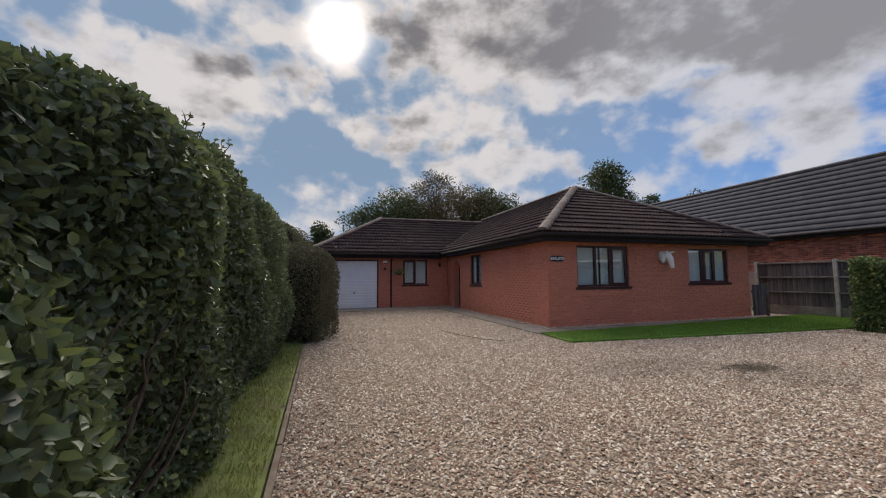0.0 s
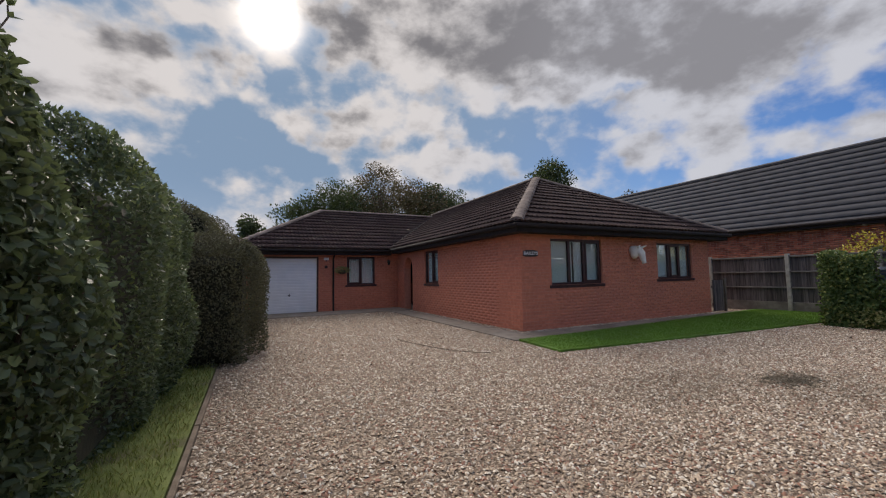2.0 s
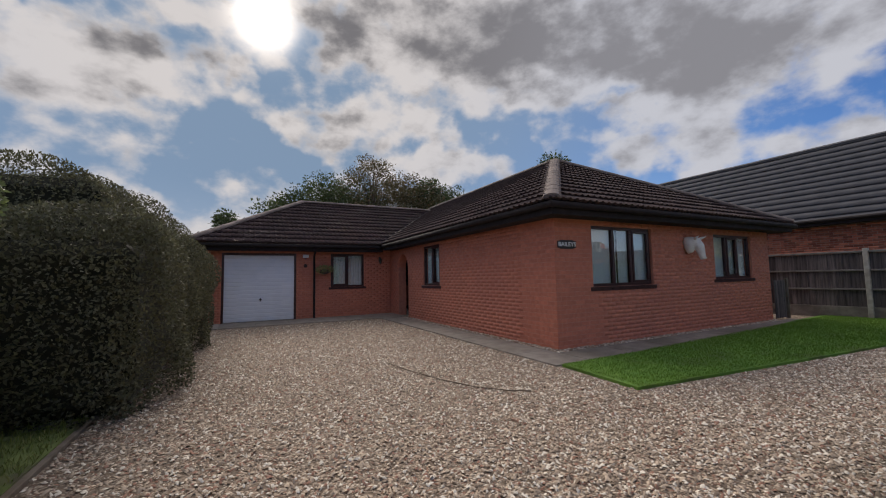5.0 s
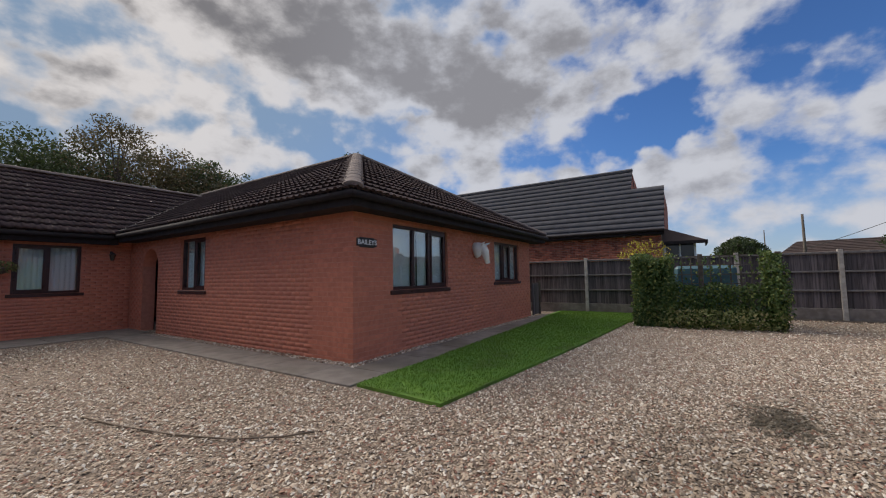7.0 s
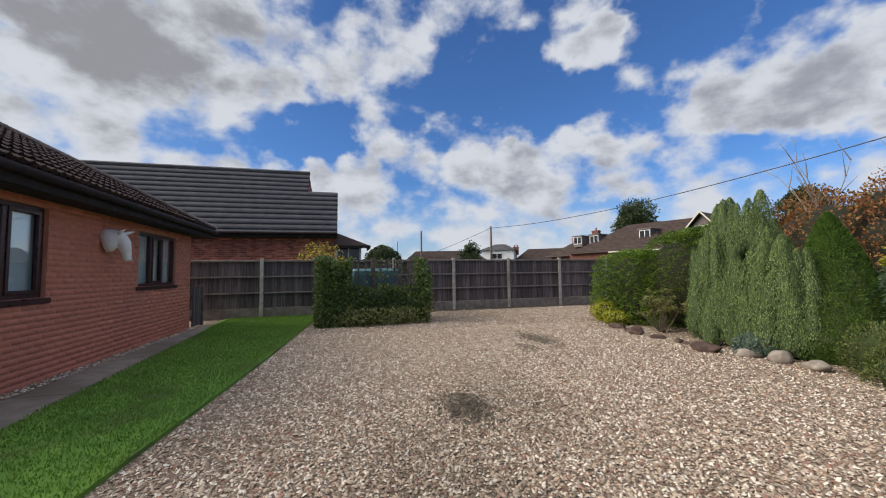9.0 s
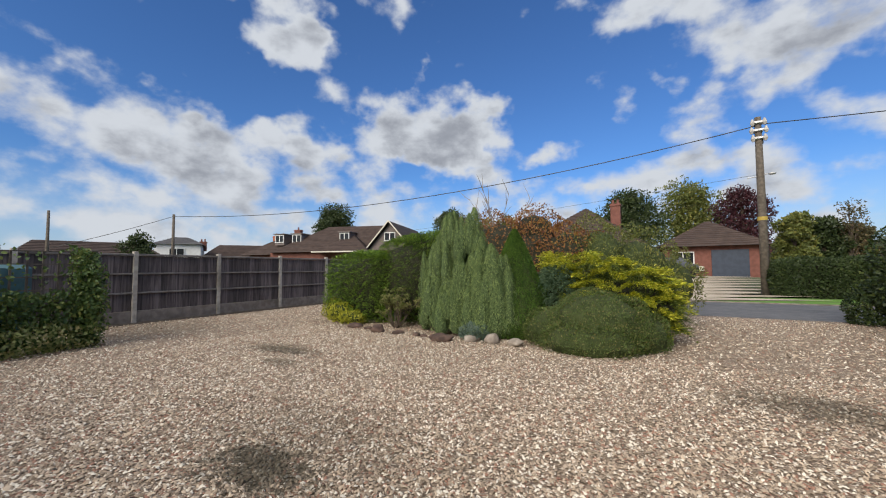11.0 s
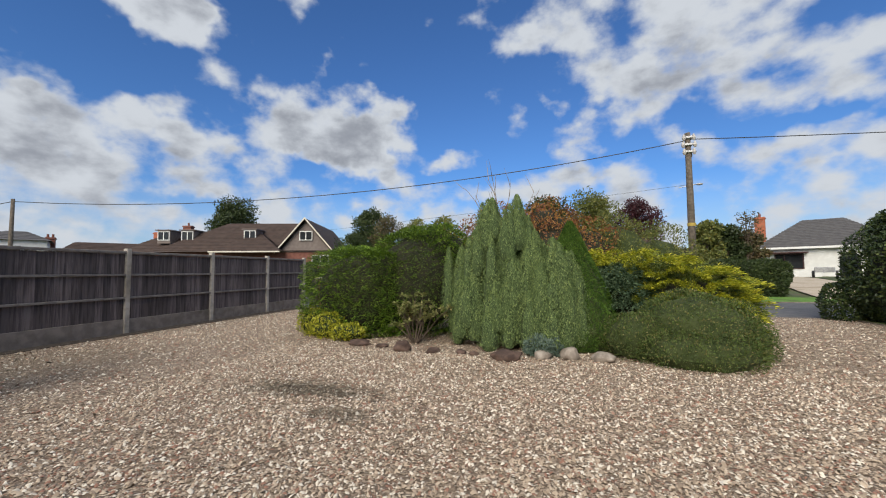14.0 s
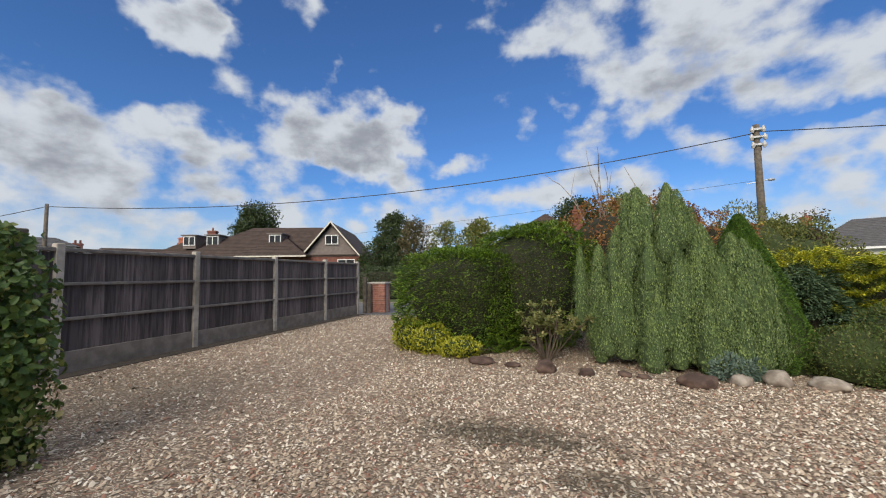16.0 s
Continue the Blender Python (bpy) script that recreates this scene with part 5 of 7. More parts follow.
def neighbour():
    h = thing("neighbour_house", (0, 0, 0), "large red brick house with a plain grey tiled roof", "house")
    x0, z0 = 12.75, 2.92
    sl = (6.1 - 2.95) / (15.5 - 12.69)
    part("wall", boxes((12.95, -3.3, -0.1, 18.0, 24.0, 3.0)), M_NMORTAR, h)
    bm = bmesh.new()
    for y, zt in ((-3.25, 5.0), (-2.0, 6.0)):
        q = [(12.95, y, 2.9), (12.95 + (zt - 2.95) / sl, y, zt), (15.5 + (6.1 - zt) / sl + 2.0, y, zt - 0.4), (18.0, y, 2.9)]
        poly(bm, q)
    bm.normal_update()
    bmesh.ops.solidify(bm, geom=bm.faces[:], thickness=0.1)
    part("gable", bm, M_NBRICK, h)
    # courses of flat tiles
    V, F = [], []
    tv = np.array([(0, 0, 0.03), (0, 1, 0.03), (1, 1, 0.008), (1, 0, 0.008), (0, 0, -0.01), (0, 1, -0.01)], float)
    courses = 13
    run = 15.5 - x0 + 0.05
    for k in range(courses):
        a, b = x0 - 0.12 + k * run / courses, x0 - 0.12 + (k + 1) * run / courses + 0.02
        za, zb = z0 + (a - x0) * sl, z0 + (b - x0) * sl
        ylo = -3.42 if za < 4.9 else -2.15
        y = ylo
        while y < 24:
            y2 = min(y + 0.62, 24.0)
            j = random.uniform(-0.002, 0.002)
            i = len(V)
            V += [(a - 0.02, y, za + 0.066 + j), (b, y, zb + 0.008), (b, y2 - 0.003, zb + 0.008), (a - 0.02, y2 - 0.003, za + 0.066 + j), (a + 0.05, y, za + 0.02), (a + 0.05, y2 - 0.003, za + 0.02)]
            F += [(i, i + 3, i + 2, i + 1), (i + 4, i + 5, i + 3, i)]
            y = y2
    raw("roof_tiles", V, F, M_SLATE, h, kind="stuff")
    bm = bmesh.new()
    poly(bm, [(x0, -3.4, z0 - 0.02), (14.6, -3.4, z0 + (14.6 - x0) * sl - 0.02), (14.6, -2.12, z0 + (14.6 - x0) * sl - 0.02), (15.5, -2.12, z0 + (15.5 - x0) * sl - 0.02), (15.5, 24, z0 + (15.5 - x0) * sl - 0.02), (x0, 24, z0 - 0.02)])
    poly(bm, [(15.5, -2.12, z0 + (15.5 - x0) * sl), (18.3, -2.12, z0), (18.3, 24, z0), (15.5, 24, z0 + (15.5 - x0) * sl)])
    part("roof_deck", bm, M_SLATE, h)
    bm = bmesh.new()
    tube(bm, [(15.5, -2.15, z0 + (15.5 - x0) * sl + 0.04), (15.5, 24, z0 + (15.5 - x0) * sl + 0.04)], 0.09, 6)
    part("ridge", bm, M_SLATE, h)
    part("fascia", boxes((12.60, -3.42, 2.74, 12.64, 24, 2.93), bevel=0.004), M_FASCIA, h)
    bm = bmesh.new()
    tube(bm, [(12.55, -3.42, 2.9), (12.55, 24, 2.9)], 0.055, 8)
    part("gutter", bm, M_FASCIA, h)
    part("soffit", boxes((12.645, -3.42, 2.74, 12.95, 24, 2.76)), M_FASCIA, h)
    v = thing("flue_outlet", (12.9, -2.0, 2.72), "small metal flue outlet under the eaves", "flue")
    bm = bmesh.new()
    tube(bm, [(0, 0, 0), (-0.2, 0, 0.02), (-0.24, 0, 0.14)], 0.04, 8)
    part("pipe", bm, M_GALV, v)
    # bricks seen above the fence
    V, F = [], []
    z = 1.45
    row = 0
    while z < 2.72:
        y = -3.29 - (0.1125 if row % 2 else 0)
        while y < 16:
            a, b = max(y, -3.29), y + 0.215
            i = len(V)
            jx = 12.95 - 0.008 - random.uniform(0, 0.003)
            V += [(jx, a, z), (jx, b, z), (jx, b, z + 0.065), (jx, a, z + 0.065), (12.95, a, z), (12.95, b, z), (12.95, b, z + 0.065), (12.95, a, z + 0.065)]
            F += [(i, i + 3, i + 2, i + 1), (i + 3, i + 7, i + 6, i + 2), (i, i + 1, i + 5, i + 4)]
            y += 0.225
        z += 0.075
        row += 1
    raw("bricks", V, F, M_NBRICK, h, kind="stuff")
    # bay at the street end
    bay = thing("bay_window", (13.35, -3.4, 0), "white framed bay window with a small tiled roof", "bay window")
    part("bay_wall", boxes((0.0, -1.0, 0, 1.4, 0.08, 1.35)), M_NBRICK, bay)
    part("frame", boxes((0.0, -1.0, 1.35, 0.07, -0.93, 2.45), (0.0, -0.5, 1.35, 0.05, -0.45, 2.45), (0.0, 0.0, 1.35, 0.07, 0.08, 2.45), (0.0, -0.93, 2.38, 0.07, 0.0, 2.45), (0.0, -1.0, 1.35, 1.4, 0.08, 1.42), bevel=0.004), M_WHITEPVC, bay)
    part("pane", boxes((0.03, -0.93, 1.42, 0.045, 0.0, 2.38)), M_CARG, bay)
    bm = bmesh.new()
    pts = [(-0.35, -1.35, 2.45), (1.6, -1.35, 2.45), (1.6, 0.08, 3.1), (0.15, 0.08, 3.05), (-0.35, 0.08, 2.45)]
    v = [bm.verts.new(p) for p in pts]
    bm.faces.new((v[0], v[1], v[2], v[3]))
    bm.faces.new((v[0], v[3], v[4]))
    part("bay_roof", bm, M_FARTILE, bay)
    part("bay_fascia", boxes((-0.36, -1.37, 2.34, -0.32, 0.08, 2.46), (-0.36, -1.37, 2.34, 1.6, -1.33, 2.46)), M_FASCIA, bay)


neighbour()

# ---- distant houses ----


def frame_window(parent, m, w, h, name="window", bars=2):
    win = part(name, boxes((0, -0.03, 0, w, 0.02, 0.07), (0, -0.03, h - 0.07, w, 0.02, h), *[(w * k / bars - 0.035 if 0 < k < bars else (0 if k == 0 else w - 0.07), -0.03, 0.07, w * k / bars + 0.035 if 0 < k < bars else (0.07 if k == 0 else w), 0.02, h - 0.07) for k in range(bars + 1)]), M_WHITEPVC, parent)
    win.matrix_basis = m
    part("pane", boxes((0.06, -0.01, 0.06, w - 0.06, 0.0, h - 0.06)), M_CARG, win)
    return win


def hip_roof(bm, x0, x1, y0, y1, ze, zr, inset=None):
    ym, k = (y0 + y1) / 2, (y1 - y0) / 2 if inset is None else inset
    if x1 - x0 < 2 * k:
        k = (x1 - x0) / 2
    a, b, c, d = [bm.verts.new(p) for p in ((x0, y0, ze), (x1, y0, ze), (x1, y1, ze), (x0, y1, ze))]
    e = bm.verts.new((x0 + k, ym, zr))
    f = bm.verts.new((x1 - k + 1e-3, ym, zr))
    for q in ((a, b, f, e), (b, c, f), (c, d, e, f), (d, a, e)):
        bm.faces.new(q)
    bm.faces.new((d, c, b, a))
    return bm


def roof_courses(x0, x1, y0, y1, ze, zr, inset=None):
    ym, k = (y0 + y1) / 2, (y1 - y0) / 2 if inset is None else inset
    if x1 - x0 < 2 * k:
        k = (x1 - x0) / 2
    bm = bmesh.new()
    # courses
    n = int((zr - ze) / 0.16)
    for j in range(1, n):
        t = j / n
        xa, xb, ya, yb, z = x0 + k * t, x1 - k * t, y0 + (ym - y0) * t, y1 - (y1 - ym) * t, ze + (zr - ze) * t
        for p, q in (((xa, ya), (xb, ya)), ((xa, yb), (xa, ya)), ((xb, ya), (xb, yb))):
            v = [bm.verts.new((*p, z + 0.05)), bm.verts.new((*q, z + 0.05)), bm.verts.new((*q, z - 0.02)), bm.verts.new((*p, z - 0.02))]
            out = 0.03
            dx, dy = (0, -out) if p[1] == q[1] else ((-out, 0) if p[0] == xa else (out, 0))
            for w in v:
                w.co.x += dx
                w.co.y += dy
            bm.faces.new(v)
    return bm


def add_roof(parent, mat_, *args):
    part("roof", hip_roof(bmesh.new(), *args), mat_, parent)
    part("tile_courses", roof_courses(*args), mat_, parent, kind="stuff")


def chimney(parent, x, y, z0, z1, w=0.6, mat_=None, pots=2):
    c = part("chimney", boxes((x - w / 2, y - 0.3, z0, x + w / 2, y + 0.3, z1), (x - w / 2 - 0.06, y - 0.36, z1 - 0.2, x + w / 2 + 0.06, y + 0.36, z1 - 0.08), bevel=0.01), mat_ or M_FARBRICK, parent)
    for k in range(pots):
        bm = bmesh.new()
        px = x + (k - (pots - 1) / 2) * w * 0.5
        tube(bm, [(px, y, z1), (px, y, z1 + 0.35)], [0.11, 0.09], 8)
        part("chimney_pot", bm, M_FARBRICK, c)


def dormer_house():
    # x: to the viewer's right, y: away
    h = thing("dormer_bungalow", (26.4, -39.9, 0), "bungalow with brown tiled roof, two white dormers and a clad gable", "house", rz=200)
    m = h
    part("wall", boxes((-15.4, -2.8, 0, -3.4, 4, 3.4)), M_FARBRICK, m)
    part("wall", boxes((-3.39, -3.2, 0, 2.7, 9, 3.3)), M_FARBRICK, m)
    part("wall", boxes((-19.0, -1.9, 0, -15.41, 3.6, 3.2)), M_FARBRICK, m)
    add_roof(m, M_FARTILE, -19.8, -9.0, -2.6, 5.2, 3.2, 5.75, 3.6)
    add_roof(m, M_FARTILE, -15.2, 2.9, -3.4, 6.6, 3.4, 6.85, 5.2)
    add_roof(m, M_FARTILE, -8.9, -2.1, -4.6, 2.6, 3.4, 5.5, 3.3)
    bm = bmesh.new()
    for s_ in (-1, 1):
        v = [bm.verts.new(p) for p in ((0, -3.7, 6.7), (2.9 * s_, -3.7, 3.25), (2.9 * s_, 9, 3.25), (0, 9, 6.7))]
        bm.faces.new(v)
    bm.normal_update()
    bmesh.ops.solidify(bm, geom=bm.faces[:], thickness=0.12)
    part("gable_roof", bm, M_FARTILE, m)
    bm = bmesh.new()
    poly(bm, [(-2.7, -3.25, 3.3), (2.7, -3.25, 3.3), (0, -3.25, 6.5)][::-1])
    bm.normal_update()
    bmesh.ops.solidify(bm, geom=bm.faces[:], thickness=-0.15)
    part("gable", bm, M_CLAD, m)
    bm = bmesh.new()
    for s_ in (-1, 1):
        v = [bm.verts.new(p) for p in ((0, -3.74, 6.64), (2.95 * s_, -3.74, 3.16), (2.95 * s_, -3.74, 3.34), (0, -3.74, 6.84))]
        bm.faces.new(v if s_ < 0 else v[::-1])
    bm.normal_update()
    bmesh.ops.solidify(bm, geom=bm.faces[:], thickness=0.05)
    part("bargeboard", bm, M_CREAM, m)
    part("fascia", boxes((-8.9, -4.7, 3.25, -2.1, -4.62, 3.38)), M_CREAM, m)
    frame_window(m, pose(-0.6, -3.4, 4.5), 1.3, 0.95)
    frame_window(m, pose(0.6, -3.22, 1.9), 1.7, 1.1)
    for x in (-15.2, -12.8, -6.1):
        d = part("dormer", boxes((x - 0.65, -1.3 if x < -10 else -2.0, 4.4, x + 0.65, 1.2, 5.75), (x - 0.8, -1.5 if x < -10 else -2.2, 5.75, x + 0.8, 1.6, 5.85)), M_CLAD, m)
        frame_window(m, pose(x - 0.6, -1.35 if x < -10 else -2.05, 4.72), 1.2, 0.95, bars=2)
    chimney(m, -14.9, 2.4, 4.0, 6.7, 0.9, pots=1)
    for x in (-17.9, -16.9):
        chimney(m, x, 2.0, 4.0, 5.9, 0.75, M_ORANGEB, pots=1)


def back_houses():
    a = thing("brown_roofed_house", (50, -39.5, 0), "distant house with brown roof and red chimney", "house", "distant houses", rz=216)
    part("wall", boxes((-8, -3, 0, 6, 4, 2.8)), M_FARBRICK, a)
    add_roof(a, M_FARTILE, -8.6, 6.6, -3.6, 4.6, 2.8, 4.8, 3.5)
    chimney(a, 0.5, 0, 3.6, 5.5, 1.5)
    b = thing("white_end_house", (53, -28, 0), "distant white house with low roof and chimney", "house", "distant houses", rz=240)
    part("wall", boxes((-2.4, -3, 0, 2.4, 4, 4.6)), M_RENDER, b)
    add_roof(b, M_SLATE, -2.7, 2.7, -3.4, 4.4, 4.6, 5.7, 2.0)
    frame_window(b, pose(-0.9, -3.06, 3.2), 1.6, 0.9)
    c = thing("long_roofed_house", (50.5, -35.5, 0), "distant low house with dark brown roof", "house", "distant houses", rz=235)
    part("wall", boxes((-5, -3, 0, 5, 4, 2.8)), M_FARBRICK, c)
    add_roof(c, M_FARTILE, -5.5, 5.5, -3.5, 4.5, 2.8, 4.9, 2.0)
    chimney(c, -5.4, 0, 4.0, 5.3, 0.8)
    d = thing("low_roofed_house", (46, -17, 0), "distant low house with weathered roof", "house", "distant houses", rz=258)
    part("wall", boxes((-5, -3, 0, 5, 4, 2.6)), M_FARBRICK, d)
    add_roof(d, M_FARTILE, -5.4, 5.4, -3.4, 4.4, 2.6, 4.2, 1.5)


def brick_houses():
    g = 0.5
    a = thing("hipped_brick_house", (4.6, -39.5, g), "brick house with dark hipped roof and tall chimney", "house", rz=180)
    part("wall", boxes((-4.2, -4.2, -0.3, 4.2, 4.2, 2.5)), M_FARBRICK, a)
    add_roof(a, M_FARTILE, -5.2, 5.2, -5.2, 5.2, 2.5, 6.2)
    chimney(a, 2.7, -1.8, 3.0, 6.1, 0.75)
    b = thing("brick_garage_house", (-4.6, -41.0, g), "low brick bungalow with navy garage door and white window", "house", rz=180)
    # its x runs to the viewer's right, its y away
    part("wall", boxes((-3.2, -2.0, -0.3, 3.2, 4, 2.45), (-6.0, 0.0, -0.3, -3.2, 3.0, 2.3)), M_FARBRICK, b)
    add_roof(b, M_FARTILE, -3.7, 3.7, -2.6, 4.5, 2.4, 4.6)
    part("parapet", boxes((-6.1, -0.1, 2.3, -3.2, 3.1, 2.42)), M_POST, b)
    part("garage_door", boxes((0.0, -2.05, -0.1, 2.3, -2.002, 2.1), bevel=0.01), M_NAVY, b)
    frame_window(b, pose(-2.6, -2.03, 1.05), 1.5, 0.95)
    frame_window(b, pose(-4.9, -0.03, 1.0), 1.1, 1.0, bars=1)
    part("box", boxes((-0.9, -2.2, 0.5, -0.5, -2.0, 0.85), bevel=0.01), M_CREAM, b)


def white_bungalow():
    g = 0.45
    h = thing("white_bungalow", (-21.9, -44.9, g + 0.1), "white rendered bungalow with grey hipped roof and arched doorway", "house", rz=153)
    part("wall", boxes((-4.6, 0, -0.4, 4.2, 8, 2.55)), M_RENDER, h)
    add_roof(h, M_SLATE, -5.1, 4.7, -0.5, 8.5, 2.55, 5.35, 3.5)
    part("fascia", boxes((-5.1, -0.55, 2.42, 4.7, -0.5, 2.6)), M_WHITEPVC, h)
    chimney(h, -4.6, 1.4, 2.0, 5.7, 0.8, M_ORANGEB, pots=1)
    # arched doorway, porch with dark window, second window
    bm = bmesh.new()
    pts = [(0.6, -0.03, -0.1), (1.85, -0.03, -0.1), (1.85, -0.03, 1.4)] + [(1.225 + 0.625 * math.cos(t), -0.03, 1.4 + 0.625 * math.sin(t)) for t in (math.pi * k / 10 for k in range(1, 10))] + [(0.6, -0.03, 1.4)]
    poly(bm, pts)
    bm.normal_update()
    bmesh.ops.solidify(bm, geom=bm.faces[:], thickness=0.03)
    part("arched_door", bm, M_CARG, h)
    frame_window(h, pose(3.1, -0.06, 0.8), 1.3, 1.2)
    part("awning", boxes((-3.9, -0.75, 2.02, -1.3, -0.002, 2.14), bevel=0.01), M_DARKPVC, h)
    w = part("window", boxes((-3.6, -0.07, 0.62, -1.6, 0.02, 0.70), (-3.6, -0.07, 1.92, -1.6, 0.02, 2.0), (-3.6, -0.07, 0.70, -3.5, 0.02, 1.92), (-2.95, -0.07, 0.70, -2.87, 0.02, 1.92), (-1.7, -0.07, 0.70, -1.6, 0.02, 1.92)), M_DARKPVC, h)
    part("pane", boxes((-3.5, -0.03, 0.70, -1.7, -0.02, 1.92)), M_CARG, w)
    part("low_wall", boxes((-4.7, -2.6, -0.4, -0.6, -2.4, 0.35), bevel=0.01), M_RENDER, h)


dormer_house()
back_houses()
brick_houses()
white_bungalow()


def car(name, m, mat_, label):
    c = thing(name, (0, 0, 0), label, "car")
    c.matrix_basis = m
    bm = bmesh.new()
    prof = [(-2.1, 0.35), (-2.15, 0.75), (-1.95, 0.95), (-1.2, 1.0), (-0.5, 1.45), (0.9, 1.5), (1.75, 1.05), (2.1, 0.95), (2.12, 0.4)]
    for x in (-0.86, 0.86):
        pass
    L = [bm.verts.new((-0.86 if z < 1.1 else -0.66, y, z)) for y, z in prof]
    R = [bm.verts.new((0.86 if z < 1.1 else 0.66, y, z)) for y, z in prof]
    n = len(prof)
    for k in range(n):
        j = (k + 1) % n
        bm.faces.new((L[k], L[j], R[j], R[k]))
    bm.faces.new(L[::-1])
    bm.faces.new(R)
    bmesh.ops.bevel(bm, geom=bm.edges[:], offset=0.05, segments=2, affect="EDGES")
    part("body", bm, mat_, c, smooth=False)
    part("windscreen", boxes((-0.58, 0.95, 1.10, 0.58, 1.72, 1.13)), M_CARG, c).rotation_euler = (0, 0, 0)
    for s_ in (-1, 1):
        bm = bmesh.new()
        q = [(0.80 * s_, -0.95, 1.06), (0.80 * s_, 1.35, 1.06), (0.69 * s_, 0.8, 1.42), (0.69 * s_, -0.4, 1.40)]
        bm.faces.new([bm.verts.new(p) for p in q])
        bm.normal_update()
        bmesh.ops.solidify(bm, geom=bm.faces[:], thickness=0.03)
        part("side_window", bm, M_CARG, c)
        part("tail_light", boxes((0.55 * s_ - 0.15, 2.08, 0.75, 0.55 * s_ + 0.15, 2.15, 0.9), bevel=0.01), M_FARBRICK, c)
        for y in (-1.35, 1.3):
            bm = bmesh.new()
            tube(bm, [(0.70 * s_, y, 0.32), (0.88 * s_, y, 0.32)], 0.32, 16)
            w = part("wheel", bm, M_BLACK, c)
            bm = bmesh.new()
            tube(bm, [(0.881 * s_, y, 0.32), (0.89 * s_, y, 0.32)], 0.2, 12)
            part("rim", bm, M_GALV, w)
    return c


car("parked_car", pose(-1.9, -35.5, gh(0, -35.5) - 0.0, 0, 0, 205), M_CARP, "black hatchback parked on the pale drive")


def trailer():
    t = thing("garden_trailer", (-17.0, -36.5, gh(0, -36.5)), "small low grey trailer standing on the drive", "trailer", rz=60)
    part("bed", boxes((-0.8, -0.5, 0.4, 0.8, 0.5, 0.75), bevel=0.03), M_GALV, t)
    bm = bmesh.new()
    tube(bm, [(0.8, 0, 0.42), (1.6, 0, 0.38)], 0.03, 6)
    part("drawbar", bm, M_GALV, t)
    for s_ in (-1, 1):
        bm = bmesh.new()
        tube(bm, [(0, s_ * 0.52, 0.26), (0, s_ * 0.66, 0.26)], 0.26, 14)
        part("wheel", bm, M_BLACK, t)


trailer()

# ---- poles and cables ----


def pole(name, x, y, top, r, label, fittings=True, lamp=False):
    p = thing(name, (x, y, 0), label, "utility pole", "wooden utility poles")
    bm = bmesh.new()
    tube(bm, [(0, 0, -0.1), (0, 0, top * 0.5), (0, 0, top)], [r * 1.25, r * 1.1, r * 0.85], 12)
    part("shaft", bm, M_TIMBER, p, smooth=True)
    if fittings:
        for k, (dz, l) in enumerate(((-0.25, 0.42), (-0.6, 0.5), (-0.95, 0.42))):
            part("crossarm", boxes((-l / 2, 0.10, top + dz - 0.05, l / 2, 0.20, top + dz + 0.05), (-0.16, -0.16, top + dz - 0.07, 0.16, 0.16, top + dz + 0.07), bevel=0.015), M_GALV, p)
            for s_ in (-1, 1):
                bm = bmesh.new()
                zz = top + dz
                tube(bm, [(s_ * l / 2, 0.18, zz - 0.16), (s_ * l / 2, 0.18, zz - 0.05), (s_ * l / 2, 0.18, zz + 0.03), (s_ * l / 2, 0.18, zz + 0.14)], [0.05, 0.09, 0.07, 0.03], 8)
                part("insulator", bm, M_CERAMIC, p)
        part("sleeve", boxes((-0.16, -0.05, top - 1.2, -0.1, 0.05, top - 0.85), bevel=0.01), M_BLACK, p)
        bm = bmesh.new()
        tube(bm, [(0, 0, 3.3), (0, 0, 3.45)], r * 1.28, 12)
        part("marker_band", bm, M_GOLDB, p)
    if lamp:
        bm = bmesh.new()
        tube(bm, [(0, 0, 5.2), (-0.15, 0.05, 5.30), (-0.28, 0.1, 5.31)], 0.025, 6)
        part("lamp_arm", bm, M_GALV, p)
        bm = bmesh.new()
        lumpy(bm, (-0.38, 0.12, 5.29), (0.15, 0.08, 0.06), 1, 0.02, 2)
        part("lamp_head", bm, M_GALV, p)
        bm = bmesh.new()
        tube(bm, [(0, 0, 5.25), (0.45, -0.1, 5.22)], 0.02, 6)
        part("bracket", bm, M_GALV, p)
    return p


def cable(name, a, b, sag, r=0.014, label="black overhead cable between poles"):
    a, b = Vector(a), Vector(b)
    bm = bmesh.new()
    pts = []
    for k in range(25):
        t = k / 24
        q = a.lerp(b, t)
        q.z -= sag * 4 * t * (1 - t)
        pts.append(q)
    tube(bm, pts, r, 5)
    return tagged(part(name, bm, M_WIRE), label, "cable", "overhead cables")


M_GOLDB = surface("dull_yellow_band", (0.4, 0.28, 0.05), (0.45, 0.33, 0.07), 9, 0.6)
pole("utility_pole", -5.5, -24.5, 7.86, 0.14, "tall wooden utility pole with insulators and a small street lamp", True, True)
pole("utility_pole", 31.6, -17.8, 5.75, 0.10, "distant wooden utility pole", False)
pole("utility_pole", 35.4, -11.6, 5.6, 0.09, "distant wooden utility pole", False)
pole("utility_pole", 45.7, -10.6, 5.4, 0.05, "distant thin wooden pole", False)
cable("cable", (-5.5, -24.5, 7.5), (31.6, -17.8, 5.6), 1.2, 0.022)
cable("cable", (-5.5, -24.5, 7.55), (-42, -31, 8.3), 0.35, 0.022)
cable("cable", (31.6, -17.8, 5.6), (35.4, -11.6, 2.9), 0.1, 0.02)
cable("cable", (-5.4, -24.4, 5.3), (40, -38, 5.0), 0.3, 0.008, "thin black service cable across the lane")

# ---- plants ----


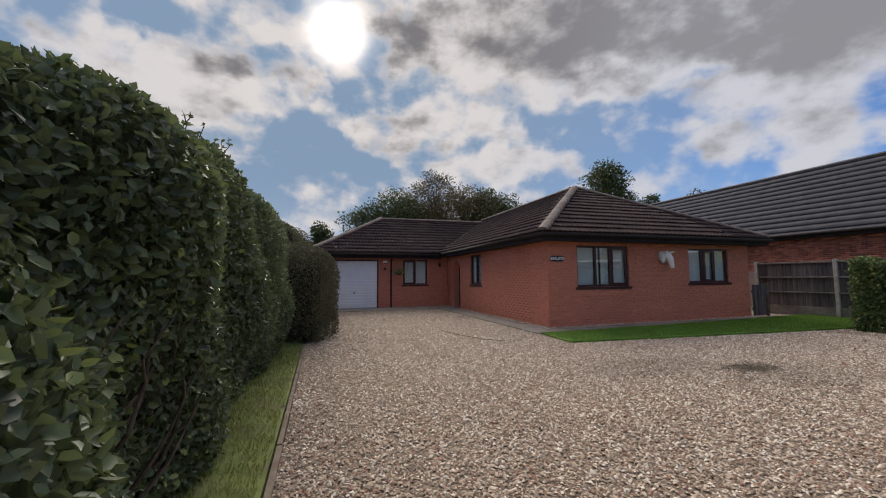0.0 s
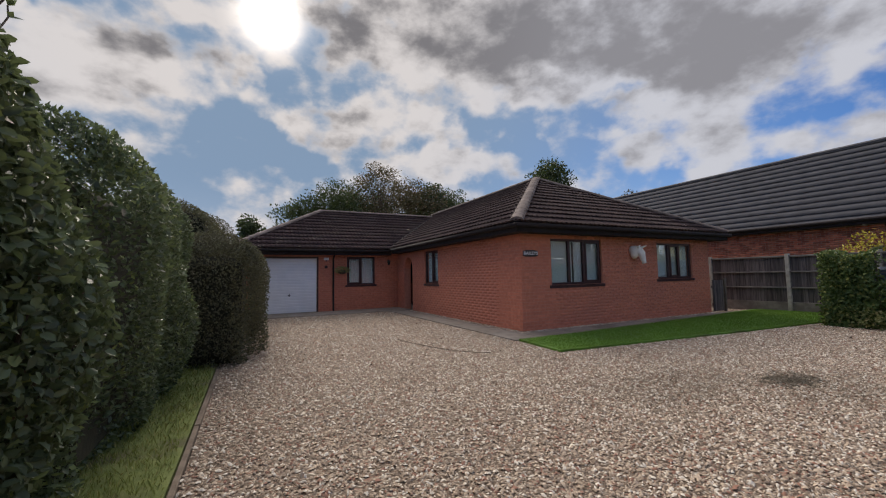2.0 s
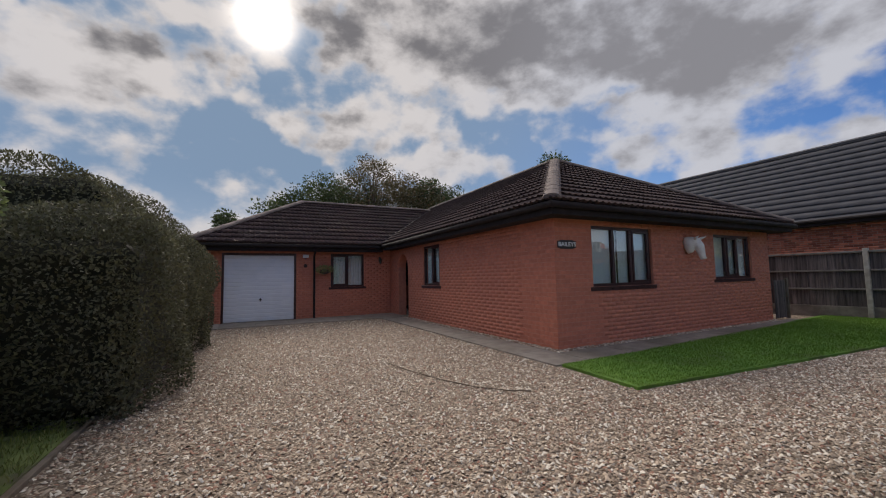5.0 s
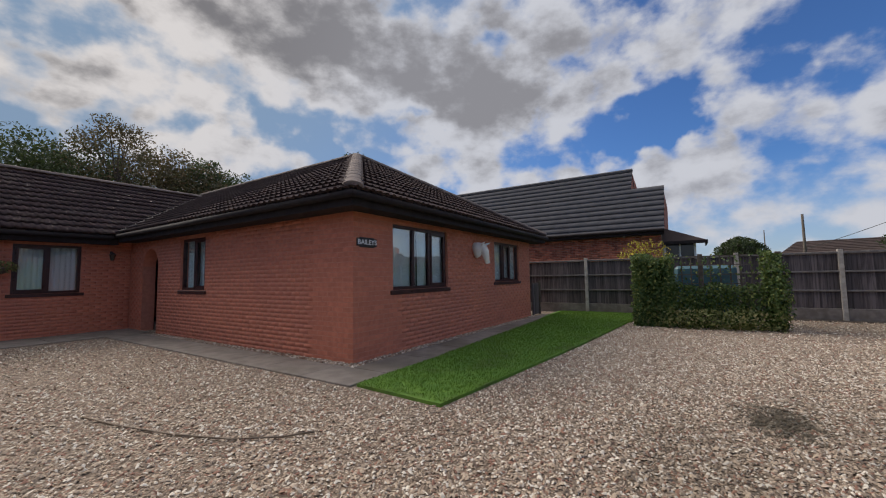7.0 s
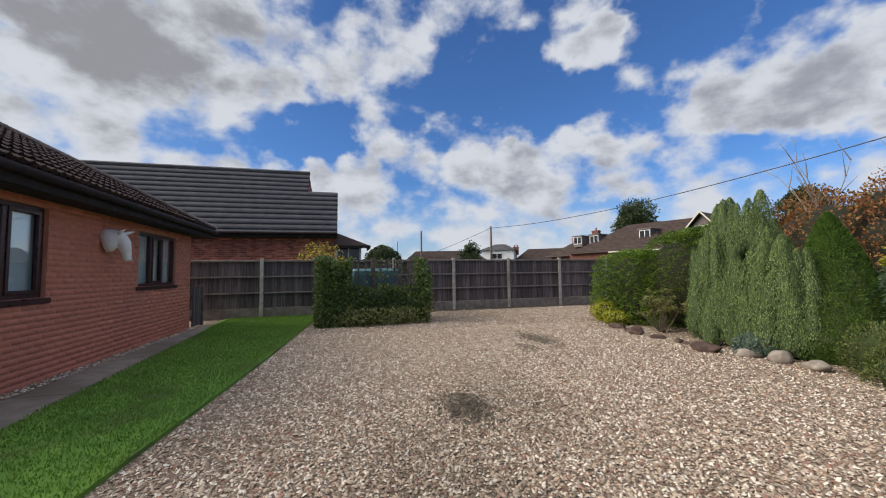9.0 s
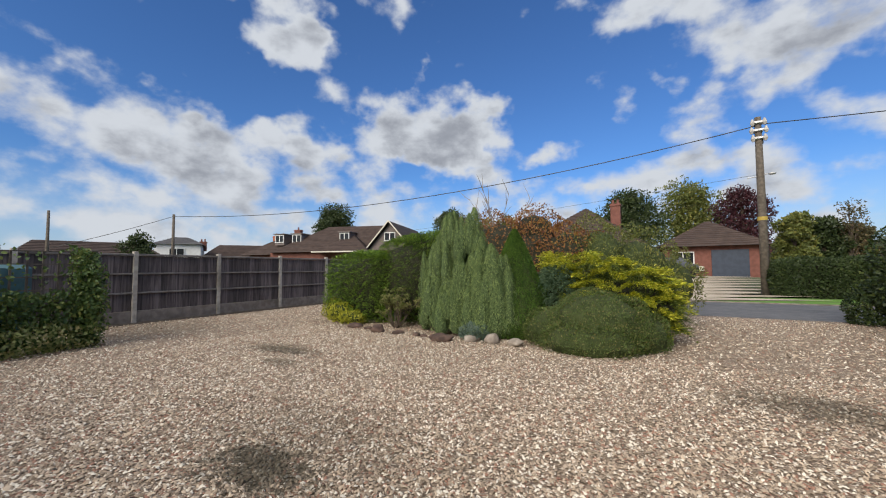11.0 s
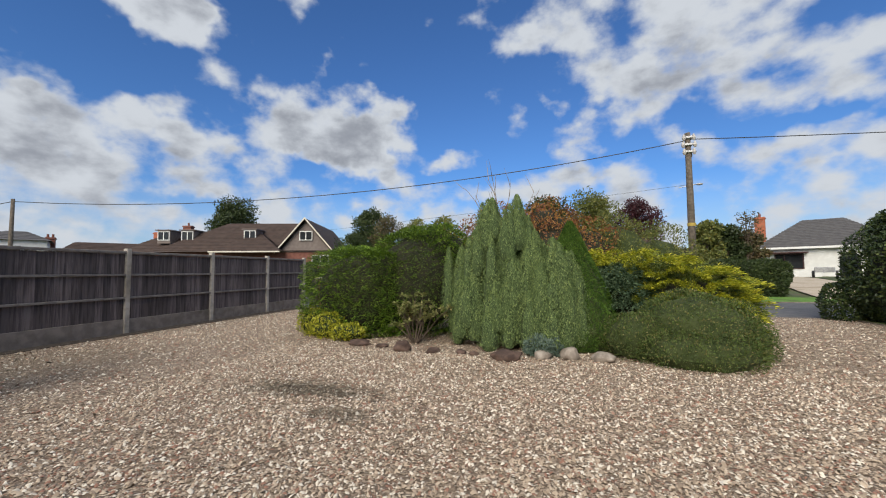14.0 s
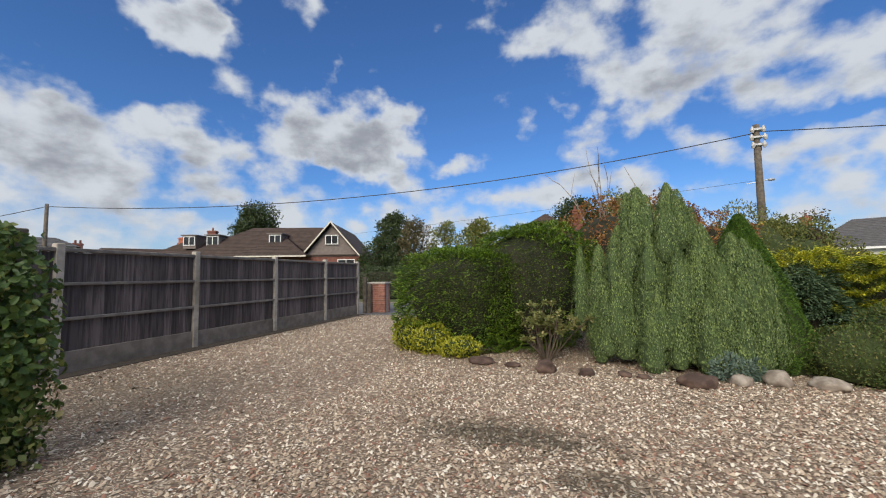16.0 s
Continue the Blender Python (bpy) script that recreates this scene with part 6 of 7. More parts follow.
def box_shell(n, x0, x1, y0, y1, z0, z1, seed=0, r=0.35, amp=0.07, faces=("x+", "x-", "y+", "y-", "top")):
    """Points and outward ways on a clipped hedge with rounded shoulders and an uneven face."""
    w = {"x+": (y1 - y0) * (z1 - z0), "x-": (y1 - y0) * (z1 - z0), "y+": (x1 - x0) * (z1 - z0), "y-": (x1 - x0) * (z1 - z0), "top": (x1 - x0) * (y1 - y0)}
    tot = sum(w[f] for f in faces)
    Ps, Ns = [], []
    for f in faces:
        m = int(n * w[f] / tot)
        a, b, c = rng.uniform(x0, x1, m), rng.uniform(y0, y1, m), rng.uniform(z0, z1, m)
        N = np.zeros((m, 3))
        if f == "x+": a[:] = x1; N[:, 0] = 1
        if f == "x-": a[:] = x0; N[:, 0] = -1
        if f == "y+": b[:] = y1; N[:, 1] = 1
        if f == "y-": b[:] = y0; N[:, 1] = -1
        if f == "top": c[:] = z1; N[:, 2] = 1
        P = np.stack([a, b, c], 1)
        # round the shoulders
        lo, hi = np.array([x0 + r, y0 + r, -9.0]), np.array([x1 - r, y1 - r, z1 - r])
        q = np.clip(P, lo, hi)
        d = P - q
        L = np.linalg.norm(d, axis=1, keepdims=True)
        edge = L[:, 0] > r
        P = np.where(edge[:, None], q + d / np.maximum(L, 1e-6) * r, P)
        N = np.where(edge[:, None], unit(d + 1e-9), N)
        bulge = amp * (np.sin(P[:, 1] * 1.9 + seed) * np.cos(P[:, 2] * 2.3 + seed) + 0.7 * np.sin(P[:, 1] * 4.3 + P[:, 2] * 3.1 + P[:, 0] * 3.3 + seed))
        P = P + N * bulge[:, None]
        Ps.append(P)
        Ns.append(N)
    return np.concatenate(Ps), np.concatenate(Ns)


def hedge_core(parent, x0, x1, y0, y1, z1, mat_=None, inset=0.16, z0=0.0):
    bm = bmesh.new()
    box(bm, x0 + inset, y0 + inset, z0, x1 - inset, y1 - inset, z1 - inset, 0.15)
    # solid block behind the leaves, its dark colour stands for shade inside the hedge
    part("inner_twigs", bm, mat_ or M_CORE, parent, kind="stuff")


def near_leaves(parent, P, D, N, length, width, mat_, count=300):
    """The nearest large leaves as objects on one shared mesh."""
    v = [(0, 0, 0), (0.30, 0.40, 0.09), (0.22, 0.75, 0.06), (0, 1, -0.03), (-0.22, 0.75, 0.06), (-0.30, 0.40, 0.09), (0, 0.42, -0.02)]
    me = bpy.data.meshes.new("leaf")
    me.from_pydata([(x * width / 0.6, y * length, z * length) for x, y, z in v], [], [(0, 1, 6), (1, 2, 6), (2, 3, 6), (3, 4, 6), (4, 5, 6), (5, 0, 6)])
    me.materials.append(mat_)
    for k in range(min(count, len(P))):
        d, n = Vector(D[k]), Vector(N[k])
        s = d.cross(n).normalized()
        u = s.cross(d)
        ob = new("leaf", me)
        ob.parent = parent
        f = random.uniform(0.7, 1.3)
        ob.matrix_basis = Matrix(((s.x * f, d.x * f, u.x * f, P[k][0]), (s.y * f, d.y * f, u.y * f, P[k][1]), (s.z * f, d.z * f, u.z * f, P[k][2]), (0, 0, 0, 1)))


def slope(y):
    """The first hedge is lower where the walk begins."""
    return 0.78 + 0.24 * np.clip((y + 7.4) / 3.4, 0, 1) + 0.2 * np.clip((-8.6 - y) / 1.0, 0, 1)


def hedges():
    # broad-leaved hedge that the walk begins beside
    h = thing("broadleaf_hedge", (0, 0, 0), "tall overgrown broad-leaved hedge with ivy and twigs beside the drive", "hedge")
    x0, x1, z1 = -8.2, -6.22, 2.55
    y0, y1 = -9.6, -4.3
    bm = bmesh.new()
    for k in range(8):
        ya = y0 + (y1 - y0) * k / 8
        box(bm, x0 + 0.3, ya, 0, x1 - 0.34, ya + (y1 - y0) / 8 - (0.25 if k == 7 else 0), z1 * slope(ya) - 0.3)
    # stepped solid filling, coloured dark as the shade behind the leaves
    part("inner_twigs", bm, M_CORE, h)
    P, N = box_shell(74000, x0, x1, y0, y1, 0.05, z1, 1, 0.55, 0.10, ("x+", "top", "y+"))
    P -= N * (rng.random(len(P)) ** 2 * 0.24)[:, None]
    P[:, 2] *= slope(P[:, 1])
    P[:, 0] -= np.clip(1.1 - P[:, 2], 0, 1.1) * 0.16
    D = ways(N, 0.35, -0.25, 0.65)
    Nl = unit(N + rng.normal(0, 0.45, N.shape))
    sel = np.argsort(np.linalg.norm(P - np.array([-5.6, -7.6, 1.5]), axis=1))[:5200][::15]
    sel = sel[np.linalg.norm(P[sel] - np.array([-5.63, -8.65, 1.3]), axis=1) > 0.8]
    near_leaves(h, P[sel] + N[sel] * 0.02, D[sel], Nl[sel], 0.046, 0.033, M_LEAFO)
    far_enough = np.linalg.norm(P - np.array([-5.63, -8.65, 1.3]), axis=1) > 0.75
    leaves("foliage", P[far_enough], D[far_enough], Nl[far_enough], 0.046, 0.031, L_HOLLY, h, oval=True)
    bm = bmesh.new()
    for k in range(46):
        y = random.uniform(y0 + 0.3, y1 - 0.2)
        z = random.uniform(0.15, 0.85)
        p = Vector((x1 - 0.25, y, z))
        pts = [p]
        for s_ in range(5):
            p = p + Vector((random.uniform(0.0, 0.09), random.uniform(-0.12, 0.12), random.uniform(0.05, 0.18)))
            p.x = min(p.x, x1 + 0.02)
            pts.append(p.copy())
        tube(bm, pts, [0.013, 0.011, 0.009, 0.007, 0.005, 0.003], 5)
    part("twigs", bm, M_BARK, h, kind="stuff")
    bm = bmesh.new()
    P2, D2, N2 = [], [], []
    for k in range(30):
        yy = random.uniform(-6.3, y1 - 0.1)
        p = Vector((random.uniform(-7.2, -6.5), yy, z1 * slope(yy) - 0.12))
        pts = [p.copy()]
        for s_ in range(4):
            p += Vector((random.uniform(-0.03, 0.05), random.uniform(-0.05, 0.06), random.uniform(0.04, 0.09)))
            pts.append(p.copy())
            for _ in range(3):
                P2.append(tuple(p)); D2.append((random.uniform(-1, 1), random.uniform(-1, 1), random.uniform(0, 0.8))); N2.append((random.uniform(-1, 1), random.uniform(-1, 1), 1))
        tube(bm, pts, 0.004, 4)
    part("top_shoots", bm, M_BARK, h, kind="stuff")
    leaves("shoot_leaves", np.array(P2), np.array(D2), np.array(N2), 0.045, 0.028, L_HOLLY, h)

    # hedge by the lane, the far end of the row
    e = thing("lane_hedge", (0, 0, 0), "tall dark green clipped hedge at the drive entrance", "hedge")
    hedge_core(e, -9.0, -6.1, -15.3, -9.7, 2.6, inset=0.25)
    P, N = box_shell(30000, -9.0, -6.1, -15.4, -9.6, 0.05, 2.6, 5, 0.7, 0.13, ("x+", "top", "y-"))
    P -= N * (rng.random(len(P)) ** 2 * 0.2)[:, None]
    leaves("foliage", P, ways(N, 0.4, -0.15, 0.7), unit(N + rng.normal(0, 0.5, N.shape)), 0.075, 0.045, L_LANE, e)
    bm = bmesh.new()
    lumpy(bm, (-6.75, -14.4, 1.0), (0.8, 1.0, 1.15), 4, 0.1, 2, flat=0.0)
    # filling of the rounded end, inner shade painted in
    part("inner_twigs", bm, M_CORE, e, kind="stuff")
    P, N = shell(13000, (-6.72, -14.35, 1.1), (1.12, 1.3, 1.38), seed=6, zmin=0.02, amp=0.07)
    leaves("rounded_end", P, ways(N, 0.4, -0.1, 0.7), unit(N + rng.normal(0, 0.4, N.shape)), 0.075, 0.045, L_LANE, e)
    P, N = shell(4000, (-5.9, -15.2, 0.38), (0.5, 0.5, 0.55), seed=3, zmin=0)
    leaves("low_growth", P, ways(N, 0.4, 0.1, 0.7), N, 0.07, 0.04, L_LANE, e)

    def clipped(name, label, x0, x1, y0, y1, z1, n, seed, lf, r=0.45, amp=0.08, size=0.04, faces=("x+", "top", "y-", "y+")):
        t = thing(name, (0, 0, 0), label, "hedge")
        hedge_core(t, x0, x1, y0, y1, z1, inset=0.3)
        P, N = box_shell(n, x0, x1, y0, y1, 0.03, z1, seed, r, amp, faces)
        P -= N * (rng.random(len(P)) ** 2 * 0.14)[:, None]
        P[:, 0] -= np.clip(0.9 - P[:, 2], 0, 0.9) * (0.28 if x1 < -6.1 else 0.12)
        leaves("foliage", P, ways(N, 0.5, 0.1, 0.8), unit(N + rng.normal(0, 0.5, N.shape)), size, size * 0.55, lf, t)
        return t
    clipped("clipped_hedge", "tall clipped hedge with small leaves beside the drive", -8.2, -6.18, -4.2, -0.9, 2.32, 52000, 2, L_HOLLY, 0.5, 0.10, 0.045)
    clipped("rounded_hedge", "rounded dark clipped hedge near the garage", -7.3, -5.34, -0.5, 6.0, 1.98, 64000, 3, L_HEDGE, 0.6, 0.12, 0.042)
    clipped("tall_hedge", "taller rounded hedge behind, near the garage", -9.0, -6.0, 0.8, 7.7, 2.85, 60000, 4, L_HEDGE, 0.9, 0.14, 0.042)


M_LEAFO = surface("broad_leaf_single", (0.05, 0.075, 0.032), (0.10, 0.14, 0.055), 3, 0.65, 0.05, 60, per="object", spread=0.5)
hedges()


def blob_bush(name, label, masses, lf, core, n, length, width, out=0.5, up=0.4, spread=0.6, category="shrub", power=2.2, amp=0.08, zmin=0.02, flatten=1.0, group="", depth=0.14, freq=2.0, corek=0.86, parent=None):
    """A bush of several rounded masses: (centre, radii)."""
    t = parent or thing(name, (0, 0, 0), label, category, group)
    bm = bmesh.new()
    tot = sum(r[0] * r[2] + r[1] * r[2] + r[0] * r[1] for _, r in masses)
    Ps, Ns = [], []
    for k, (c, r) in enumerate(masses):
        lumpy(bm, c, tuple(q * corek for q in r), k + 1, 0.05, 2, flat=0.0)
        P, N = shell(int(n * (r[0] * r[2] + r[1] * r[2] + r[0] * r[1]) / tot), c, r, power, amp, freq, zmin, depth, seed=k * 1.7)
        # leave out what lies inside another mass
        ok = np.ones(len(P), bool)
        for j, (c2, r2) in enumerate(masses):
            if j != k:
                ok &= (((P - np.array(c2)) / np.array(r2)) ** 2).sum(1) > 0.72
        Ps.append(P[ok])
        Ns.append(N[ok])
    # solid masses that stop the view through, painted as inner shade
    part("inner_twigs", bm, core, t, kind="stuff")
    P, N = np.concatenate(Ps), np.concatenate(Ns)
    leaves("foliage", P, ways(N, out, up, spread, flatten), unit(N + rng.normal(0, 0.4, N.shape)), length, width, lf, t)
    return t


def spires(name, label, spikes, lf, n, length, width, category="conifer", parent=None, part_name="foliage"):
    """Upright plumes, each a pointed column: (x, y, z0, height, radius)."""
    t = parent or thing(name, (0, 0, 0), label, category)
    bm = bmesh.new()
    spikes = [(x, y, z0, h, r * 0.86) for x, y, z0, h, r in spikes]
    tot = sum(h * r for *_, h, r in spikes)
    Ps, Ns = [], []
    for x, y, z0, h, r in spikes:
        m = int(n * h * r / tot)
        u = rng.random(m) ** 0.9
        a = rng.uniform(0, 6.283, m)
        prof = np.minimum(1.0, (1 - u) ** 0.60 * 1.2) * np.minimum(1.0, 0.45 + u * 4)
        ph = x * 7 + y * 3
        lump = 1 + 0.11 * np.sin(a * 5 + u * 5 + ph) + 0.09 * np.sin(a * 11 - u * 9 + ph) + 0.06 * np.sin(u * 38 + a * 9 + ph)
        rr = r * prof * lump * (1 - 0.18 * rng.random(m) ** 2)
        Ps.append(np.stack([x + rr * np.cos(a), y + rr * np.sin(a), z0 + u * h], 1))
        Ns.append(np.stack([np.cos(a), np.sin(a), np.full(m, 0.15 + 0.0)], 1))
        tube(bm, [(x, y, z0), (x, y, z0 + h * 0.15), (x, y, z0 + h * 0.6), (x, y, z0 + h * 0.85)], [r * 0.4, r * 0.66, r * 0.55, r * 0.06], 8)
    # solid tubes in the plumes, shade between sprigs put into their colour
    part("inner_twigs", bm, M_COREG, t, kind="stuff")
    P, N = np.concatenate(Ps), np.concatenate(Ns)
    leaves(part_name, P, ways(N, 0.22, 1.0, 0.17), unit(N + rng.normal(0, 0.22, N.shape)), length, width, lf, t)
    return t


def sprays(name, label, layers, lf, n, length, width, ring=0.0, parent=None, droop=-0.1, part_name="foliage", spread=0.35, category="conifer", wob=0.05):
    """Flat fans of foliage in tiers: layers are (centre, radii) discs with fingered edges."""
    t = parent or thing(name, (0, 0, 0), label, category)
    tot = sum(r[0] * r[1] for _, r in layers)
    Ps, Ds = [], []
    for k, (c, r) in enumerate(layers):
        m = int(n * r[0] * r[1] / tot)
        a = rng.uniform(0, 6.283, m)
        fing = 0.90 + 0.10 * np.sin(a * 9 + k * 2.1) + 0.09 * np.sin(a * 17 + k) + 0.06 * np.sin(a * 31 + 2 * k)
        q = np.sqrt(rng.uniform(ring ** 2, 1.0, m)) * fing
        z = c[2] + r[2] * (0.6 - q ** 2) + wob * np.sin(a * 7 + q * 6 + k * 2.4) + 0.5 * wob * np.sin(a * 17 - k * 1.7) + rng.normal(0, 0.36 * wob, m)
        Ps.append(np.stack([c[0] + r[0] * q * np.cos(a), c[1] + r[1] * q * np.sin(a), z], 1))
        Ds.append(np.stack([np.cos(a), np.sin(a), np.full(m, droop)], 1))
    P, D = np.concatenate(Ps), np.concatenate(Ds)
    ok = P[:, 2] > 0.03
    P, D = P[ok], D[ok]
    D = unit(D + rng.normal(0, spread, D.shape))
    N = unit(np.array([0, 0, 1.0]) + rng.normal(0, 0.5, D.shape))
    leaves(part_name, P, D, N, length, width, lf, t)
    return t


def limbs(bm, base, n, height, spread, r=0.02, steps=5, seed=0):
    """Bare branches that fork up from a base; returns the tips."""
    rnd = random.Random(seed)
    tips = []
    for k in range(n):
        p = Vector(base)
        d = Vector((rnd.uniform(-spread, spread), rnd.uniform(-spread, spread), 1)).normalized()
        pts = [p.copy()]
        for s_ in range(steps):
            d = (d + Vector((rnd.uniform(-0.25, 0.25), rnd.uniform(-0.25, 0.25), rnd.uniform(-0.05, 0.15)))).normalized()
            p = p + d * height / steps
            pts.append(p.copy())
            if s_ >= 1:
                q, dd = p.copy(), (d + Vector((rnd.uniform(-0.9, 0.9), rnd.uniform(-0.9, 0.9), 0.1))).normalized()
                sub = [q.copy()]
                for _ in range(3):
                    dd = (dd + Vector((rnd.uniform(-0.2, 0.2), rnd.uniform(-0.2, 0.2), 0.1))).normalized()
                    q = q + dd * height / steps * 0.45
                    sub.append(q.copy())
                tube(bm, sub, [r * 0.45, r * 0.35, r * 0.25, r * 0.12], 4)
                tips += sub[1:]
        tube(bm, pts, [r * (1 - 0.8 * i / steps) for i in range(steps + 1)], 5)
        tips += pts[2:]
    return tips


def island():
    # dark yew-like conifer with feathered tiers
    t = thing("spreading_conifer", (0, 0, 0), "dense dark green conifer with feathery layered sprays", "conifer")
    bm = bmesh.new()
    for k, (c, r, n_, pw) in enumerate((((4.62, -10.75, 0.80), (1.12, 0.78, 0.92), 52000, 3.4), ((3.55, -10.95, 0.98), (1.05, 0.80, 1.10), 34000, 2.6), ((3.35, -11.35, 1.45), (1.05, 0.70, 0.78), 22000, 2.2))):
        lumpy(bm, c, tuple(q * 0.86 for q in r), k + 1, 0.06, 3, flat=0.0)
        P, N = shell(n_, c, r, pw, 0.05, 2.0, 0.03, 0.10, seed=k * 1.7)
        tier = P[:, 2] * 30 + 2.2 * np.sin(P[:, 0] * 3.1 + k) + 1.6 * np.sin(P[:, 0] * 7.3 + P[:, 1] * 5.0) + 1.1 * np.sin(P[:, 0] * 17.0 + P[:, 2] * 4)
        P += N * ((0.055 * np.sin(tier) + 0.03 * np.sin(P[:, 0] * 23 + P[:, 2] * 9)) * np.sqrt(np.clip(1 - N[:, 2] ** 2, 0.15, 1)))[:, None]
        D = unit(N * [1.0, 1.0, 0.25] + np.array([0.25, 0.0, 0.02]) + rng.normal(0, 0.28, N.shape))
        leaves("layered_sprays", P, D, unit(N * 0.5 + np.array([0, 0, 0.9]) + rng.normal(0, 0.35, N.shape)), 0.055, 0.015, L_YEW, t)
    # solid lumps behind the sprays, coloured dark for the shade between tiers
    part("inner_twigs", bm, M_CORE, t, kind="stuff")
    P, D = [], []
    rs = random.Random(8)
    for k in range(34):
        a, x = rs.uniform(0.15, 0.6), rs.uniform(2.5, 5.4)
        z0 = 1.6 if x > 4.4 else 2.05
        p = Vector((x, -10.9 - (0.3 if x < 4.4 else 0), z0 - 0.12))
        d = Vector((rs.choice((-1, 1)) * rs.uniform(0.4, 1), rs.uniform(-0.2, 0.6), a)).normalized()
        for q in range(60):
            P.append(tuple(p + d * rs.uniform(0, 0.42) + Vector((0, 0, rs.uniform(-0.02, 0.02)))))
            side = d.cross(Vector((0, 0, 1))) * rs.choice((-0.8, 0.8))
            D.append(tuple(d + side))
    leaves("feathered_tips", np.array(P), np.array(D), unit(np.array([0, 0, 1.0]) + rng.normal(0, 0.3, (len(P), 3))), 0.06, 0.015, L_YEW, t)
    blob_bush("yellow_ground_shrub", "small bright yellow-green shrub at the edge of the gravel", [((5.38, -10.22, 0.24), (0.32, 0.26, 0.28)), ((4.95, -9.98, 0.22), (0.34, 0.25, 0.24)), ((4.45, -9.85, 0.14), (0.36, 0.22, 0.16)), ((5.6, -10.5, 0.2), (0.22, 0.25, 0.24))], L_YELLOWG, M_COREY, 6500, 0.045, 0.024, 0.5, 0.5, 0.6, amp=0.14)
    # open shrub with visible stems
    s = thing("open_shrub", (0, 0, 0), "open shrub with pale leaf rosettes on bare twisted stems", "shrub")
    bm = bmesh.new()
    rs = random.Random(12)
    T = []
    for k in range(17):
        a = k * 2.4
        lean = rs.uniform(0.15, 0.62)
        top = Vector((3.12 + lean * math.cos(a), -9.86 + 0.7 * lean * math.sin(a), rs.uniform(0.45, 0.92) - 0.25 * lean))
        b0 = Vector((3.12 + 0.04 * math.cos(a), -9.86 + 0.04 * math.sin(a), 0))
        pts = [b0, b0.lerp(top, 0.3) + Vector((rs.uniform(-0.04, 0.04), rs.uniform(-0.04, 0.04), 0.03)), b0.lerp(top, 0.65) + Vector((rs.uniform(-0.06, 0.06), rs.uniform(-0.05, 0.05), 0.02)), top]
        tube(bm, pts, [0.013, 0.010, 0.008, 0.005], 5)
        T.append(tuple(top))
        for _ in range(2):
            q = pts[2] + Vector((rs.uniform(-0.16, 0.16), rs.uniform(-0.12, 0.12), rs.uniform(0.04, 0.16)))
            tube(bm, [pts[2], (pts[2] + q) / 2 + Vector((0, 0, 0.01)), q], [0.006, 0.005, 0.004], 4)
            T.append(tuple(q))
    part("stem", bm, M_BARK, s)
    P = np.repeat(np.array(T), 26, 0)
    D = unit(rng.normal(0, 1, P.shape) * [1, 1, 0.45] + [0, 0, 0.25])
    P = P + D * 0.012
    leaves("foliage", P, D, unit(rng.normal(0, 0.3, P.shape) + [0, 0, 1]), 0.065, 0.030, L_SHRUB, s, oval=True)
    # blue-green cypress of many plumes
    rnd = random.Random(4)
    sp = [(1.38, -10.28, 0.05, 2.50, 0.50), (1.79, -10.14, 0.05, 2.44, 0.50), (1.58, -9.96, 0.1, 1.80, 0.46), (2.08, -10.04, 0.1, 1.84, 0.42), (2.34, -10.12, 0.15, 1.52, 0.34), (2.60, -10.20, 0.42, 1.24, 0.19)]
    sp += [(1.08, -10.05, 0.05, 1.78, 0.50), (0.80, -9.80, 0.02, 1.72, 0.54), (0.62, -9.66, 0.05, 1.30, 0.34), (0.98, -9.62, 0.02, 1.32, 0.38), (1.20, -9.76, 0.1, 1.46, 0.38)]
    sp += [(1.44, -9.72, 0.1, 1.30, 0.34), (1.74, -9.80, 0.1, 1.46, 0.38), (2.06, -9.86, 0.1, 1.24, 0.34), (2.30, -9.98, 0.08, 1.10, 0.30), (1.16, -9.54, 0.02, 0.90, 0.28), (1.78, -9.56, 0.0, 0.68, 0.27), (1.48, -9.62, 0.05, 0.84, 0.22), (0.84, -9.48, 0.02, 0.80, 0.26)]
    t = spires("plumed_cypress", "blue-green cypress bush of many upright pointed plumes", [(x, y, z, h, r * 0.86) for x, y, z, h, r in sp], L_CYP, 90000, 0.032, 0.0135)
    small = []
    for k in range(85):
        h = rnd.uniform(0.45, 0.85)
        right = k % 3 == 0
        cx, cy, wide, tall = (0.80, -9.80, 0.50, 1.75) if right else (1.62, -10.08, 0.98, 2.50)
        z0 = rnd.uniform(0.0, tall - h * 1.05)
        zm = (z0 + h * 0.45) / tall
        w = wide * max(0.0, 1 - zm ** 2.0) * (0.84 + 0.4 * min(zm, 0.4))
        a = rnd.uniform(-0.35, math.pi + 0.35)
        small.append((cx + w * 0.93 * math.cos(a), cy + (0.55 if not right else 0.6) * w * math.sin(a), z0, h, rnd.uniform(0.15, 0.21)))
    spires("", "", small, L_CYP, 90000, 0.030, 0.0125, parent=t, part_name="side_growth")
    P, N = shell(2600, (0.98, -9.38, 0.13), (0.24, 0.13, 0.14), amp=0.2, zmin=0.02)
    leaves("juvenile_sprays", P, ways(N, 0.9, 0.3, 0.5), N, 0.05, 0.018, L_CYPB, t, label="grey-blue sprays low on the bush")
    # clipped-looking cone
    t = thing("dwarf_spruce", (0, 0, 0), "smooth bright green conical dwarf spruce", "conifer")
    bm = bmesh.new()
    tube(bm, [(0.52, -10.3, 0), (0.52, -10.3, 0.3), (0.52, -10.3, 1.0), (0.52, -10.3, 1.85)], [0.6, 0.70, 0.46, 0.03], 16)
    # solid cone behind the needles, inner shade put into its colour
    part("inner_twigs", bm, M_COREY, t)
    m = 50000
    u, a = rng.random(m) ** 1.25, rng.uniform(0, 6.283, m)
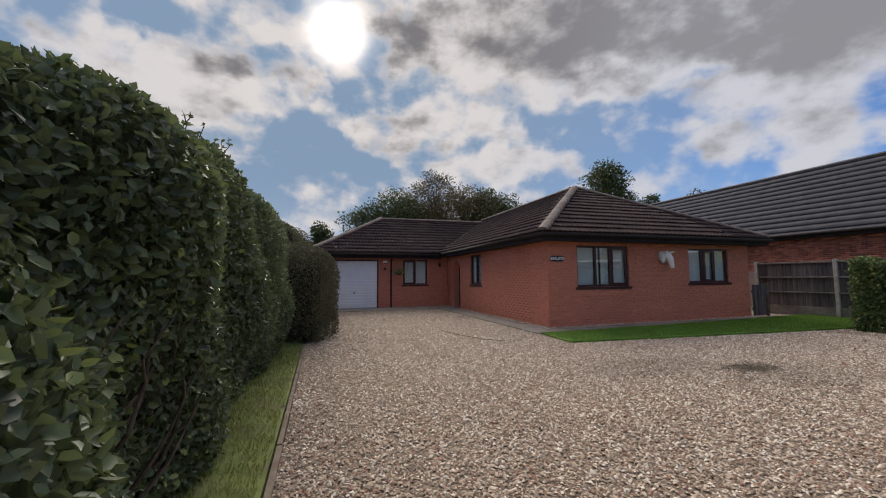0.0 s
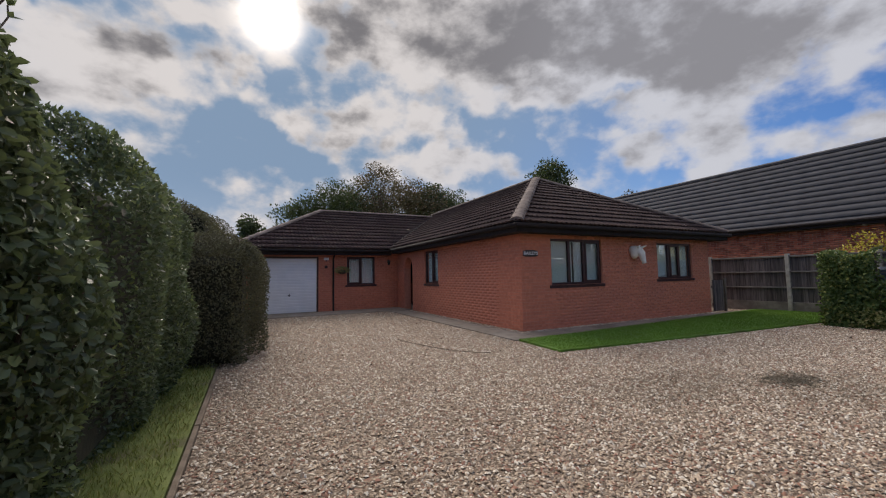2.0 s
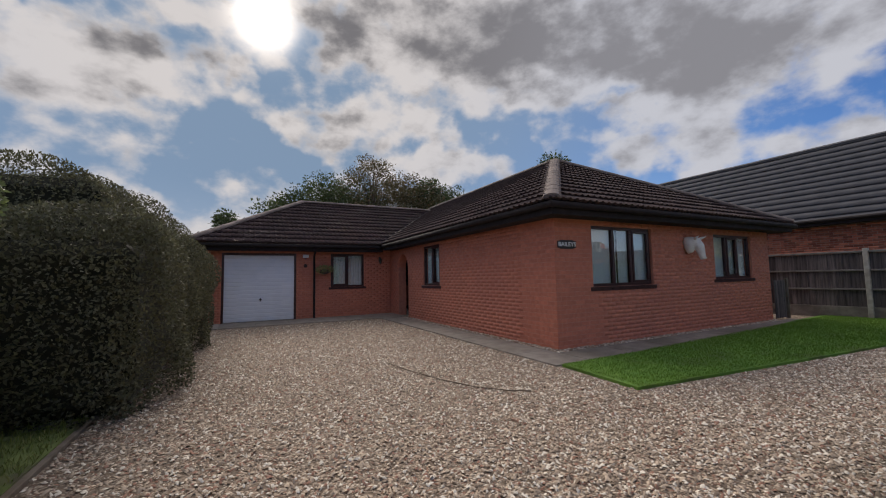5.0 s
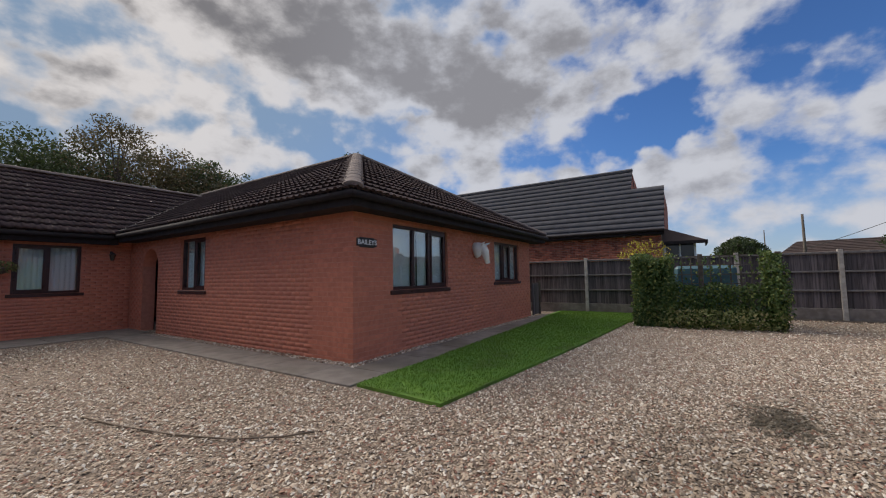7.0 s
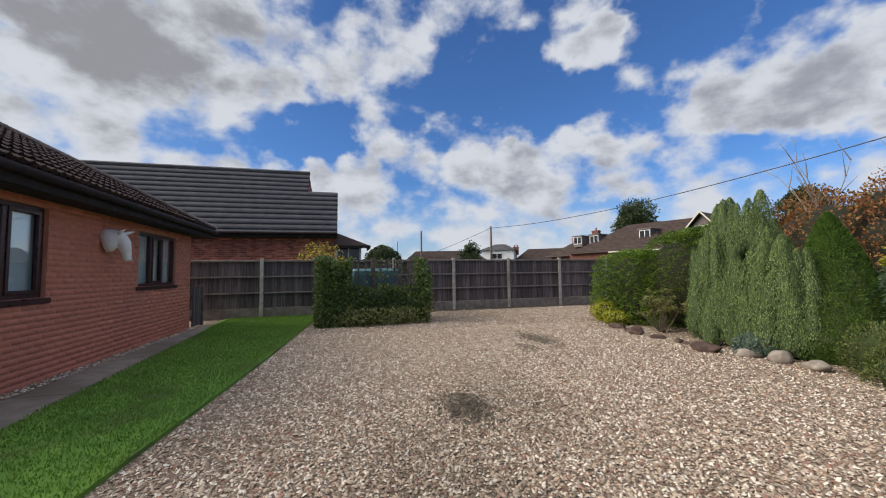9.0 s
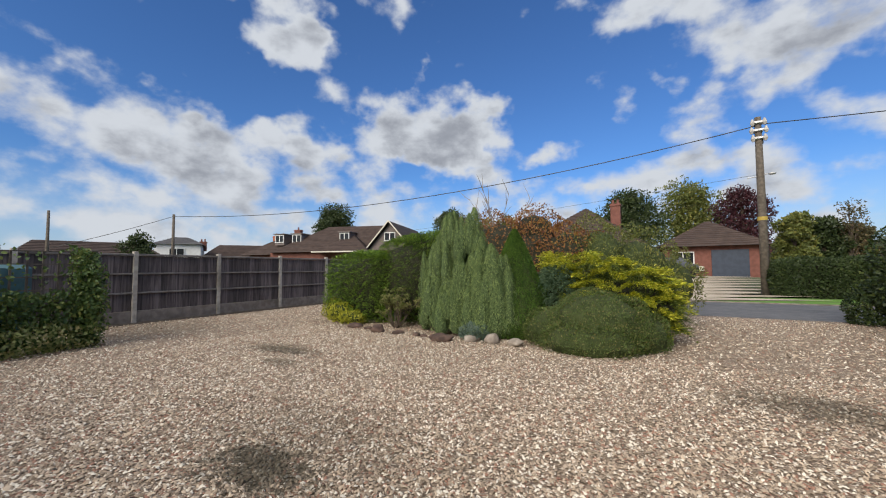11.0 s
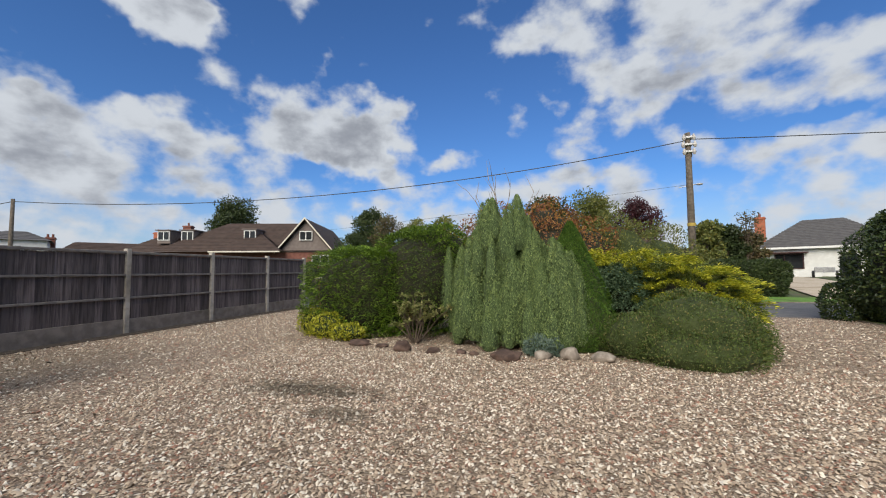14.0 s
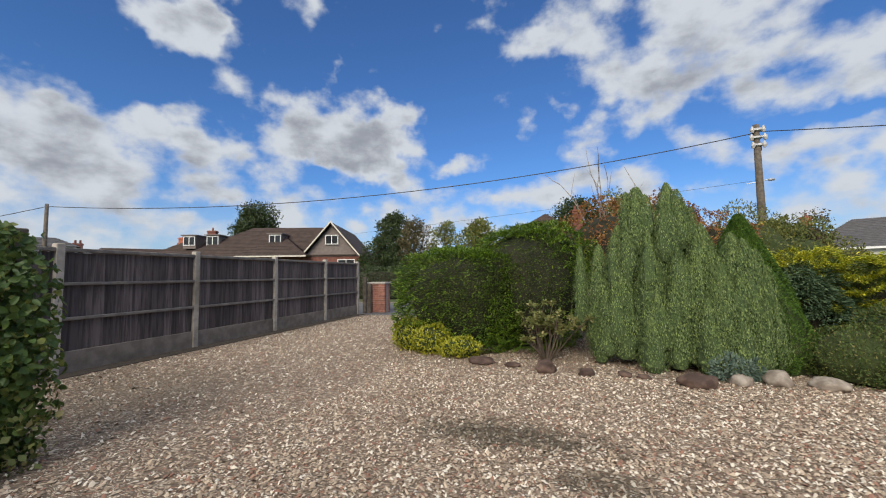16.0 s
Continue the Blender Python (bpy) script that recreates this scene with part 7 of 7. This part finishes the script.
    rr = 0.82 * (1 - u) ** 0.85 * np.minimum(1, 0.72 + 2.5 * u) * (1 + 0.05 * np.sin(a * 5 + u * 11) + 0.03 * np.sin(a * 13 + u * 31)) + 0.015
    P = np.stack([0.52 + rr * np.cos(a), -10.3 + rr * np.sin(a), 0.02 + u * 2.02], 1)
    N = np.stack([np.cos(a), np.sin(a), np.full(m, 0.35)], 1)
    leaves("foliage", P, ways(N, 0.6, 0.5, 0.35), N, 0.032, 0.012, L_CONE, t)
    # heath-like dome
    blob_bush("domed_shrub", "low spreading dome of fine dark green foliage with some brown tips", [((-1.08, -9.75, 0.30), (0.78, 0.7, 0.62)), ((-1.6, -10.0, 0.2), (0.5, 0.6, 0.42)), ((-0.45, -9.75, 0.22), (0.6, 0.5, 0.42)), ((-1.0, -9.4, 0.12), (0.75, 0.55, 0.36))], L_DOME, M_COREY, 42000, 0.032, 0.013, 0.6, 0.4, 0.5, amp=0.06, corek=0.9)
    # golden juniper in tiers over olive undergrowth
    t = blob_bush("golden_juniper", "spreading golden-tipped juniper in layered sprays", [((-1.2, -11.0, 0.62), (1.0, 0.7, 0.55)), ((-0.5, -11.1, 0.75), (0.8, 0.65, 0.65)), ((-1.7, -10.85, 0.5), (0.55, 0.65, 0.45))], L_GOLDIN, M_CORE, 14000, 0.055, 0.015, 0.9, 0.2, 0.4, "conifer", amp=0.1, flatten=0.5)
    sprays("", "", [((-0.35, -11.1, 1.52), (0.6, 0.5, 0.10)), ((-0.65, -11.0, 1.38), (0.9, 0.75, 0.10)), ((-1.1, -10.95, 1.20), (1.0, 0.85, 0.10)), ((-1.25, -10.85, 1.00), (1.05, 0.95, 0.10)), ((-1.35, -10.8, 0.78), (1.0, 0.92, 0.10)), ((-1.4, -10.75, 0.54), (0.92, 0.85, 0.10)), ((-1.45, -10.7, 0.30), (0.82, 0.8, 0.08))], L_GOLD, 46000, 0.06, 0.015, ring=0.72, parent=t, droop=0.12, spread=0.3, part_name="golden_sprays")
    sprays("", "", [((-0.75, -11.0, 1.26), (0.9, 0.7, 0.12)), ((-1.2, -10.95, 1.06), (0.95, 0.75, 0.12)), ((-1.5, -10.8, 0.72), (0.85, 0.75, 0.14)), ((-1.6, -10.75, 0.45), (0.75, 0.7, 0.18)), ((-1.7, -10.75, 0.25), (0.7, 0.7, 0.2)), ((-0.3, -10.7, 0.85), (0.75, 0.6, 0.2))], L_GOLDIN, 26000, 0.055, 0.015, parent=t, droop=-0.05, part_name="olive_sprays")
    t = sprays("blue_juniper", "blue-green juniper with layered sprays between the cone and the golden one", [((-0.25, -10.6, 1.15), (0.5, 0.4, 0.2)), ((-0.3, -10.5, 0.9), (0.55, 0.45, 0.2)), ((-0.45, -10.35, 0.65), (0.5, 0.4, 0.2)), ((-0.2, -10.5, 1.0), (0.4, 0.4, 0.25))], L_BLUE, 11000, 0.06, 0.018)
    lumpy_bm = bmesh.new()
    lumpy(lumpy_bm, (-0.25, -10.75, 0.6), (0.4, 0.35, 0.55), 2, 0.1, 2, flat=0.0)
    # solid lump, coloured dark as shade under the sprays
    part("inner_twigs", lumpy_bm, M_CORE, t, kind="stuff")
    # taller things behind
    blob_bush("rust_maple", "broad bush with rusty orange-brown leaves", [((1.9, -12.8, 1.75), (1.1, 0.9, 1.0)), ((1.0, -13.0, 2.15), (0.75, 0.6, 0.75)), ((0.9, -12.9, 1.55), (1.0, 0.9, 0.95)), ((2.8, -12.9, 1.35), (0.8, 0.8, 0.95)), ((0.1, -12.7, 1.5), (0.8, 0.7, 0.85))], L_RUST, M_CORE, 20000, 0.06, 0.035, 0.4, 0.2, 0.8, amp=0.18, corek=0.75)
    blob_bush("olive_shrub", "loose olive green deciduous shrub", [((-0.6, -12.9, 1.35), (0.9, 0.8, 1.1)), ((-1.4, -13.1, 1.2), (0.9, 0.8, 0.95)), ((-2.0, -13.2, 0.9), (0.7, 0.7, 0.75))], L_OLIVE, M_COREY, 16000, 0.06, 0.025, 0.4, 0.5, 0.7, amp=0.16, corek=0.75)
    bt = thing("bare_sapling", (0, 0, 0), "thin leafless pale sapling", "tree")
    bm = bmesh.new()
    limbs(bm, (2.05, -13.0, 1.2), 5, 2.3, 0.15, 0.026, 6, 11)
    tube(bm, [(2.05, -13.0, 0), (2.05, -13.0, 1.3)], [0.05, 0.03], 6)
    part("trunk_and_limbs", bm, M_DEADWOOD, bt)


M_DEADWOOD = surface("pale_dead_wood", (0.22, 0.19, 0.165), (0.33, 0.29, 0.25), 12, 0.9, 0.3, 60)
island()


def rocks():
    rows = [(4.02, -9.52, 0.20, 0.10, 0), (3.10, -9.22, 0.13, 0.16, 0), (2.60, -9.25, 0.14, 0.08, 0), (2.16, -9.27, 0.10, 0.07, 0), (1.96, -9.22, 0.08, 0.06, 0), (1.44, -9.05, 0.21, 0.15, 0), (0.96, -9.25, 0.15, 0.12, 1), (0.60, -9.33, 0.17, 0.16, 1), (0.16, -9.28, 0.17, 0.12, 1), (3.55, -9.45, 0.12, 0.06, 0)]
    for k, (x, y, r, h, pale) in enumerate(rows):
        bm = bmesh.new()
        lumpy(bm, (0, 0, h * 0.42), (r, r * 0.75, h * 0.62), k + 2, 0.35, 3, 1.3)
        ob = part("rock", bm, M_ROCKL if pale else M_ROCKD, None, smooth=True)
        ob.matrix_basis = pose(x, y, -0.01, 0, 0, k * 40)
        tagged(ob, "rounded pale field stone edging the planting" if pale else "low brown stone edging the planting", "rock", "stones edging the planting")


rocks()


def trellis():
    t = thing("trellis_screen", (0, 0, 0), "timber trellis screen covered in ivy", "trellis")
    xa, ya, xb, yb, H = 6.45, -2.98, 6.62, -5.75, 1.62
    for k in range(3):
        f = k / 2
        x, y = xa + (xb - xa) * f + 0.1, ya + (yb - ya) * f
        part("post", boxes((x - 0.05, y - 0.05, -0.05, x + 0.05, y + 0.05, H + 0.05), bevel=0.008), M_TIMBER, t)
    for k in range(8):
        z = 0.15 + k * 0.21
        bm = bmesh.new()
        tube(bm, [(xa + 0.05, ya, z), (xb + 0.05, yb, z)], 0.012, 4)
        part("lath", bm, M_TIMBER, t)
    for k in range(15):
        f = (k + 0.5) / 15
        x, y = xa + (xb - xa) * f + 0.07, ya + (yb - ya) * f
        part("upright_lath", boxes((x - 0.01, y - 0.014, 0.05, x + 0.01, y + 0.014, H)), M_TIMBER, t)
    n = 34000
    f, z = rng.random(n), rng.random(n) * 1.66
    topgap = (f > 0.30) & (f < 0.88) & (z > 0.98) & (rng.random(n) < 0.93)
    thin = (f > 0.3) & (rng.random(n) < 0.68)
    ok = ~topgap & ~thin
    f, z = f[ok], z[ok]
    depth = rng.uniform(-0.30, 0.28, len(f)) * np.where(f < 0.35, 1.0, 0.75)
    P = np.stack([xa + (xb - xa) * f + depth, ya + (yb - ya) * f + 0.02 * rng.normal(size=len(f)), z * (1 + 0.04 * np.sin(f * 23))], 1)
    N = np.stack([-np.ones(len(f)), rng.normal(0, 0.5, len(f)), rng.normal(0, 0.5, len(f)) + 0.3], 1)
    N = unit(N)
    iv = leaves("ivy", P, ways(N, 0.3, -0.6, 0.7), N, 0.056, 0.044, L_IVY, t, oval=True)
    P, N = shell(1500, (6.5, -5.68, 0.75), (0.28, 0.22, 0.82), zmin=0.0, depth=0.7)
    leaves("ivy_on_end_post", P, ways(N, 0.4, -0.2, 0.8), N, 0.056, 0.042, L_IVY, t, oval=True)
    P, N = shell(2600, (6.4, -4.4, 0.18), (0.36, 1.45, 0.28), zmin=0.0, depth=0.3)
    leaves("trailing_growth", P, ways(N, 0.4, 0.1, 0.8), N, 0.06, 0.04, L_SHRUB, t)
    b = thing("plastic_water_tank", (7.45, -4.45, 0), "blue-green plastic tank behind the ivy trellis", "tank")
    part("body", boxes((-0.45, -0.62, 0.25, 0.45, 0.62, 1.42), bevel=0.08), M_TEAL, b)
    part("rib", boxes((-0.47, -0.3, 0.35, -0.44, -0.24, 1.35), (-0.47, 0.24, 0.35, -0.44, 0.3, 1.35)), M_TEAL, b)
    part("stand", boxes((-0.4, -0.6, 0, 0.4, 0.6, 0.25), bevel=0.01), M_POST, b)
    c = thing("plastic_water_tank", (7.5, -3.7, 0), "dark blue plastic drum behind the ivy trellis", "tank")
    bm = bmesh.new()
    tube(bm, [(0, 0, 0), (0, 0, 0.1), (0, 0, 1.25), (0, 0, 1.32)], [0.26, 0.29, 0.29, 0.24], 16)
    part("body", bm, M_NAVY, c, smooth=False)
    yl = blob_bush("yellow_leaved_shrub", "loose shrub with yellow leaves above the fence", [((10.4, -2.9, 1.75), (0.55, 0.75, 0.6)), ((10.3, -2.4, 1.4), (0.4, 0.5, 0.5))], L_YELLOW, M_COREY, 900, 0.09, 0.05, 0.4, 0.5, 0.8, corek=0.3, depth=0.6)
    bm = bmesh.new()
    for k in range(5):
        tube(bm, [(10.4, -2.8, 0), (10.35 + 0.1 * k - 0.2, -2.9 + 0.1 * k, 1.0), (10.3 + 0.2 * k - 0.4, -3.1 + 0.15 * k, 1.9)], [0.02, 0.015, 0.006], 5)
    part("stem", bm, M_BARK, yl)


trellis()

# ---- trees and far plants ----


def tree(x, y, height, width, lf, label, n=9000, leaf=0.22, trunk=0.2, seed=0, z=0.0, clumps=16, sparse=1.0, low=0.3, name="tree"):
    """Tapered trunk with limbs; a crown of separate leafy clumps with gaps."""
    t = thing(name, (x, y, z), label, "tree")
    rnd = random.Random(seed)
    bm = bmesh.new()
    tube(bm, [(0, 0, -0.2), (0.1, 0, height * 0.3), (0.0, 0.1, height * 0.6), (0.1, 0.1, height * 0.88)], [trunk, trunk * 0.8, trunk * 0.45, trunk * 0.12], 8)
    cs = []
    for k in range(clumps):
        f = (k + 0.5) / clumps
        zz = height * (low + (0.93 - low) * f)
        env = width / 2 * (math.sin(math.pi * (0.22 + 0.72 * f)) ** 0.7)
        a = k * 2.4 + rnd.uniform(-0.4, 0.4)
        rr = env * rnd.uniform(0.35, 0.85)
        c = (rr * math.cos(a), rr * math.sin(a), zz)
        cs.append((c, rnd.uniform(0.16, 0.27) * width * sparse))
        tube(bm, [(0, 0, zz * 0.62), (c[0] * 0.5, c[1] * 0.5, zz * 0.85), c], [trunk * 0.35, trunk * 0.2, trunk * 0.06], 5)
    part("trunk_and_limbs", bm, M_BARK, t)
    Ps, Ns = [], []
    for k, (c, r) in enumerate(cs):
        P, N = shell(n // clumps, c, (r, r, r * 0.75), amp=0.25, depth=0.55, seed=k)
        Ps.append(P)
        Ns.append(N)
    P, N = np.concatenate(Ps), np.concatenate(Ns)
    leaves("crown", P, ways(N, 0.4, 0.1, 0.8), unit(N + rng.normal(0, 0.6, N.shape)), leaf, leaf * 0.55, lf, t)
    return t


def far_plants():
    # behind the bungalow
    tree(4.2, 24, 11.2, 6.0, L_TREE2, "tall loose-crowned tree behind the bungalow, nearly bare at the top", 9500, 0.16, 0.2, 1, clumps=26, sparse=0.7, low=0.35)
    for k, (x, y, h, w, lf, n) in enumerate(((0.8, 24, 8.6, 6.5, L_TREE, 13000), (7.4, 25, 9.8, 6.5, L_TREE2, 12000), (9.9, 26, 10.0, 6.5, L_TREE, 15000), (12.8, 27, 9.6, 6.5, L_TREE, 15000), (-1.8, 23, 7.2, 5.0, L_TREE, 9000), (3.4, 27, 9.2, 8.0, L_TREE, 16000), (16.2, 28, 9.0, 6.0, L_TREE2, 11000), (-5.6, 21, 5.4, 2.6, L_TREE, 5000))):
        tree(x, y, h, w, lf, "bushy dark green tree behind the bungalow" if lf is L_TREE else "thin-leaved autumn tree behind the bungalow", n, 0.2, 0.18, k + 2, clumps=16, low=0.3)
    tree(21, 21.5, 12.6, 6.0, L_TREE, "broad dense tree far behind the bungalow", 14000, 0.24, 0.3, 31, clumps=22, low=0.35)
    tree(26, 21.5, 9.8, 4.0, L_TREE, "small tree far behind the bungalow", 5000, 0.24, 0.2, 32)
    tree(35, 24, 11.2, 4.5, L_TREE2, "distant thin-leaved tree far behind", 4500, 0.24, 0.2, 33)
    # beyond the boundary and the lane
    blob_bush("round_tree", "distant rounded green tree beyond the fence", [((41, -8.2, 2.3), (1.8, 1.9, 1.9))], L_TREE, M_CORE, 6000, 0.25, 0.14, category="tree", amp=0.12)
    tree(38.8, -18.1, 4.7, 2.8, L_TREE, "distant small dark conifer beside a roof", 4000, 0.22, 0.15, 40, low=0.2)
    tree(41.3, -43.4, 10.9, 6.6, L_TREE, "large dark conifer behind the bungalow with dormers", 15000, 0.3, 0.3, 41, clumps=22, low=0.3)
    tree(23.0, -46.4, 9.2, 5.6, L_TREE, "green tree behind the clad gable", 10000, 0.28, 0.25, 42, low=0.25)
    tree(16.8, -38, 6.9, 3.4, L_TREE2, "autumn tree across the lane", 4500, 0.2, 0.15, 43, low=0.35)
    tree(13.0, -36, 6.2, 2.8, L_OLIVE, "slim olive tree across the lane", 4500, 0.18, 0.14, 44, low=0.25)
    tree(19.5, -36, 5.0, 3.6, L_TREE, "dark shrubby tree across the lane", 6000, 0.2, 0.15, 45, low=0.1)
    tree(8.8, -30, 4.9, 3.4, L_OLIVE, "olive green garden tree across the lane", 7000, 0.18, 0.14, 46, low=0.1, z=0.3)
    tree(1.8, -47, 8.6, 6.5, L_TREE, "wide spreading tree behind the brick houses", 13000, 0.28, 0.25, 47, z=0.5, clumps=20)
    tree(-4.0, -56, 10.5, 8.0, L_OLIVE, "large olive-toned tree behind the brick houses", 14000, 0.32, 0.3, 48, z=0.5, clumps=22, low=0.15)
    tree(-8.0, -50, 9.2, 5.0, L_PURPLE, "purple-leaved tree behind the garage", 11000, 0.24, 0.22, 49, clumps=22, low=0.25)
    for k, (x, y, h, w) in enumerate(((-7.2, -28.0, 3.6, 2.0), (-8.4, -28.6, 3.3, 2.0), (-9.6, -29.2, 2.9, 1.7))):
        tree(x, y, h, w, (L_OLIVE, L_TREE, L_TREE2)[k], "garden tree in front of the white bungalow", 8000, 0.17, 0.14, 60 + k, z=0.4, low=0.08)
    tree(-9.3, -28.4, 4.1, 1.7, L_TREE2, "thin nearly bare tree by the white bungalow", 900, 0.12, 0.09, 66, z=0.4, low=0.4)
    # roadside hedges across the lane

    def far_hedge(x0, x1, y0, y1, h, lf, label, n):
        z = gh((x0 + x1) / 2, (y0 + y1) / 2)
        t = thing("far_hedge", (0, 0, 0), label, "hedge", "hedges across the lane")
        hedge_core(t, x0, x1, y0, y1, h + z, inset=0.15)
        P, N = box_shell(n, x0, x1, y0, y1, 0.02, h + z, x0, 0.4, 0.1)
        leaves("foliage", P, ways(N, 0.4, 0.2, 0.7), unit(N + rng.normal(0, 0.5, N.shape)), 0.12, 0.07, lf, t)
    far_hedge(-8.9, -5.7, -24.8, -23.6, 1.4, L_TREE, "clipped green hedge across the lane", 14000)
    far_hedge(3.0, 26.0, -24.6, -23.0, 1.6, L_TREE, "green hedge across the lane", 14000)
    far_hedge(-40.0, -16.5, -24.8, -23.2, 1.3, L_TREE, "green hedge across the lane", 9000)
    far_hedge(-60, 60, -95, -90, 5.0, L_TREE, "distant line of trees and hedges", 9000)
    far_hedge(70, 76, -80, 60, 3.0, L_TREE, "distant line of trees and hedges", 9000)
    far_hedge(-60, 40, 60, 66, 5.0, L_TREE, "distant line of trees and hedges", 9000)


far_plants()

# ---- bricks of the bungalow, last ----


def lay_bricks():
    rows = []  # (distance, matrix, length scale)
    BL, BH, J = 0.215, 0.065, 0.010
    me = bpy.data.meshes.new("brick")
    b = bmesh.new()
    c = 0.0025
    vs = [b.verts.new(p) for p in ((0, 0.007, 0), (BL, 0.007, 0), (BL, 0.007, BH), (0, 0.007, BH), (c, 0, c), (BL - c, 0, c), (BL - c, 0, BH - c), (c, 0, BH - c))]
    for f in ((4, 5, 6, 7), (0, 1, 5, 4), (1, 2, 6, 5), (2, 3, 7, 6), (3, 0, 4, 7)):
        b.faces.new([vs[i] for i in f])
    b.normal_update()
    b.to_mesh(me)
    base_v = np.array([tuple(v.co) for v in b.verts])
    base_f = np.array([[v.index for v in f.verts] for f in b.faces])
    b.free()
    me.materials.append(M_BRICK)

    def run(u0, u1, holes, place, far):
        z, r = -0.01, 0
        while z + BH < EAVE:
            # free stretches in this course
            spans = [(u0, u1)]
            for h in holes:
                if h[2] < z + BH - 0.005 and h[3] > z + 0.005:
                    spans = [s for a, q in spans for s in ((a, min(q, h[0])), (max(a, h[1]), q)) if s[1] - s[0] > 0.02]
            for a, q in spans:
                x = u0 - (0.1125 if r % 2 else 0.0)
                while x < q:
                    s, e = max(x, a), min(x + BL, q)
                    if e - s > 0.025:
                        rows.append((far(s, z), place(s, z), (e - s) / BL))
                    x += BL + J
            z += BH + J
            r += 1

    run(0.0, EX, FRONT, lambda u, z: Matrix.Translation((u, 0, z)), lambda u, z: u)
    run(0.0, 8.28, [(8.28 - 8.28, -1, 0, 0)][:0] + [(h[0], h[1], h[2], h[3]) for h in SIDE], lambda u, z: Matrix(((0, 1, 0, 0.0), (-1, 0, 0, u), (0, 0, 1, z), (0, 0, 0, 1))), lambda u, z: u + 0.2)
    run(-5.85, 0.0, WING, lambda u, z: Matrix.Translation((u, 8.28, z)), lambda u, z: 50)
    out = []
    for d, m, k in rows:
        if m[1][0] < -0.5:  # bricks of the side wall run back from their start
            m = m.copy()
            m[1][3] += BL * k
        out.append((d, m, k))
    out.sort(key=lambda r: r[0])
    for d, m, k in out[:300]:
        ob = new("brick", me)
        ob.parent = house
        ob.matrix_basis = m @ Matrix.Diagonal((k, 1, 1, 1))
    V, F = [], []
    for i, (d, m, k) in enumerate(out[300:]):
        M = np.array(m)
        V.append((base_v * [k, 1, 1] + [0, random.uniform(0, 0.0015), 0]) @ M[:3, :3].T + M[:3, 3])
        F.append(base_f + i * 8)
    raw("bricks", np.concatenate(V), np.concatenate(F), M_BRICKI, house, kind="stuff")


tile_roof()
lay_bricks()
